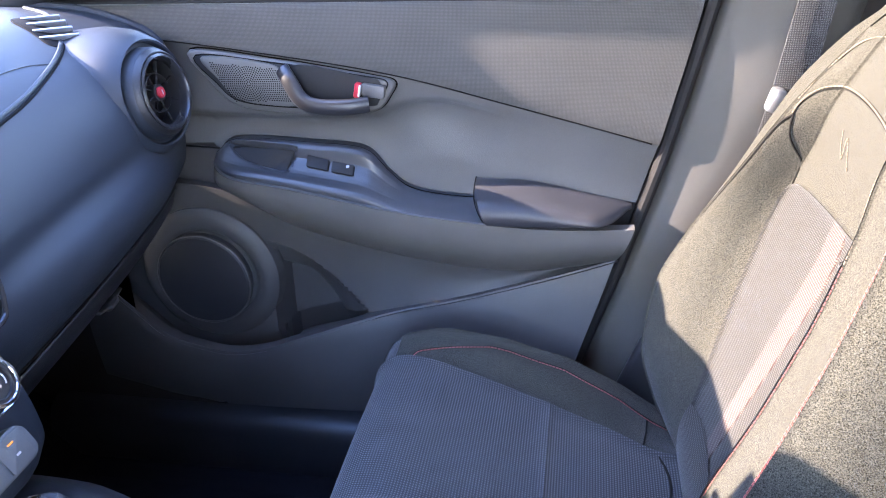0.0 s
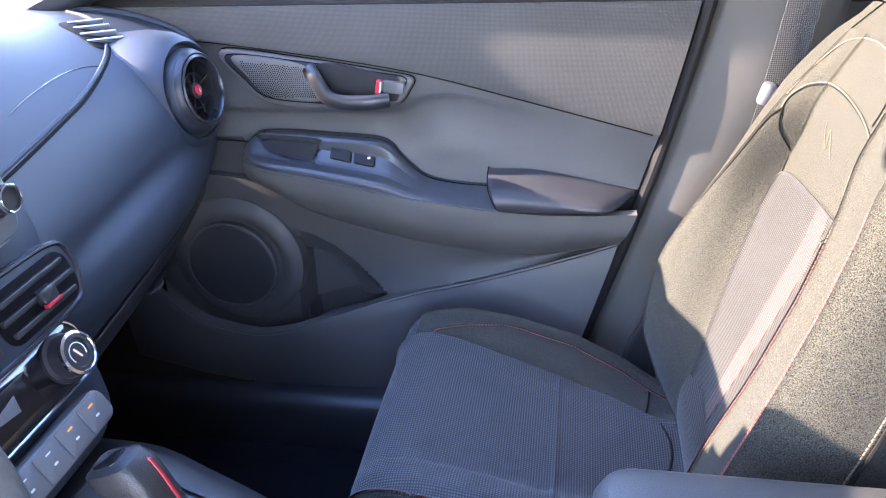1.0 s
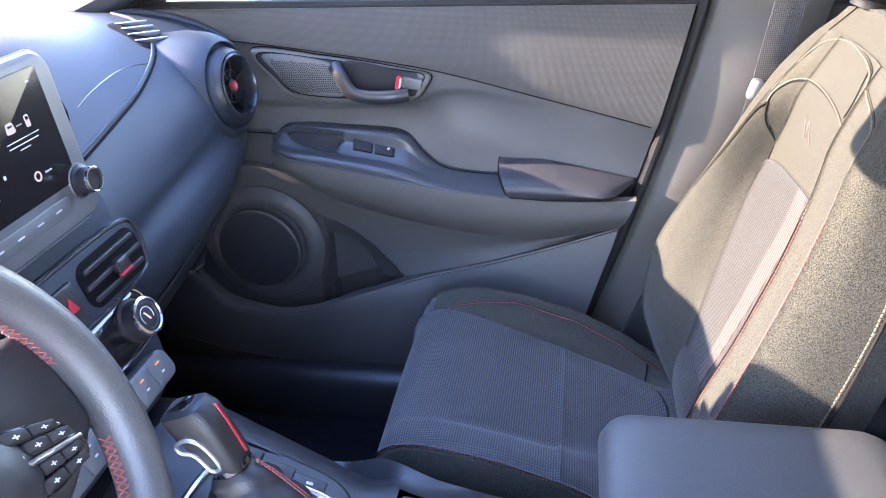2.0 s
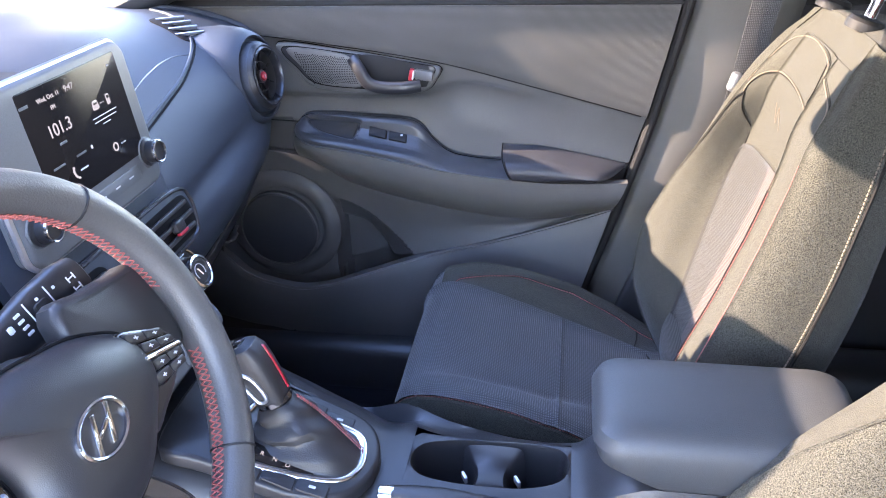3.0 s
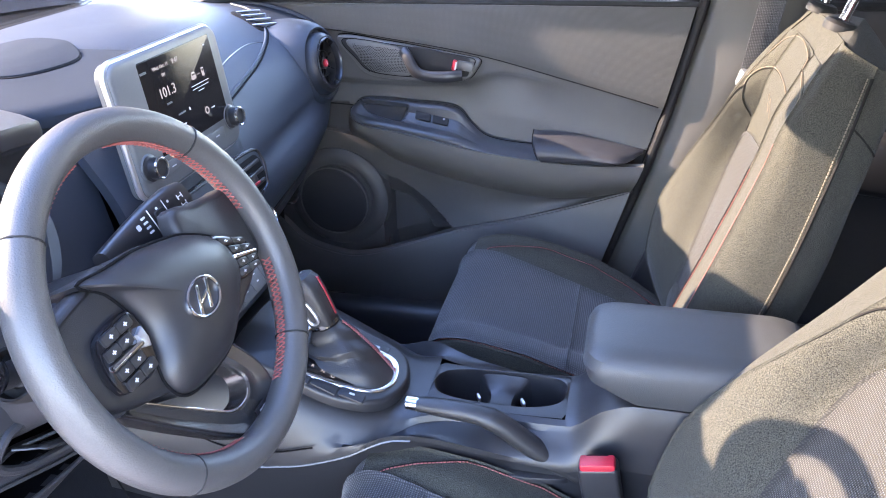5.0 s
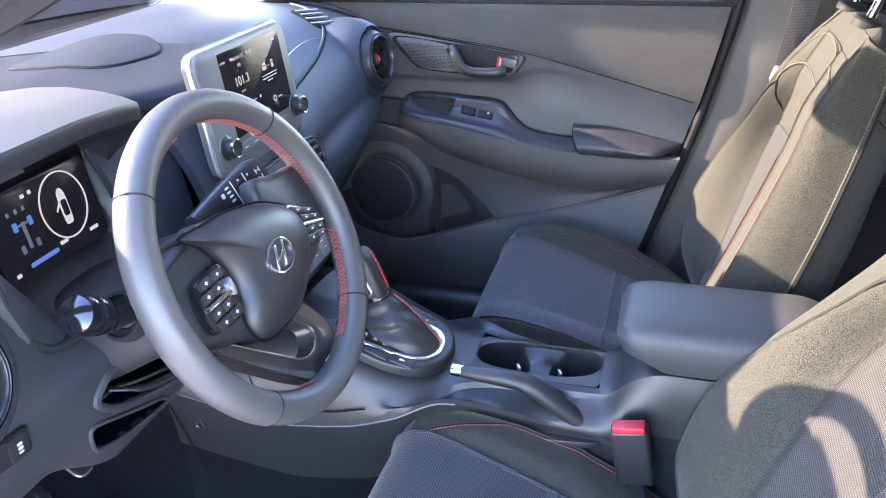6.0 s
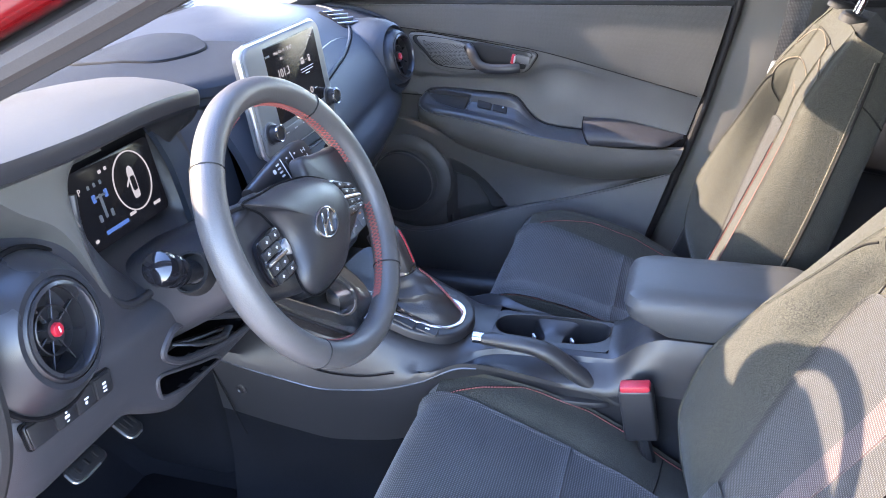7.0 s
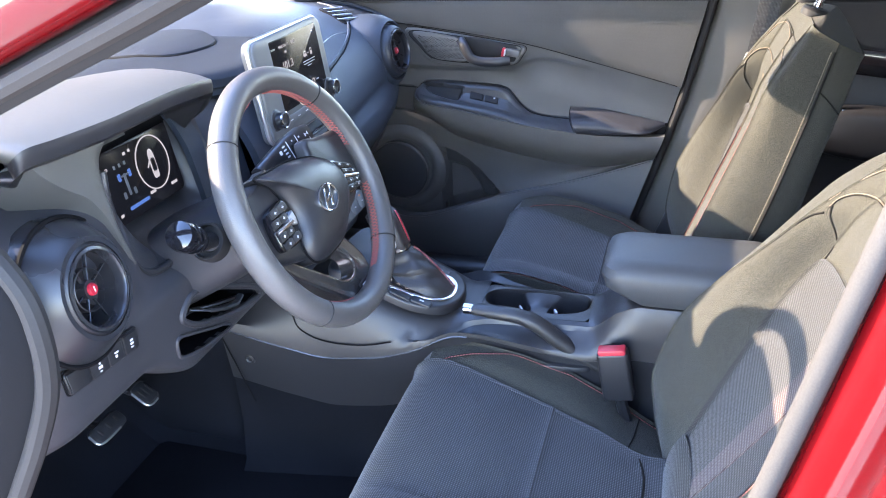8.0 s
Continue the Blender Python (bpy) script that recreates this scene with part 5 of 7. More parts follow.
for a0, marks in ((-0.0135, ((0, 0.004, 0.003, 0.004), (0, -0.002, 0.007, 0.004), (0, -0.008, 0.004, 0.002))), (0.0175, ((0, 0.002, 0.007, 0.0025), (-0.001, -0.003, 0.004, 0.004))), (0.0475, ((0, 0.004, 0.006, 0.003), (0, -0.001, 0.006, 0.003), (0, -0.006, 0.006, 0.002)))):
    for da, db, w, hgt in marks:
        part("switch_mark", slab([bank(a0 + da + a, db + b) for a, b in rounded(w, hgt, 0.0008)], lambda a, b, h: on_face(a, b, h + 0.0057), 0.0004, 0.0001), WHITE, sb)
part("side_demister", slab(spline([(-0.655, -0.085), (-0.645, -0.145), (-0.612, -0.135), (-0.562, -0.10), (-0.572, -0.04), (-0.612, -0.06)], 5, True), lambda a, b, h: Vector((a, b, top_z(a, b) + h - 0.001)), 0.003, 0.001), BLACK, dash, "side window demister vent")

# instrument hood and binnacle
hood = thing("instrument_hood", (-0.55, 0.03, 1.15), "padded hood over the instrument display, sunlight put into its colour", "instrument hood")
lip = spline([(-0.485, -0.125, 1.196), (-0.452, -0.150, 1.206), (-0.434, -0.158, 1.216), (-0.425, -0.145, 1.224), (-0.420, -0.10, 1.222), (-0.418, -0.012, 1.218), (-0.418, 0.109, 1.217), (-0.420, 0.20, 1.209), (-0.432, 0.226, 1.198), (-0.47, 0.243, 1.165), (-0.53, 0.262, 1.142)], 6)
rear_line = spline([(-0.66, -0.19, 1.166), (-0.68, -0.20, 1.172), (-0.70, -0.20, 1.177), (-0.74, -0.17, 1.180), (-0.78, -0.10, 1.180), (-0.82, 0.0, 1.176), (-0.82, 0.10, 1.174), (-0.78, 0.20, 1.174), (-0.74, 0.25, 1.174), (-0.68, 0.28, 1.174), (-0.60, 0.285, 1.170)], 6)
rows = []
for a, b in zip(lip, rear_line):
    a, b = Vector(a), Vector(b)
    row = [a + Vector((-0.045, 0, -0.029)), a + Vector((-0.010, 0, -0.027)), a + Vector((-0.001, 0, -0.021)), a + Vector((0.0015, 0, -0.010)), a + Vector((0.001, 0, -0.003)), a]
    for t in (0.06, 0.15, 0.3, 0.45, 0.6, 0.75, 0.9, 1.0):
        row.append(a.lerp(b, t) + Vector((0, 0, 0.024 * math.sin(math.pi * t ** 0.8))))
    rows.append(row)
# The hood's edge is split off darker, so its shade is in the colour.
part("hood_lip", grid([r[:6] for r in rows]), HARD, hood, "rolled front edge of the hood, its shade put in as dark plastic")
part("hood_pad", grid([r[5:] for r in rows]), HOOD_PAD, hood, "padded hood top, sunlight put into its pale colour")
inner_line = spline([(-0.505, 0.0, 1.06), (-0.507, -0.005, 1.10), (-0.507, 0.005, 1.145), (-0.505, 0.02, 1.165), (-0.50, 0.06, 1.172), (-0.50, 0.10, 1.168), (-0.505, 0.16, 1.162), (-0.51, 0.20, 1.155), (-0.515, 0.215, 1.14), (-0.515, 0.225, 1.10), (-0.515, 0.225, 1.06)], 6)
rows = []
for a, b in zip(lip, inner_line):
    a, b = Vector(a) + Vector((-0.014, 0, -0.027)), Vector(b)
    rows.append([a.lerp(b, t) for t in (0, 0.1, 0.4, 0.7, 1)])
part("binnacle", grid(rows), HARD, hood, "inner cheeks of the binnacle")
left_c = spline([(-0.447, -0.140, 1.205), (-0.441, -0.134, 1.199), (-0.438, -0.120, 1.180), (-0.437, -0.097, 1.157), (-0.434, -0.067, 1.132), (-0.432, -0.047, 1.098), (-0.431, -0.037, 1.065), (-0.433, -0.022, 1.015)], 6)
right_c = spline([(-0.474, 0.075, 1.184), (-0.458, 0.047, 1.185), (-0.450, 0.008, 1.181), (-0.446, -0.017, 1.167), (-0.443, -0.027, 1.145), (-0.440, -0.029, 1.115), (-0.440, -0.028, 1.080), (-0.440, -0.008, 1.015)], 6)
cheek = []
for a, b in zip(left_c, right_c):
    a, b = Vector(a), Vector(b)
    cheek.append([a + Vector((-0.06, -0.02, -0.03)), a + Vector((-0.012, -0.004, -0.004))] + [a.lerp(b, t) + Vector((0.004, 0, 0.003)) * math.sin(math.pi * t) for t in (0.0, 0.15, 0.4, 0.7, 0.92)] + [b + Vector((-0.004, 0.003, 0)), b + Vector((-0.03, 0.018, -0.003)), Vector((-0.512, max(0.03, b.y + 0.04), min(b.z, 1.15)))])
# The cheek's brightness comes from the hood's paler colour.
part("cheek", grid(cheek), HOOD_PAD, hood, "cheek beside the display, sky light put into its pale colour")
low = spline([(-0.443, -0.024, 1.150), (-0.441, -0.029, 1.12), (-0.440, -0.027, 1.077), (-0.440, -0.020, 1.033), (-0.440, 0.003, 0.995), (-0.442, 0.043, 0.979), (-0.45, 0.12, 0.978), (-0.46, 0.21, 0.99), (-0.468, 0.25, 1.05), (-0.50, 0.262, 1.14)], 6)
lin = spline([(-0.507, 0.030, 1.140), (-0.508, 0.030, 1.11), (-0.510, 0.030, 1.07), (-0.511, 0.031, 1.045), (-0.512, 0.036, 1.032), (-0.514, 0.06, 1.027), (-0.515, 0.12, 1.027), (-0.515, 0.205, 1.030), (-0.515, 0.215, 1.07), (-0.52, 0.214, 1.14)], 6)
part("binnacle_rim", tube(low[:44], 0.0055, 10), HARD, hood, "dark rolled rim of the binnacle")
part("binnacle_shelf", grid([[Vector(a).lerp(Vector(b), t) for t in (0, 0.05, 0.5, 1)] for a, b in zip(low, lin)]), HARD, hood)
part("binnacle_back", thicken(grid([[(-0.525, y, z) for y in np.linspace(-0.08, 0.26, 6)] for z in np.linspace(0.99, 1.18, 6)]), 0.01, (-1, 0, 0)), BLACK, hood)
clus = thing("instrument_display", (-0.515, 0.13, 1.085), "lit dark instrument display with a car picture in a ring", "instrument display")
_cf = facing((-0.506, 0.119, 1.089), (0, 1, 0), (-0.14, 0, 1))
CF = lambda a, b, h: _cf(a * 0.81, b * 0.90, h)
CM = frame_of((-0.506, 0.119, 1.089), (0, 1, 0), (-0.14, 0, 1)) @ Matrix.Diagonal((0.81, 0.90, 1, 1))
part("screen", slab(rounded(0.205, 0.118, 0.01), CF, 0.004, 0.001), SCREEN, clus)
part("dial_ring", lathe([(0.0455, 0.004), (0.0455, 0.0052), (0.0435, 0.0052), (0.0435, 0.004)], CM @ Matrix.Translation((0.036, 0.008, 0)), 48), WHITE_LIT, clus, "lit white ring")
lift = lambda h0: (lambda a, b, h: CF(a, b, h + h0))
part("car_picture", slab([(0.036 + a, 0.006 + b) for a, b in spline([(-0.007, -0.022), (-0.008, 0.0), (-0.007, 0.018), (0, 0.025), (0.007, 0.018), (0.008, 0.0), (0.007, -0.022), (0, -0.025)], 4, True)], lift(0.004), 0.0008, 0.0003), WHITE_LIT, clus)
part("car_picture_glass", slab([(0.036 + a, 0.004 + b) for a, b in rounded(0.011, 0.022, 0.003)], lift(0.0049), 0.0004, 0.0001), SCREEN, clus)
part("car_picture_door", slab([(0.036 + a, 0.006 + b) for a, b in ((-0.008, 0.008), (-0.017, -0.002), (-0.016, -0.004), (-0.008, 0.003))], lift(0.004), 0.0008, 0.0002), WHITE_LIT, clus)
for a, b in ((-0.058, 0.012), (-0.030, 0.012)):
    part("wheel_mark", slab([(a + p, b + q) for p, q in rounded(0.008, 0.012, 0.002)], lift(0.004), 0.0006, 0.0002), BLUE_LIT, clus)
for a, b in ((-0.058, -0.018), (-0.030, -0.018)):
    part("wheel_mark", slab([(a + p, b + q) for p, q in rounded(0.007, 0.011, 0.002)], lift(0.004), 0.0006, 0.0002), GREY_BEZEL, clus)
part("chassis_mark", slab([(-0.044 + p, -0.003 + q) for p, q in rounded(0.006, 0.036, 0.002)], lift(0.004), 0.0006, 0.0002), GREY_BEZEL, clus)
part("axle_mark", slab([(-0.044 + p, 0.012 + q) for p, q in rounded(0.026, 0.003, 0.001)], lift(0.004), 0.0006, 0.0002), GREY_BEZEL, clus)
part("range_bar", slab([(-0.03 + p, -0.041 + q) for p, q in rounded(0.055, 0.006, 0.002)], lift(0.004), 0.0006, 0.0002), BLUE_LIT, clus, "blue level bar")
for a, b, w in ((0.012, -0.036, 0.016), (0.075, -0.041, 0.018), (-0.082, -0.044, 0.008), (-0.028, 0.043, 0.007), (-0.014, 0.044, 0.006)):
    part("caption_bar", slab([(a + p, b + q) for p, q in rounded(w, 0.005, 0.001)], lift(0.004), 0.0006, 0.0002), WHITE_LIT, clus)
for k in range(3):
    part("caption_bar", slab([(-0.062 + 0.014 * k + p, 0.03 + q) for p, q in rounded(0.005, 0.006, 0.001)], lift(0.004), 0.0006, 0.0002), GREY_BEZEL, clus)
writing("gear_letter", "P", 0.013, CM @ Matrix.Translation((-0.083, 0.03, 0.005)), WHITE_LIT, clus)

# ---- touch screen ----
SC = Vector((-0.424, 0.477, 1.150))
S_UP, S_RT = Vector((-0.12, 0, 1)).normalized(), Vector((0.0, 1, 0)).normalized()
SF = facing(SC, S_RT, S_UP)
SM = frame_of(SC, S_RT, S_UP)
tab = thing("touch_screen", SC, "standing grey-framed touch screen showing a radio page", "touch screen")
part("back_housing", slab(rounded(0.190, 0.120, 0.02), lambda a, b, h: SF(a + 0.02, b - 0.030, h - 0.052), 0.05, 0.006), HARD, tab)
part("frame", slab(rounded(0.258, 0.174, 0.020, 7), lambda a, b, h: SF(a, b - 0.009, h - 0.016), 0.022, 0.005, 3), GREY_BEZEL, tab, "satin grey screen frame")
part("side_edge", tube([SF(a, b - 0.009, -0.004) for a, b in rounded(0.258, 0.174, 0.021, 7)], 0.0045, 8, closed=True, up=(1, 0, 0)), SILVER, tab, "bright satin frame edge")
part("display", slab(rounded(0.180, 0.121, 0.003), lambda a, b, h: SF(a + 0.0155, b + 0.0075, h + 0.0035), 0.003, 0.0008), SCREEN, tab, "dark glossy display")
up3 = lambda a0, b0: (lambda a, b, h: SF(a0 + a, b0 + b, h + 0.0067))
TX = lambda a, b: SM @ Matrix.Translation((a, b, 0.0070))
writing("station", "101.3", 0.0185, TX(-0.0265, 0.0205), WHITE_LIT, tab)
writing("band", "FM", 0.0062, TX(-0.0253, 0.0422), WHITE_LIT, tab)
writing("date", "Wed, Oct. 11", 0.0066, TX(-0.0275, 0.0532), WHITE_LIT, tab)
writing("clock_time", "9:47", 0.0095, TX(0.008, 0.0532), WHITE_LIT, tab)
for a, b, w, h, m in ((-0.0667, 0.0537, 0.014, 0.0030, GREY_BEZEL), (-0.0294, 0.0056, 0.012, 0.0026, GREY_BEZEL), (0.0535, 0.0104, 0.048, 0.0010, WHITE), (0.0525, 0.0058, 0.044, 0.0010, WHITE), (0.0520, 0.0012, 0.016, 0.0010, WHITE), (-0.0087, -0.0141, 0.018, 0.0022, GREY_BEZEL), (-0.0483, -0.0139, 0.020, 0.0022, GREY_BEZEL), (0.0690, -0.0290, 0.010, 0.0016, WHITE), (-0.0120, -0.0290, 0.014, 0.0018, WHITE), (0.0870, 0.0560, 0.005, 0.0018, WHITE), (0.0115, -0.0138, 0.0030, 0.0040, WHITE)):
    part("caption_bar", slab(rounded(w, h, 0.0004), up3(a, b), 0.0004, 0.0002), m, tab)
part("car_icon", slab(spline([(-0.0055, -0.0045), (-0.0055, 0.0008), (-0.004, 0.0050), (0.004, 0.0050), (0.0055, 0.0008), (0.0055, -0.0045)], 3, True), up3(0.0417, 0.0232), 0.0005, 0.0002), WHITE_LIT, tab)
part("car_icon_glass", slab(rounded(0.0064, 0.0022, 0.0006), up3(0.0417, 0.0252), 0.0008, 0.0002), SCREEN, tab)
part("pump_icon", slab(rounded(0.0065, 0.0115, 0.0015), up3(0.0672, 0.0230), 0.0005, 0.0002), WHITE_LIT, tab)
part("pump_icon_screen", slab(rounded(0.0040, 0.0034, 0.0005), up3(0.0672, 0.0258), 0.0008, 0.0002), SCREEN, tab)
for a in (0.0515, 0.0545, 0.0575):
    part("dots_icon", slab(rounded(0.0014, 0.0012, 0.0004), up3(a, 0.0228), 0.0005, 0.0002), WHITE_LIT, tab)
part("gear_icon", lathe([(0.0052, 0.0157), (0.0052, 0.0162), (0.0034, 0.0162), (0.0034, 0.0157)], SM @ Matrix.Translation((0.0523, -0.0286, -0.009)), 16), WHITE_LIT, tab)
part("phone_icon", tube([SF(-0.0220 + 0.0085 * math.cos(a), -0.0270 + 0.0085 * math.sin(a), 0.007) for a in np.linspace(2.5, 4.4, 8)], 0.0013, 6), WHITE_LIT, tab)
for a in (-0.108, 0.108):
    part("knob_seat", lathe([(0.0190, -0.006), (0.0190, 0.006), (0.0178, 0.0075), (0.001, 0.0078)], SM @ Matrix.Translation((a, -0.056, 0)), 32), GREY_BEZEL, tab)
    kn = part("knob", lathe([(0.0170, 0.012), (0.0170, 0.017), (0.0138, 0.019), (0.0138, 0.030), (0.0130, 0.032), (0.0112, 0.0325), (0.0106, 0.030), (0.001, 0.0295)], SM @ Matrix.Translation((a, -0.056, -0.008)), 32), HARD, tab, "black rotary knob")
    part("knob_rim", lathe([(0.0141, 0.0295), (0.0138, 0.0322), (0.0126, 0.0330), (0.0113, 0.0322), (0.0113, 0.0295)], SM @ Matrix.Translation((a, -0.056, -0.008)), 32), CHROME, kn, "chrome knob rim")
part("key_strip", slab(rounded(0.165, 0.018, 0.004), lambda a, b, h: SF(a, b - 0.070, h + 0.0045), 0.0025, 0.001), GREY_BEZEL, tab)
for k in range(5):
    part("caption_bar", slab(rounded(0.010, 0.0018, 0.0006), lambda a, b, h, k=k: SF(a - 0.06 + 0.030 * k, b - 0.070, h + 0.0072), 0.0003, 0.0001), WHITE, tab)

# ---- centre stack ----
P = []
for y in np.linspace(0.335, 0.66, 20):
    e = abs(y - 0.49) / 0.168
    bow = 0.02 * max(0, e - 0.75) / 0.25
    P.append([(x - bow, y, z) for x, z in spline([(-0.47, 1.13), (-0.435, 1.07), (-0.420, 1.03), (-0.413, 0.99), (-0.417, 0.945), (-0.410, 0.91), (-0.402, 0.875), (-0.394, 0.84), (-0.395, 0.80), (-0.43, 0.77)], 4)])
part("stack_panel", thicken(grid(P), 0.015, (-1, 0, 0)), DASH, dash)
VF = facing((-0.412, 0.487, 0.990), (0, 1, 0), (-0.28, 0, 1))
vent_o = spline([(-0.165, -0.012), (-0.165, 0.016), (-0.14, 0.037), (0.0, 0.040), (0.14, 0.037), (0.166, 0.016), (0.160, -0.018), (0.135, -0.034), (0.0, -0.036), (-0.135, -0.034)], 5, True)
cv = part("centre_vent", slab(vent_o, VF, 0.012, 0.006, 3), DASH, dash, "wide centre vents with red tabs")
part("vent_trim", tube([VF(a * 0.985, b * 0.95, 0.0115) for a, b in vent_o], 0.003, 8, closed=True, up=(1, 0, 0)), SATIN, cv)
for s in (-1, 1):
    o = [(s * 0.098 + a, b) for a, b in rounded(0.115, 0.054, 0.018)]
    part("vent_well", slab(o, lambda a, b, h: VF(a, b, h + 0.0118), 0.0015, 0.0005), BLACK, cv)
    for k in range(3):
        part("vent_slat", slab(rounded(0.108 - 0.012 * abs(k - 1), 0.006, 0.002), lambda a, b, h, k=k, s=s: VF(a + s * 0.098, b - 0.016 + 0.016 * k, h + 0.0132), 0.004, 0.001), HARD, cv)
    part("vent_tab", slab(rounded(0.022, 0.016, 0.004), lambda a, b, h, s=s: VF(a + s * 0.105, b - 0.002, h + 0.014), 0.009, 0.003), HARD, cv)
    part("vent_tab_lip", slab(rounded(0.022, 0.004, 0.0015), lambda a, b, h, s=s: VF(a + s * 0.105, b - 0.011, h + 0.018), 0.006, 0.001), RED, cv, "red tab lip")
hz = part("hazard_button", slab(rounded(0.034, 0.042, 0.004), lambda a, b, h: VF(a + 0.012, b, h + 0.012), 0.005, 0.002), HARD, dash, "hazard warning button")
part("hazard_triangle", slab([(-0.009, -0.008), (0.009, -0.008), (0.0, 0.009)], lambda a, b, h: VF(a + 0.012, b, h + 0.0172), 0.0005, 0.0002), RED, hz)
# climate panel with knobs
KF = facing((-0.402, 0.474, 0.920), (0, 1, 0), (-0.45, 0, 1))
KM = frame_of((-0.402, 0.474, 0.920), (0, 1, 0), (-0.45, 0, 1))
cl = thing("climate_panel", (-0.392, 0.487, 0.915), "glossy black climate panel with two chrome-ringed knobs", "climate panel")
part("fascia", slab(rounded(0.285, 0.058, 0.02), KF, 0.014, 0.004), GLOSS, cl, "gloss black fascia")
part("fascia_trim", tube([KF(a, b, 0.012) for a, b in rounded(0.288, 0.061, 0.021)], 0.0018, 6, closed=True, up=(1, 0, 0)), CHROME, cl)
part("climate_display", slab(rounded(0.12, 0.036, 0.003), lambda a, b, h: KF(a, b, h + 0.0135), 0.0016, 0.0005), SCREEN, cl)
part("fan_icon", slab([(-0.016, -0.004), (0.012, -0.008), (0.016, 0.008), (-0.012, 0.003)], lambda a, b, h: KF(a + 0.02, b, h + 0.0152), 0.0004, 0.0001), GREY_BEZEL, cl)
for a in (-0.105, 0.105):
    kn = part("temperature_knob", lathe([(0.026, 0.012), (0.026, 0.018), (0.0225, 0.02), (0.0225, 0.036), (0.021, 0.038), (0.0155, 0.0385), (0.0145, 0.036), (0.001, 0.0358)], KM @ Matrix.Translation((a, 0, 0)), 36), HARD, cl)
    part("knob_ring", lathe([(0.0228, 0.0345), (0.0225, 0.0385), (0.0195, 0.0395), (0.0185, 0.038)], KM @ Matrix.Translation((a, 0, 0)), 36), CHROME, kn, "chrome knob ring")
    part("dial_mark", box(0.0025, 0.012, 0.0008, KM @ Matrix.Translation((a, 0, 0.0364)) @ Matrix.Rotation(0.4, 4, "Z"), 0.0002, 1), WHITE_LIT, kn)
    part("dial_arc", tube([KM @ Vector((a + 0.0105 * math.cos(t), 0.0105 * math.sin(t), 0.0362)) for t in np.linspace(-0.6, 3.7, 18)], 0.0007, 5), WHITE, kn)
# key row that juts out below
_bf = facing((-0.378, 0.478, 0.862), (0, 1, 0), (-0.55, 0, 1))
BF = lambda a, b, h: _bf(a * 0.9, b * 0.74, h)
kb = part("key_bank", slab(rounded(0.25, 0.050, 0.016), BF, 0.02, 0.004), GREY_BEZEL, dash, "row of grey switch keys")
for k in range(6):
    kk = part("switch_key", slab(rounded(0.037, 0.042, 0.003), lambda a, b, h, k=k: BF(a - 0.098 + 0.0392 * k, b, h + 0.0185), 0.003, 0.001), GREY_BEZEL, kb)
    part("key_mark", slab(rounded(0.006, 0.003, 0.001), lambda a, b, h, k=k: BF(a - 0.098 + 0.0392 * k, b - 0.005, h + 0.0214), 0.0004, 0.0001), WHITE, kb)
    part("key_lamp", slab(rounded(0.008, 0.002, 0.0005), lambda a, b, h, k=k: BF(a - 0.098 + 0.0392 * k, b + 0.011, h + 0.0214), 0.0004, 0.0001), AMBER_LIT if k in (4, 5) else WHITE, kb)

# ---- steering wheel and column ----
WC = Vector((-0.236, 0.1305, 1.069))
WT = radians(23.9)
W_UP, W_RT, W_N = Vector((-math.sin(WT), 0, math.cos(WT))), Vector((0, 1, 0)), Vector((math.cos(WT), 0, math.sin(WT)))
wheel = thing("steering_wheel", WC, "black leather steering wheel with red cross-stitching", "steering wheel")
RW, RT = 0.171, 0.0172


def wp(a, b, h=0.0):
    return WC + float(a) * W_RT + float(b) * W_UP + float(h) * W_N


def rim_at(deg, r=RW, h=0.0):
    t = radians(deg)
    return wp(r * math.sin(t), r * math.cos(t), h)


def rim_arc(d0, d1, rad, n):
    P = []
    for d in np.linspace(d0, d1, n):
        t = radians(d)
        out = math.sin(t) * W_RT + math.cos(t) * W_UP
        P.append([rim_at(d) + rad * (1.0 * math.cos(k) * out + 1.1 * math.sin(k) * W_N) for k in np.linspace(0, 2 * math.pi, 18, endpoint=False)])
    return grid(P, close_v=True)


rim = part("rim", rim_arc(-46, 46, RT, 40), RIM_LEATHER, wheel, "smooth black leather rim")
part("rim_grip", rim_arc(46, 138, RT + 0.0006, 26), RIM_LEATHER, wheel)
part("rim_grip", rim_arc(-138, -46, RT + 0.0006, 26), RIM_LEATHER, wheel, "perforated leather grip")
part("rim_lower", rim_arc(138, 222, RT, 36), RIM_LEATHER, wheel)
for d in (-46, 46, -138, 138):
    t = radians(d)
    out = math.sin(t) * W_RT + math.cos(t) * W_UP
    part("rim_seam", tube([rim_at(d) + (RT + 0.0004) * (math.cos(k) * out + 1.1 * math.sin(k) * W_N) for k in np.linspace(0, 2 * math.pi, 20, endpoint=False)], 0.0011, 6, closed=True), RUBBER, wheel)


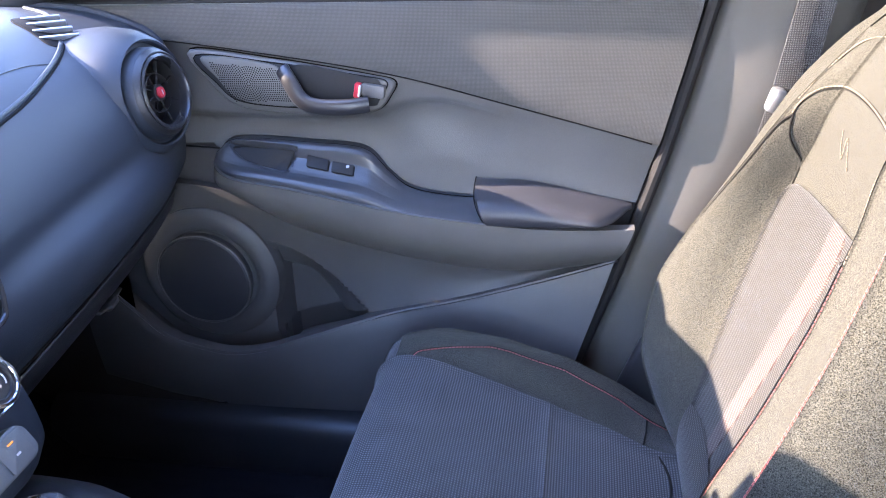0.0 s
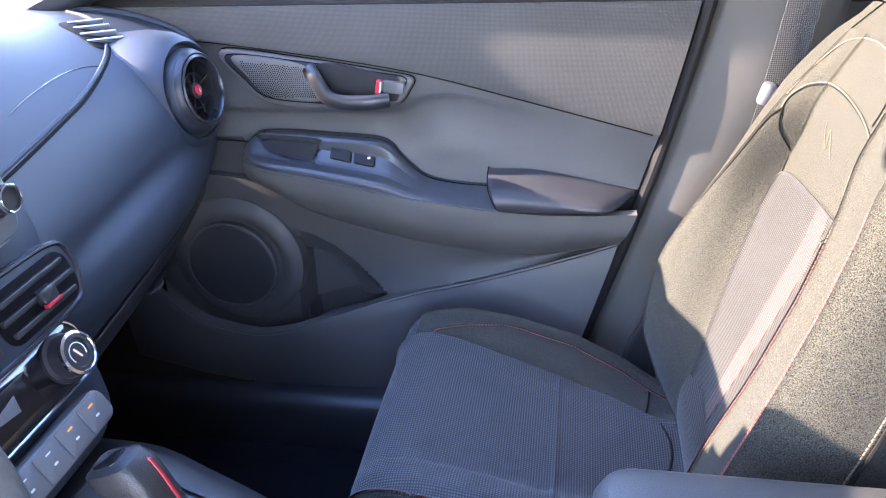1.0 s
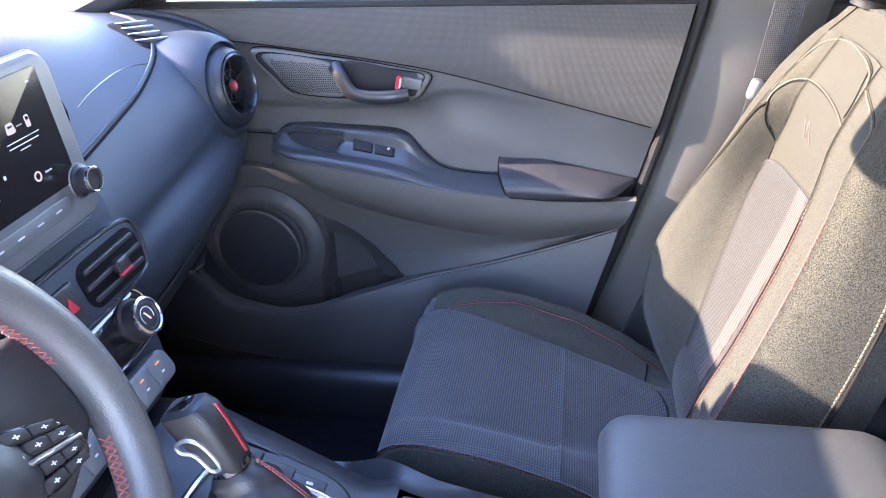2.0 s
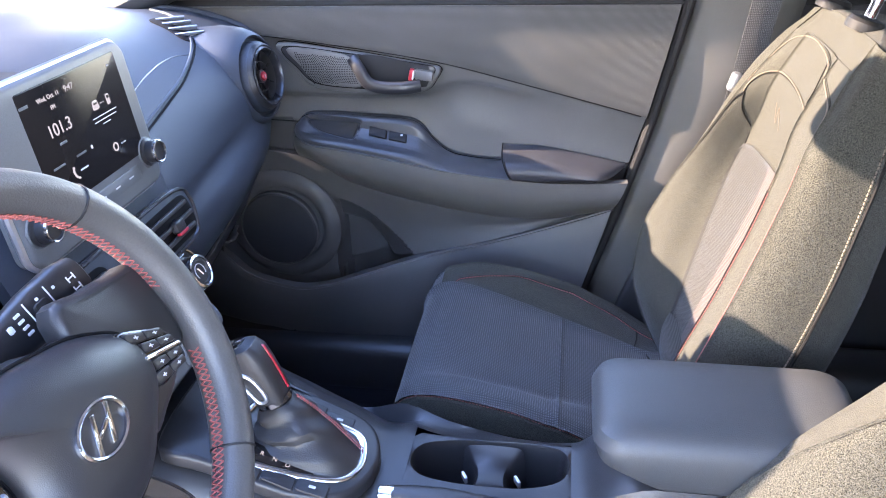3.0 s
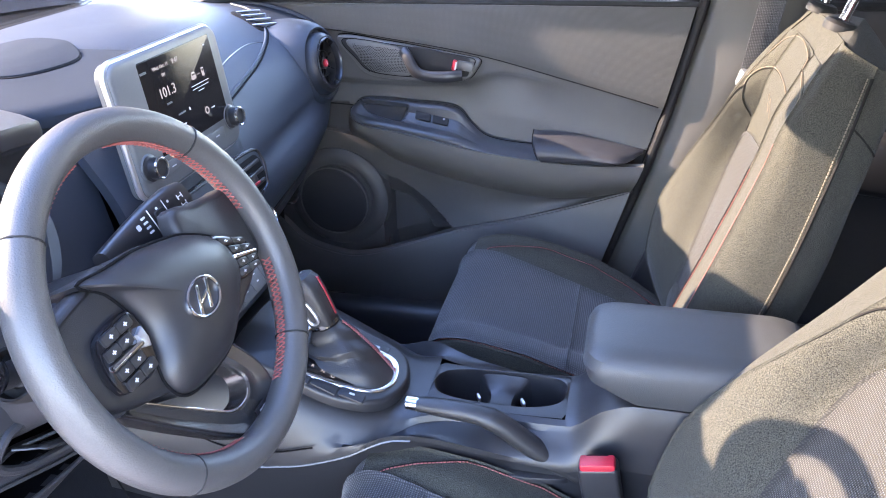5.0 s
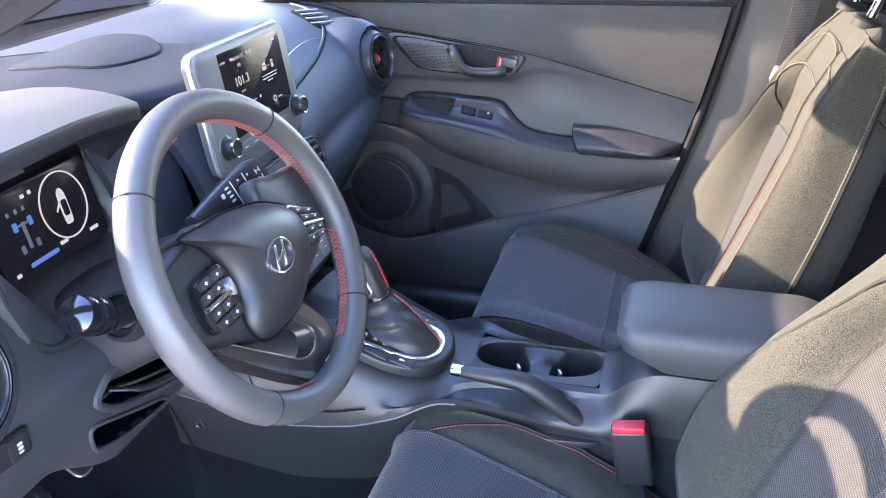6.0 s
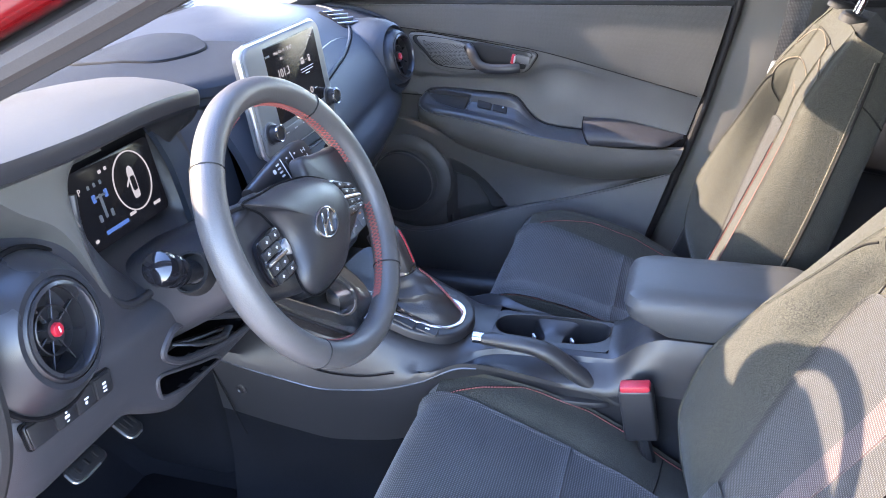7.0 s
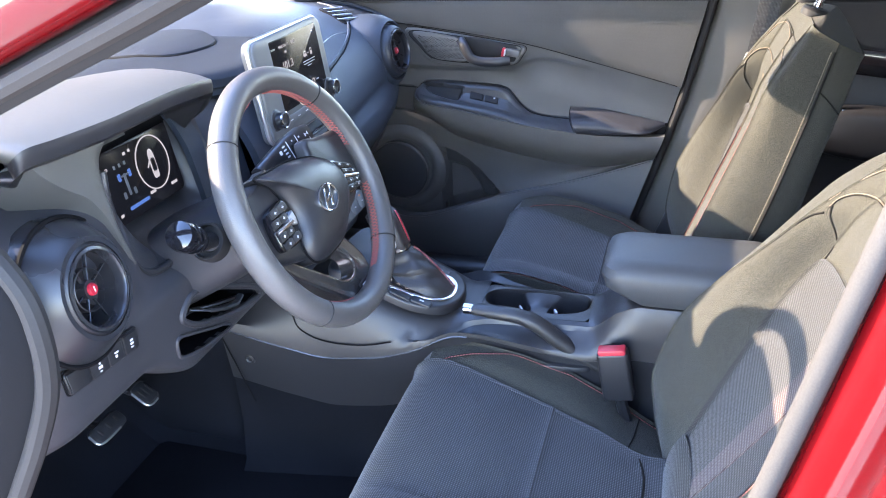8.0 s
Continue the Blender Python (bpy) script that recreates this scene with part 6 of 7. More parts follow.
def cross_stitch(d0, d1):
    verts, faces = [], []
    n = int(abs(d1 - d0) / 2.0)
    for k in range(n):
        d = d0 + (d1 - d0) * k / n
        for s in (1, -1):
            ends = []
            for e in (-1, 1):
                t = radians(d + 1.0 * e * s)
                out = math.sin(t) * W_RT + math.cos(t) * W_UP
                ang = math.pi + 0.10 + 0.30 * e
                ends.append(rim_at(d + 1.0 * e * s) + (RT + 0.0012) * (math.cos(ang) * out + 1.1 * math.sin(ang) * W_N))
            a, b = ends
            tdir = (b - a).normalized()
            p = tdir.cross(W_N).normalized() * 0.0008
            q = tdir.cross(p.normalized()) * 0.0008
            i0 = len(verts)
            for c in (a, b):
                verts += [c + p, c + q, c - p, c - q]
            faces.extend([(i0 + j, i0 + (j + 1) % 4, i0 + 4 + (j + 1) % 4, i0 + 4 + j) for j in range(4)])
    me = mesh_from("red_cross_stitching", verts, faces, STITCH)
    me.transform(Matrix.Translation(-WC))
    tagged(put("red_cross_stitching", me, wheel, "red cross stitching round the rim"), kind="stuff")


for a, b in ((10, 82), (106, 160), (-82, -10), (-160, -106), (196, 203)):
    cross_stitch(a, b)

# airbag cover: a domed shield
cover = spline([(-0.096, 0.066), (-0.060, 0.063), (-0.020, 0.060), (0.022, 0.051), (0.046, 0.044), (0.070, 0.032), (0.086, 0.021), (0.096, 0.006), (0.099, -0.014), (0.090, -0.031), (0.068, -0.049), (0.042, -0.068), (0.018, -0.078), (-0.018, -0.081), (-0.050, -0.079), (-0.068, -0.070), (-0.075, -0.052), (-0.071, -0.034), (-0.065, -0.018), (-0.062, 0.0), (-0.065, 0.020), (-0.076, 0.046)], 4, True)
rows = []
for f, h in ((1.0, -0.045), (1.0, -0.008), (0.99, -0.002), (0.965, 0.002), (0.88, 0.009), (0.7, 0.016), (0.45, 0.020), (0.15, 0.021), (0.02, 0.021)):
    rows.append([wp(a * f, b * f - 0.006 * (1 - f), h) for a, b in cover])
part("airbag_cover", grid(rows, close_v=True, cap=True), HARD, wheel, "smooth dark airbag cover")
part("cover_gap", tube([wp(a * 1.008, b * 1.008, -0.0035) for a, b in cover], 0.0016, 6, closed=True), BLACK, wheel)
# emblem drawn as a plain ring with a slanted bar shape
EM = frame_of(wp(0, -0.010, 0.0215), W_RT, W_UP) @ Matrix.Diagonal((1.2, 0.86, 1, 1))
em = part("emblem_ring", lathe([(0.0225, -0.003), (0.0225, 0.0012), (0.021, 0.002), (0.0195, 0.0012), (0.0195, -0.003)], EM, 40), CHROME, wheel, "chrome oval emblem")
part("emblem_bar", box(0.004, 0.033, 0.002, EM @ Matrix.Translation((-0.007, 0, 0)) @ Matrix.Rotation(-0.35, 4, "Z"), 0.0006), CHROME, em)
part("emblem_bar", box(0.004, 0.033, 0.002, EM @ Matrix.Translation((0.007, 0, 0)) @ Matrix.Rotation(-0.35, 4, "Z"), 0.0006), CHROME, em)
part("emblem_bar", box(0.015, 0.004, 0.002, EM @ Matrix.Rotation(0.5, 4, "Z"), 0.0006), CHROME, em)

for s in (-1, 1):
    sp = [(s * a, b) for a, b in spline([(0.050, 0.060), (0.095, 0.061), (0.13, 0.056), (0.152, 0.052), (0.158, 0.020), (0.157, -0.020), (0.146, -0.032), (0.128, -0.042), (0.095, -0.055), (0.055, -0.055)], 5, True)]
    part("side_spoke", slab(sp, lambda a, b, h: wp(a, b, h - 0.024), 0.020, 0.008, 3), HARD, wheel, "smooth black side spoke")
    # the passenger-side pod slopes down towards the rim
    lean = (lambda a, b: b - max(0.0, a - 0.072) * (0.10 + 0.40 * (b + 0.033) / 0.06)) if s > 0 else (lambda a, b: b)
    on_pod = lambda up: (lambda a, b, h: wp(a, lean(a, b), h + up))
    podo = [(s * a, b) for a, b in spline([(0.118, 0.023), (0.100, 0.0265), (0.080, 0.0270), (0.071, 0.021), (0.069, -0.002), (0.074, -0.025), (0.0875, -0.0335), (0.108, -0.0325), (0.126, -0.028), (0.130, -0.010), (0.126, 0.012)], 4, True)]
    po = part("switch_pod", slab(podo, on_pod(-0.002), 0.008, 0.003), GLOSS, wheel, "multifunction switch pod")
    part("pod_bar", slab([(s * (0.104 + a), -0.0035 + b) for a, b in rounded(0.044, 0.0062, 0.0025)], on_pod(0.0055), 0.006, 0.0022), CHROME, po, "chrome rocker bar")
    part("pod_corner", slab([(s * a, b) for a, b in ((0.084, 0.0040), (0.0745, 0.0080), (0.0735, -0.0040), (0.0765, -0.0120), (0.084, -0.0085))], on_pod(0.0055), 0.005, 0.0018), SILVER, po, "silver corner of the switch pod")
    for q, c, w in ((0.0185, 0.098, 0.040), (0.0065, 0.1055, 0.036), (-0.0125, 0.1055, 0.036), (-0.0245, 0.101, 0.042)):
        for k in (-1, 1):
            key = part("switch_key", slab([(s * (c + k * w * 0.25 + a), q + b) for a, b in rounded(w * 0.48, 0.0105, 0.0022)], on_pod(0.0055), 0.004, 0.0014), LEVER, po)
            part("key_mark", slab([(s * (c + k * w * 0.25) + a, q + b) for a, b in rounded(0.0050, 0.0012, 0.0004)], on_pod(0.0096), 0.0003, 0.0001), WHITE, key)
            part("key_mark", slab([(s * (c + k * w * 0.25) + a, q + b) for a, b in rounded(0.0012, 0.0042, 0.0004)], on_pod(0.0096), 0.0003, 0.0001), WHITE, key)
# lower spoke: dark satin U with a badge, its arms running back to the hub
LS = lambda a, b, h: wp(a, b, h - 0.012 - 0.10 * max(0.0, b + 0.120))
U = spline([(0.038, -0.076), (0.054, -0.108), (0.061, -0.135), (0.059, -0.158), (0.044, -0.174), (0.016, -0.176), (-0.008, -0.167), (-0.041, -0.139), (-0.083, -0.094), (-0.120, -0.050)], 6)
I = spline([(-0.100, -0.050), (-0.049, -0.100), (-0.018, -0.128), (0.004, -0.134), (0.018, -0.129), (0.025, -0.113), (0.014, -0.094), (0.004, -0.078)], 6)


def along(pts, n):
    """The same line with n evenly spaced points."""
    Q = np.array([tuple(p) for p in pts], float)
    d = np.concatenate([[0], np.cumsum(np.hypot(*np.diff(Q, axis=0).T))])
    return [(float(np.interp(t, d, Q[:, 0])), float(np.interp(t, d, Q[:, 1]))) for t in np.linspace(0, d[-1], n)]


rows = []
for (a0, b0), (a1, b1) in zip(along(U, 60), along(list(reversed(I)), 60)):
    rows.append([LS(a0 + (a1 - a0) * f, b0 + (b1 - b0) * f, h) for f, h in ((0, -0.024), (0, -0.005), (0.03, -0.001), (0.10, 0.001), (0.25, -0.001), (0.5, -0.004), (0.75, -0.002), (0.92, 0.001), (0.98, -0.001), (1, -0.005), (1, -0.024))])
part("lower_spoke", grid(rows), SPOKE, wheel, "dark satin lower spoke")
part("spoke_edge", tube([LS(a, b, 0.000) for a, b in I[:26]], 0.0015, 8), CHROME, wheel, "bright spoke edge")
part("spoke_edge", tube([LS(a, b, -0.002) for a, b in U], 0.0016, 8), SATIN, wheel)
part("spoke_badge", slab(rounded(0.022, 0.016, 0.002), lambda a, b, h: LS(a + 0.020, b - 0.157, h + 0.001), 0.0025, 0.0006), GLOSS, wheel, "small dark badge")
part("badge_mark", slab([(-0.006, -0.004), (-0.003, -0.004), (0.003, 0.002), (0.003, -0.004), (0.006, -0.004), (0.006, 0.004), (0.003, 0.004), (-0.003, -0.001), (-0.003, 0.004), (-0.006, 0.004)], lambda a, b, h: LS(a + 0.020, b - 0.157, h + 0.0036), 0.0005, 0.0001), WHITE, wheel)
part("hub", lathe([(0.050, -0.10), (0.056, -0.05), (0.058, -0.03), (0.05, -0.01)], frame_of(WC, W_RT, W_UP), 30), HARD, wheel)

column = thing("steering_column", (-0.34, 0.13, 1.03), "dark steering column shroud with two stalks", "steering column")
rows = []
for h, w, t, b in ((-0.06, 0.048, 0.042, -0.045), (-0.09, 0.056, 0.050, -0.056), (-0.16, 0.064, 0.052, -0.070), (-0.26, 0.070, 0.05, -0.082), (-0.34, 0.072, 0.05, -0.09)):
    rows.append([wp(w * math.copysign(abs(math.cos(k)) ** 0.6, math.cos(k)), (t if math.sin(k) > 0 else -b) * math.copysign(abs(math.sin(k)) ** 0.6, math.sin(k)), h) for k in np.linspace(0, 2 * math.pi, 32, endpoint=False)])
part("shroud", grid(rows, close_v=True, cap=True), LOWER, column)
# left stalk with knurled end
ls = part("light_stalk", tube([(-0.34, 0.06, 1.032), (-0.335, 0.003, 1.049), (-0.333, -0.030, 1.070)], [0.011, 0.012, 0.0135], 14), HARD, column, "light stalk with rotary end")
part("stalk_collar", lathe([(0.0265, -0.016), (0.0265, -0.003), (0.0245, 0.002), (0.0220, 0.0015), (0.0215, -0.008), (0.014, -0.008), (0.012, -0.010)], Matrix.Translation((-0.335, 0.010, 1.047)) @ Vector((0.002, -0.038, 0.026)).to_track_quat("Z", "Y").to_matrix().to_4x4(), 28), RUBBER, column)
mk = Matrix.Translation((-0.333, -0.033, 1.073)) @ Vector((0.004, -0.038, 0.026)).to_track_quat("Z", "Y").to_matrix().to_4x4()
part("rotary_end", lathe([(0.0135, -0.026), (0.0165, -0.022), (0.0178, -0.006), (0.0172, -0.0045), (0.0172, -0.0035), (0.0178, -0.002), (0.0180, 0.010), (0.0160, 0.016), (0.010, 0.019), (0.001, 0.020)], mk @ Matrix.Scale(1.12, 4), 32), GLOSS, ls, "glossy rotary switch end")
for k in range(3):
    part("print_mark", box(0.0025, 0.001, 0.006, mk @ Matrix.Rotation(0.5 * k - 0.4, 4, "Z") @ Matrix.Translation((0.0174, 0, -0.014)), 0.0003, 1), WHITE, ls)
# right stalk: broad wiper lever with printed marks
A, B = Vector((-0.318, 0.135, 1.090)), Vector((-0.300, 0.264, 1.112))
rows = []
tt = (B - A).normalized()
sd = tt.cross(W_N).normalized()
for f, w, d in ((0, 0.013, 0.010), (0.3, 0.018, 0.011), (0.6, 0.022, 0.012), (0.85, 0.022, 0.012), (0.97, 0.018, 0.010), (1.0, 0.012, 0.006)):
    rows.append([A.lerp(B, f) + w * math.copysign(abs(math.cos(k)) ** 0.7, math.cos(k)) * sd + d * math.copysign(abs(math.sin(k)) ** 0.7, math.sin(k)) * W_N for k in np.linspace(0, 2 * math.pi, 20, endpoint=False)])
rs = part("wiper_stalk", grid(rows, close_v=True, cap=True), LEVER, column, "black wiper stalk with white markings")
RFm = lambda a, b, h: A.lerp(B, a) + float(b) * sd + (0.0122 + h) * W_N
STK = (B - A).length
mark = lambda f, q, w, t: part("print_mark", slab([(f + p / STK, q + r) for p, r in rounded(w, t, min(w, t) * 0.3)], RFm, 0.0005, 0.0001), WHITE, rs)
mark(0.50, 0.0, 0.0010, 0.034)
mark(0.67, 0.0, 0.0010, 0.032)
for q in (-0.013, -0.0075, -0.002, 0.0035):
    mark(0.43, q, 0.0060, 0.0024)
for f, q in ((0.59, -0.012), (0.61, 0.011), (0.72, -0.010), (0.72, 0.010), (0.59, 0.004)):
    mark(f, q, 0.0026, 0.0026)
for q in (-0.006, 0.004):
    mark(0.85, q, 0.0070, 0.0010)
    mark(0.875, q, 0.0010, 0.0060)
    mark(0.825, q, 0.0010, 0.0060)
mark(0.35, -0.008, 0.0050, 0.0060)
part("stalk_dial", slab([(0.585 + p / STK, -0.003 + r) for p, r in rounded(0.013, 0.014, 0.003)], RFm, 0.003, 0.0012), RUBBER, rs, "ribbed wiper dial")

# ---- centre console ----
con = thing("centre_console", (0.0, 0.51, 0.35), "dark plastic centre console with cup holders", "centre console")
CY = 0.515
KX = [-1.0, -0.62, -0.45, -0.36, -0.28, -0.20, -0.12, -0.05, 0.05, 0.12, 0.17, 0.21, 0.46, 0.52]
KT = [0.68, 0.73, 0.775, 0.782, 0.754, 0.721, 0.703, 0.703, 0.703, 0.706, 0.748, 0.766, 0.768, 0.70]     # top height
KW = [0.165, 0.162, 0.148, 0.138, 0.130, 0.120, 0.092, 0.068, 0.064, 0.066, 0.074, 0.080, 0.082, 0.080]    # half width of the top
KB = [0.205, 0.200, 0.178, 0.162, 0.150, 0.138, 0.122, 0.105, 0.100, 0.100, 0.095, 0.092, 0.092, 0.090]   # half width at the trim line
KL = [0.70, 0.695, 0.650, 0.628, 0.632, 0.652, 0.685, 0.672, 0.655, 0.650, 0.66, 0.66, 0.66, 0.62]      # height of the trim line


def con_top(x):
    return smooth_interp(x, KX, KT)


CUP0 = (0.008, 0.522)
bm, low, carp = bmesh.new(), bmesh.new(), bmesh.new()
prev = None
for x in np.concatenate([np.linspace(-0.575, -0.105, 36), np.linspace(-0.095, 0.115, 12), np.linspace(0.125, 0.52, 30)]):
    t, w, b, zl = (smooth_interp(x, KX, k) for k in (KT, KW, KB, KL))
    fl = smooth_step((-0.09 - x) / 0.06)
    half = [(0, t), (w * 0.5, t), (w - 0.014 - 0.020 * fl, t - 0.001 - 0.004 * fl), (w - 0.004 - 0.008 * fl, t - 0.005 - 0.012 * fl), (w, t - 0.014 - 0.020 * fl), (w + (b - w) * 0.55, t - 0.014 - 0.020 * fl - (t - zl) * 0.22), (w + (b - w) * 0.93, zl + (t - zl) * 0.28), (b + 0.001, zl + 0.010), (b + 0.002, zl + 0.002), (b - 0.006, zl - 0.004)]
    sets = [(bm, half), (low, [(b - 0.004, zl - 0.002), (b - 0.005, zl - 0.03), (b - 0.010, zl - 0.07), (b - 0.016, max(0.50, zl - 0.125))]), (carp, [(b - 0.020, max(0.51, zl - 0.115)), (b - 0.018, 0.45), (b - 0.004, 0.36), (b + 0.02, 0.335)])]
    rows_now = []
    for mesh, pts in sets:
        if mesh is bm:
            rows_now.append((mesh, [[mesh.verts.new(p) for p in [(x, CY - y, z) for y, z in reversed(pts)] + [(x, CY + y, z) for y, z in pts[1:]]]]))
        else:
            rows_now.append((mesh, [[mesh.verts.new((x, CY + s * y, z)) for y, z in pts] for s in (-1, 1)]))
    if prev:
        for (mesh, rows_b), (_, rows_a) in zip(rows_now, prev):
            for ra, rb in zip(rows_a, rows_b):
                for j in range(len(rb) - 1):
                    if mesh is bm and -0.097 < px0 and x < 0.117 and 7 <= j <= 10:
                        continue
                    mesh.faces.new((ra[j], rb[j], rb[j + 1], ra[j + 1]))
    prev, px0 = rows_now, x
part("body", bm, HARD, con, "dark console body")
part("side_panel", low, HARD, con, "smooth lower side panel of the console")
part("tunnel_carpet", carp, CARPET, con, "dark carpet along the tunnel")
part("front_closing", box(0.40, 0.30, 0.40, Matrix.Translation((-0.785, CY, 0.53)), 0.05, 5), CARPET, con)
part("side_trim_line", tube([(x, CY - smooth_interp(x, KX, KB) - 0.001, smooth_interp(x, KX, KL) + 0.001) for x in np.linspace(-0.60, -0.10, 40)], 0.0022, 6), SATIN, con)
part("side_seam", tube([(x, CY - smooth_interp(x, KX, KB) + 0.004, z) for x, z in spline([(-0.575, 0.665), (-0.555, 0.60), (-0.535, 0.53), (-0.53, 0.515)], 5)], 0.0014, 6), BLACK, con)
part("flank_seam", tube([(x, CY - y, z) for x, y, z in spline([(-0.43, 0.163, 0.715), (-0.415, 0.168, 0.690), (-0.37, 0.165, 0.668), (-0.30, 0.156, 0.662), (-0.24, 0.147, 0.672)], 8)], 0.0013, 6), BLACK, con)
part("side_clip", lathe([(0.011, -0.002), (0.011, 0.003), (0.007, 0.004), (0.005, 0.002), (0.001, 0.002)], frame_of((-0.528, CY - 0.181, 0.614), (1, 0, 0), (0, 0, 1)), 20), HARD, con)
# cup holders: dark wells with a rim and a divider
cup = spline([(-0.100, -0.004), (-0.088, 0.026), (-0.045, 0.038), (0.0, 0.040), (0.05, 0.041), (0.092, 0.034), (0.104, 0.008), (0.094, -0.024), (0.05, -0.040), (0.0, -0.042), (-0.045, -0.040), (-0.085, -0.030)], 4, True)
CUP = lambda a, b, h: Vector((CUP0[0] + a, CUP0[1] + b, con_top(CUP0[0] + a) + h))
outer = []
for a, b in cup:
    # the same bearing, out to the border of the opening in the body
    x, y = a + CUP0[0] - 0.010, b + CUP0[1] - CY
    w = smooth_interp(max(-0.095, min(0.115, a + CUP0[0])), KX, KW) - 0.014
    k = min(0.1051 / max(1e-6, abs(x)), w / max(1e-6, abs(y)))
    qx, qy = 0.010 + x * k, CY + y * k
    outer.append(Vector((qx, qy, con_top(qx) - 0.0005)))
lipc = [CUP(a, b, 0.001) for a, b in cup]
rows = [outer, [o.lerp(l, 0.8) + Vector((0, 0, 0.001)) for o, l in zip(outer, lipc)], lipc, [CUP(a * 0.985, b * 0.97, -0.006) for a, b in cup], [CUP(a * 0.96, b * 0.93, -0.03) for a, b in cup], [CUP(a * 0.93, b * 0.88, -0.075) for a, b in cup], [CUP(a * 0.2, b * 0.2, -0.078) for a, b in cup]]
cw = part("cup_holder", grid(rows[2:], close_v=True), HARD, con, "two dark cup holder wells")
part("cup_surround", grid(rows[:3], close_v=True), HARD, con)
rows = []
for b in np.linspace(-0.040, 0.039, 10):
    f = abs(b) / 0.041
    wd = 0.020 + 0.022 * f * f
    rows.append([CUP(0.004 + a * wd, b, h) for a, h in ((-1.25, -0.07), (-1.0, -0.030 + 0.024 * f ** 3), (-0.8, -0.024 + 0.022 * f ** 3), (0, -0.022 + 0.021 * f ** 3), (0.8, -0.024 + 0.022 * f ** 3), (1.0, -0.030 + 0.024 * f ** 3), (1.25, -0.07))])
part("cup_divider", grid(rows), HARD, cw)
for a in (-0.028, 0.040):
    part("cup_tab", box(0.004, 0.014, 0.010, Matrix.Translation(CUP(a, -0.016, -0.012)) @ Matrix.Rotation(0.5, 4, "Z"), 0.001), SILVER, cw)
# shifter plate: rim, boot, lever
SPF = lambda a, b, h: Vector((a, b, con_top(a) + 0.002 + h))
plate = spline([(-0.37, 0.405), (-0.37, 0.575), (-0.28, 0.574), (-0.20, 0.571), (-0.155, 0.556), (-0.134, 0.525), (-0.128, 0.487), (-0.138, 0.446), (-0.165, 0.415), (-0.22, 0.398), (-0.30, 0.396)], 6, True)
part("shifter_plate", slab(plate, SPF, 0.018, 0.006, 3), HARD, con, "satin black shifter surround")
ring = spline([(-0.296, 0.424), (-0.292, 0.516), (-0.262, 0.529), (-0.215, 0.5315), (-0.185, 0.531), (-0.162, 0.524), (-0.150, 0.505), (-0.147, 0.472), (-0.160, 0.446), (-0.184, 0.434), (-0.228, 0.4245), (-0.26, 0.419)], 6, True)
part("boot_well", slab(ring, SPF, 0.0185, 0.001), HARD, con)
part("shifter_trim", tube([SPF(a, b, 0.019) for a, b in ring], 0.0050, 10, closed=True, flat=0.5), CHROME, con, "bright shifter trim ring")
part("gear_display", slab([(a, b) for a, b in spline([(-0.30, 0.424), (-0.30, 0.450), (-0.24, 0.449), (-0.205, 0.446), (-0.194, 0.440), (-0.205, 0.431), (-0.25, 0.426)], 4, True)], lambda a, b, h: SPF(a, b, h + 0.018), 0.002, 0.0005), GLOSS, con)
for k, ch in enumerate("PRND"):
    writing("gear_letter", ch, 0.0085, Matrix.Translation(SPF(-0.272 + 0.0155 * k, 0.4385 - 0.001 * k, 0.0208)) @ Matrix.Rotation(radians(22), 4, "Y"), BLUE_LIT if k == 0 else WHITE_LIT, con)
for k, x0 in enumerate((-0.268, -0.229, -0.190)):
    for y0 in (0.4085, 0.552):
        part("heater_key", slab([(x0 + a, y0 + (0.004 * k if y0 < 0.5 else -0.006 * k) + b) for a, b in rounded(0.037, 0.020, 0.003)], lambda a, b, h: SPF(a, b, h + 0.0165), 0.004, 0.001), HARD, con)
        if k != 1:
            part("key_mark", slab([(x0 + a, y0 + (0.004 * k if y0 < 0.5 else -0.006 * k) + b) for a, b in rounded(0.008, 0.004, 0.001)], lambda a, b, h: SPF(a, b, h + 0.0206), 0.0004, 0.0001), WHITE, con)
lever = thing("gear_lever", (-0.24, 0.49, 0.77), "leather gear lever with red stripe and stitched boot", "gear lever")
L1 = Vector((-0.254, 0.490, 0.806))
BASE = Vector((-0.212, 0.480, 0.0))
rows = []
for f in np.linspace(0, 1, 16):
    for_w = 0.045 * (1 - f) ** 0.9 + 0.020
    for_d = 0.027 * (1 - f) ** 0.9 + 0.019
    row = []
    for k in np.linspace(0, 2 * math.pi, 40, endpoint=False):
        wr = 0.0042 * math.sin(f * 17 + 1.8 * math.sin(2 * k) + k) * math.sin(math.pi * f)
        ox = (for_w + wr) * math.copysign(abs(math.cos(k)) ** 0.7, math.cos(k))
        oy = (for_d + wr) * math.copysign(abs(math.sin(k)) ** 0.7, math.sin(k))
        foot = SPF(BASE.x + ox, BASE.y + oy, 0.016)
        top = L1 + Vector((ox * 0.93, oy, ox * 0.36))
        row.append(foot.lerp(top, f) if f < 1 else top)
    rows.append(row)
boot = part("boot", grid(rows, close_v=True), LEATHER, lever, "wrinkled leather boot")
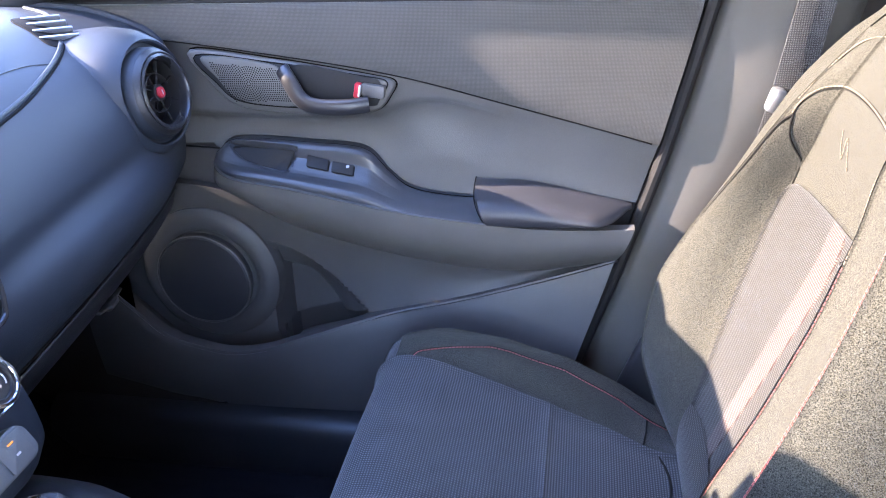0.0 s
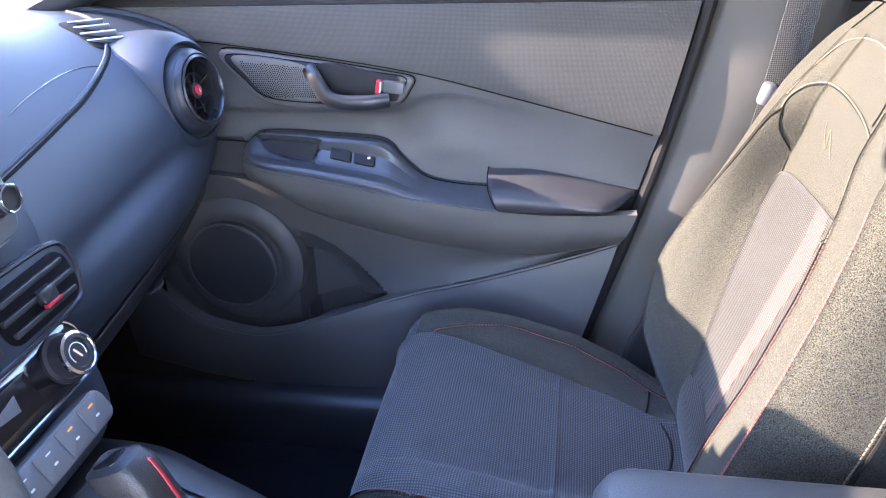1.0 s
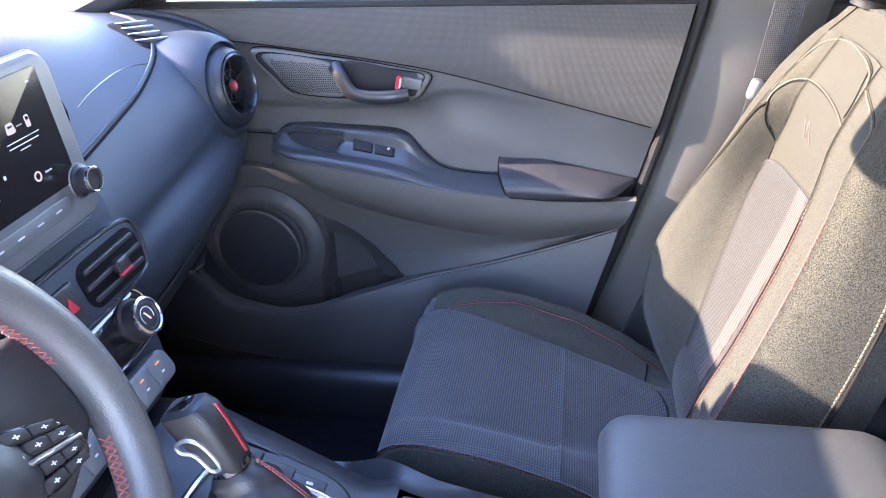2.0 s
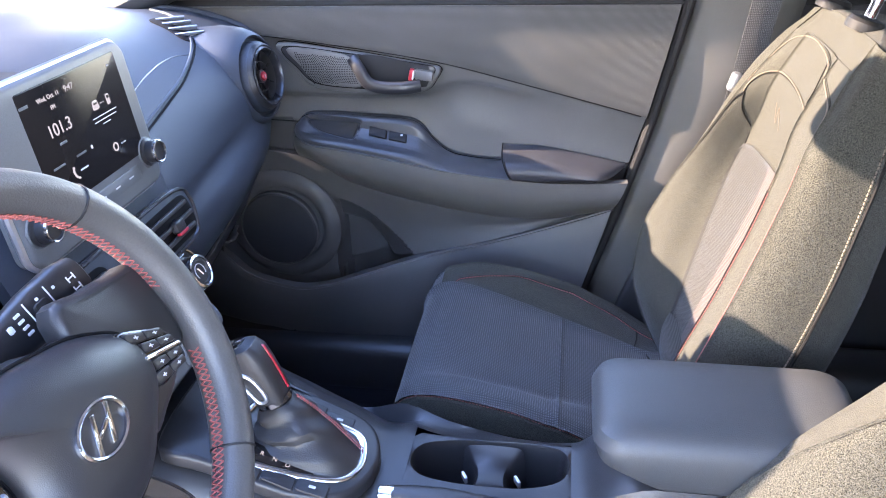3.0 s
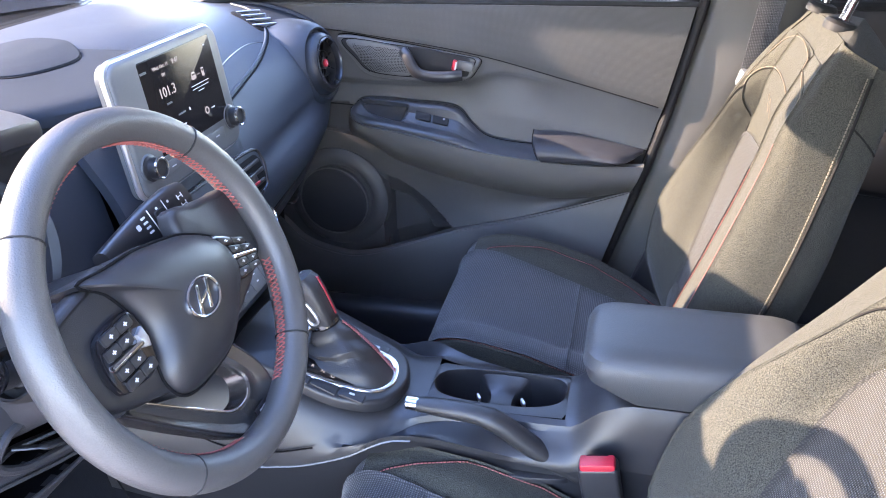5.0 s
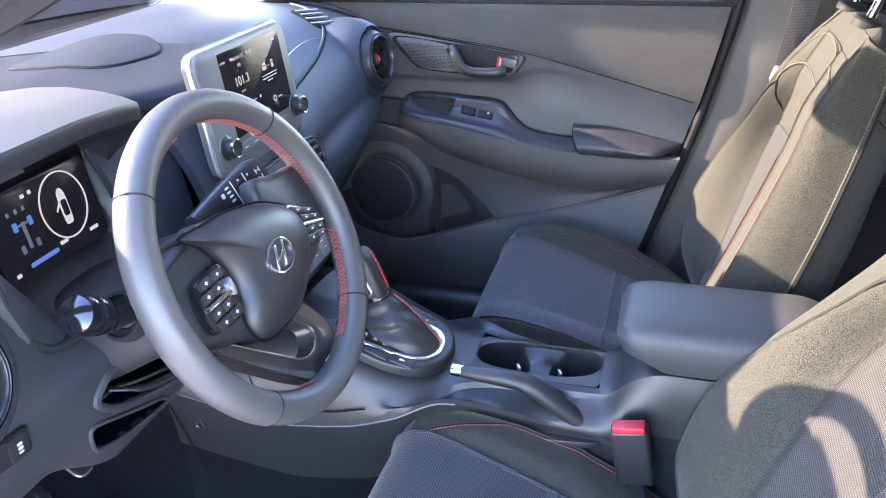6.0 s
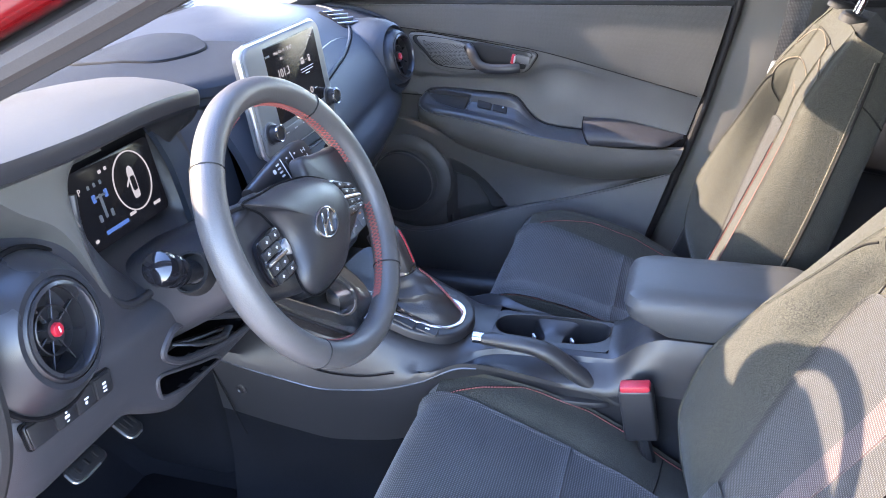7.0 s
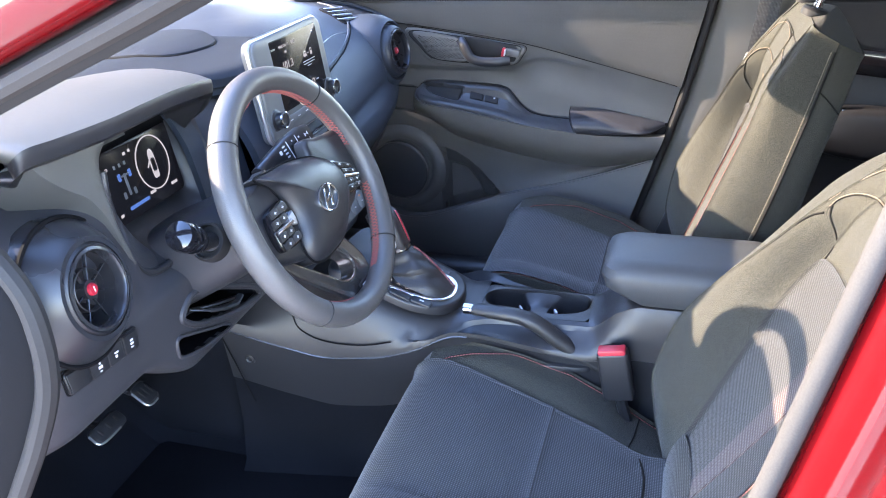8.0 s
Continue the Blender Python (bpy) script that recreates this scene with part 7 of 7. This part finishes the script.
for k0 in (0.20, 0.32):
    line = []
    for f in np.linspace(0.02, 0.97, 24):
        ox = (0.045 * (1 - f) ** 0.9 + 0.021) * abs(math.cos(k0)) ** 0.7
        oy = (0.027 * (1 - f) ** 0.9 + 0.020) * abs(math.sin(k0)) ** 0.7
        line.append(tuple(SPF(BASE.x + ox, BASE.y + oy, 0.018).lerp(L1 + Vector((ox * 0.93, oy, ox * 0.36)), f) + Vector((0.001, 0, 0.0015))))
    stitches(line, "boot_stitching", boot, STITCH, 0.0011, 0.005)
K0 = [(-0.240, 0.824, 0.0185, 0.020), (-0.243, 0.832, 0.020, 0.0215), (-0.252, 0.850, 0.0225, 0.022), (-0.264, 0.872, 0.026, 0.0225), (-0.274, 0.888, 0.028, 0.0225), (-0.281, 0.897, 0.025, 0.020), (-0.284, 0.901, 0.015, 0.012)]
kx, ky = Vector((0.93, 0, 0.36)), Vector((0, 1, 0))
rows = [[Vector((x, 0.478, z)) + kx * rx * math.copysign(abs(math.cos(k)) ** 0.55, math.cos(k)) + ky * ry * math.copysign(abs(math.sin(k)) ** 0.55, math.sin(k)) for k in np.linspace(0, 2 * math.pi, 32, endpoint=False)] for x, z, rx, ry in K0]
part("knob", grid(rows, close_v=True, cap=True), LEATHER, lever, "leather-wrapped shift knob")
part("knob_collar", lathe([(0.0195, -0.004), (0.0222, 0.0), (0.0215, 0.006)], frame_of((-0.2395, 0.478, 0.823), (0.93, 0, 0.36), (0, 1, 0)), 24), GLOSS, lever)
part("knob_stripe", tube([Vector((x, 0.484, z)) + kx * (rx + 0.0003) for x, z, rx, ry in K0[1:5]] + [Vector((-0.270, 0.484, 0.903))], 0.0013, 8, flat=1.6, up=(0, 1, 0)), RED, lever, "red stripe")
part("knob_cap", slab(rounded(0.030, 0.026, 0.008), facing((-0.283, 0.478, 0.8985), (0.93, 0, 0.36), (0, 1, 0)), 0.0035, 0.0015), GLOSS, lever, "glossy cap")
trim = [Vector((-0.262 + a * 0.93 - b * 0.42, 0.4555, 0.860 + a * 0.36 + b * 0.86)) for a, b in spline([(-0.020, 0.012), (-0.004, 0.016), (0.008, 0.004), (0.010, -0.026), (-0.002, -0.030), (-0.008, -0.006), (-0.020, 0.002)], 5, True)]
part("knob_trim", tube(trim, 0.0026, 8, closed=True, up=(0, 1, 0)), SILVER, lever, "silver finger trim")
for ob in lever.children:
    if ob.name.startswith("knob"):
        ob.location += Vector((-0.012, 0.012, -0.014))
# armrest lid and storage box
rest = thing("armrest_box", (0.3, 0.515, 0.78), "padded console armrest over its storage box", "armrest")
lido = [(0.285 + a, 0.512 + b) for a, b in rounded(0.30, 0.172, 0.035, 7)]
rows = []
for inset, h in ((0.03, -0.018), (0.004, -0.016), (0.0, -0.008), (0.0, 0.008), (0.0, 0.030), (0.006, 0.045), (0.018, 0.053), (0.04, 0.056), (0.08, 0.057)):
    fx, fy = 1 - inset / 0.15, 1 - inset / 0.086 * 0.95
    row = []
    for a, b in lido:
        x, y = 0.285 + (a - 0.285) * fx, 0.512 + (b - 0.512) * fy
        row.append(Vector((x + 0.05 * smooth_step((0.016 - h) / 0.034) * smooth_step((0.26 - x) / 0.12), y, 0.787 + h)))
    rows.append(row)
part("lid", grid(rows, close_v=True, cap=True), ARM_PAD, rest, "soft grey padded lid")
part("latch", box(0.008, 0.03, 0.016, Matrix.Translation((0.143, 0.50, 0.806)), 0.003), SILVER, rest)
part("storage_box", box(0.28, 0.160, 0.36, Matrix.Translation((0.345, 0.515, 0.588)), 0.02, 4), HARD, rest, "storage box below the lid")
# parking brake lever
brake = thing("parking_brake", (0.03, 0.43, 0.68), "black parking brake lever with silver button", "parking brake")
bpth = spline([(-0.096, 0.432, 0.725), (-0.06, 0.431, 0.725), (-0.01, 0.430, 0.722), (0.025, 0.430, 0.710), (0.06, 0.431, 0.684), (0.10, 0.434, 0.654), (0.14, 0.438, 0.630)], 6)
n = len(bpth)
part("grip", tube(bpth, [0.012 + 0.004 * math.sin(min(1, i / 12) * math.pi / 2) + (0.002 if i > 14 else 0) for i in range(n)], 16, flat=0.85), LEATHER, brake, "leather brake grip")
part("release_button", tube([(-0.114, 0.432, 0.725), (-0.112, 0.432, 0.725), (-0.094, 0.432, 0.725)], [0.0085, 0.0105, 0.0105], 14), CHROME, brake, "silver release button")
part("brake_slot", slab(spline([(-0.06, 0.405), (0.10, 0.41), (0.13, 0.432), (0.10, 0.455), (-0.06, 0.445)], 5, True), lambda a, b, h: Vector((a, b, 0.628 + 0.02 * max(0, -a) * 5 + h)), 0.01, 0.004), HARD, brake)

# ---- pedals and mats ----
for nm, c, w, h, lab in (("brake_pedal", (-0.745, 0.152, 0.545), 0.082, 0.036, "brake pedal with bright metal studs"), ("accelerator_pedal", (-0.752, 0.272, 0.535), 0.042, 0.055, "accelerator pedal with bright metal face")):
    p = thing(nm, c, lab, "pedal")
    f = facing(c, (0, 1, 0), (-0.80, 0, 0.60))
    part("pedal_pad", slab(rounded(w, h, 0.012), f, 0.008, 0.003), HARD, p)
    # Silver tube on the lower left edge only: a modelled highlight.
    part("pedal_edge_glint", tube([f(a, b, 0.006) for a, b in spline([(w * 0.2, -h * 0.5), (-w * 0.3, -h * 0.5), (-w * 0.5, -h * 0.3), (-w * 0.5, h * 0.3)], 4)], 0.0022, 8), SILVER, p, "pedal edge, its light put in as a silver tube")
    part("pedal_face", slab(rounded(w * 0.9, h * 0.82, 0.01), lambda a, b, h2, f=f: f(a, b, h2 + 0.0078), 0.002, 0.001), SATIN, p, "brushed metal face")
    for k in (-1, 0, 1):
        part("stud", slab(rounded(w * 0.06, h * 0.4, 0.001), lambda a, b, h2, f=f, k=k, w=w: f(a + k * w * 0.27, b, h2 + 0.0095), 0.003, 0.001), RUBBER, p)
    part("pedal_arm", tube(spline([f(0, 0, 0), f(0, 0.06, -0.02), (c[0] - 0.1, c[1], 0.72), (c[0] - 0.12, c[1], 0.8)], 4), 0.008, 8), HARD, p)
for yc, lab in ((0.17, "dark carpet floor mat in the driver's footwell"), (0.86, "dark carpet floor mat in the passenger's footwell")):
    mt = tagged(part("floor_mat", slab([(-0.52 + a, yc + b) for a, b in rounded(0.58, 0.42, 0.05)], lambda a, b, h: Vector((a, b, 0.330 + h + 0.34 * max(0, -0.82 - a) / 0.33)), 0.012, 0.004), CARPET, None), lab, "floor mat", "floor mats")
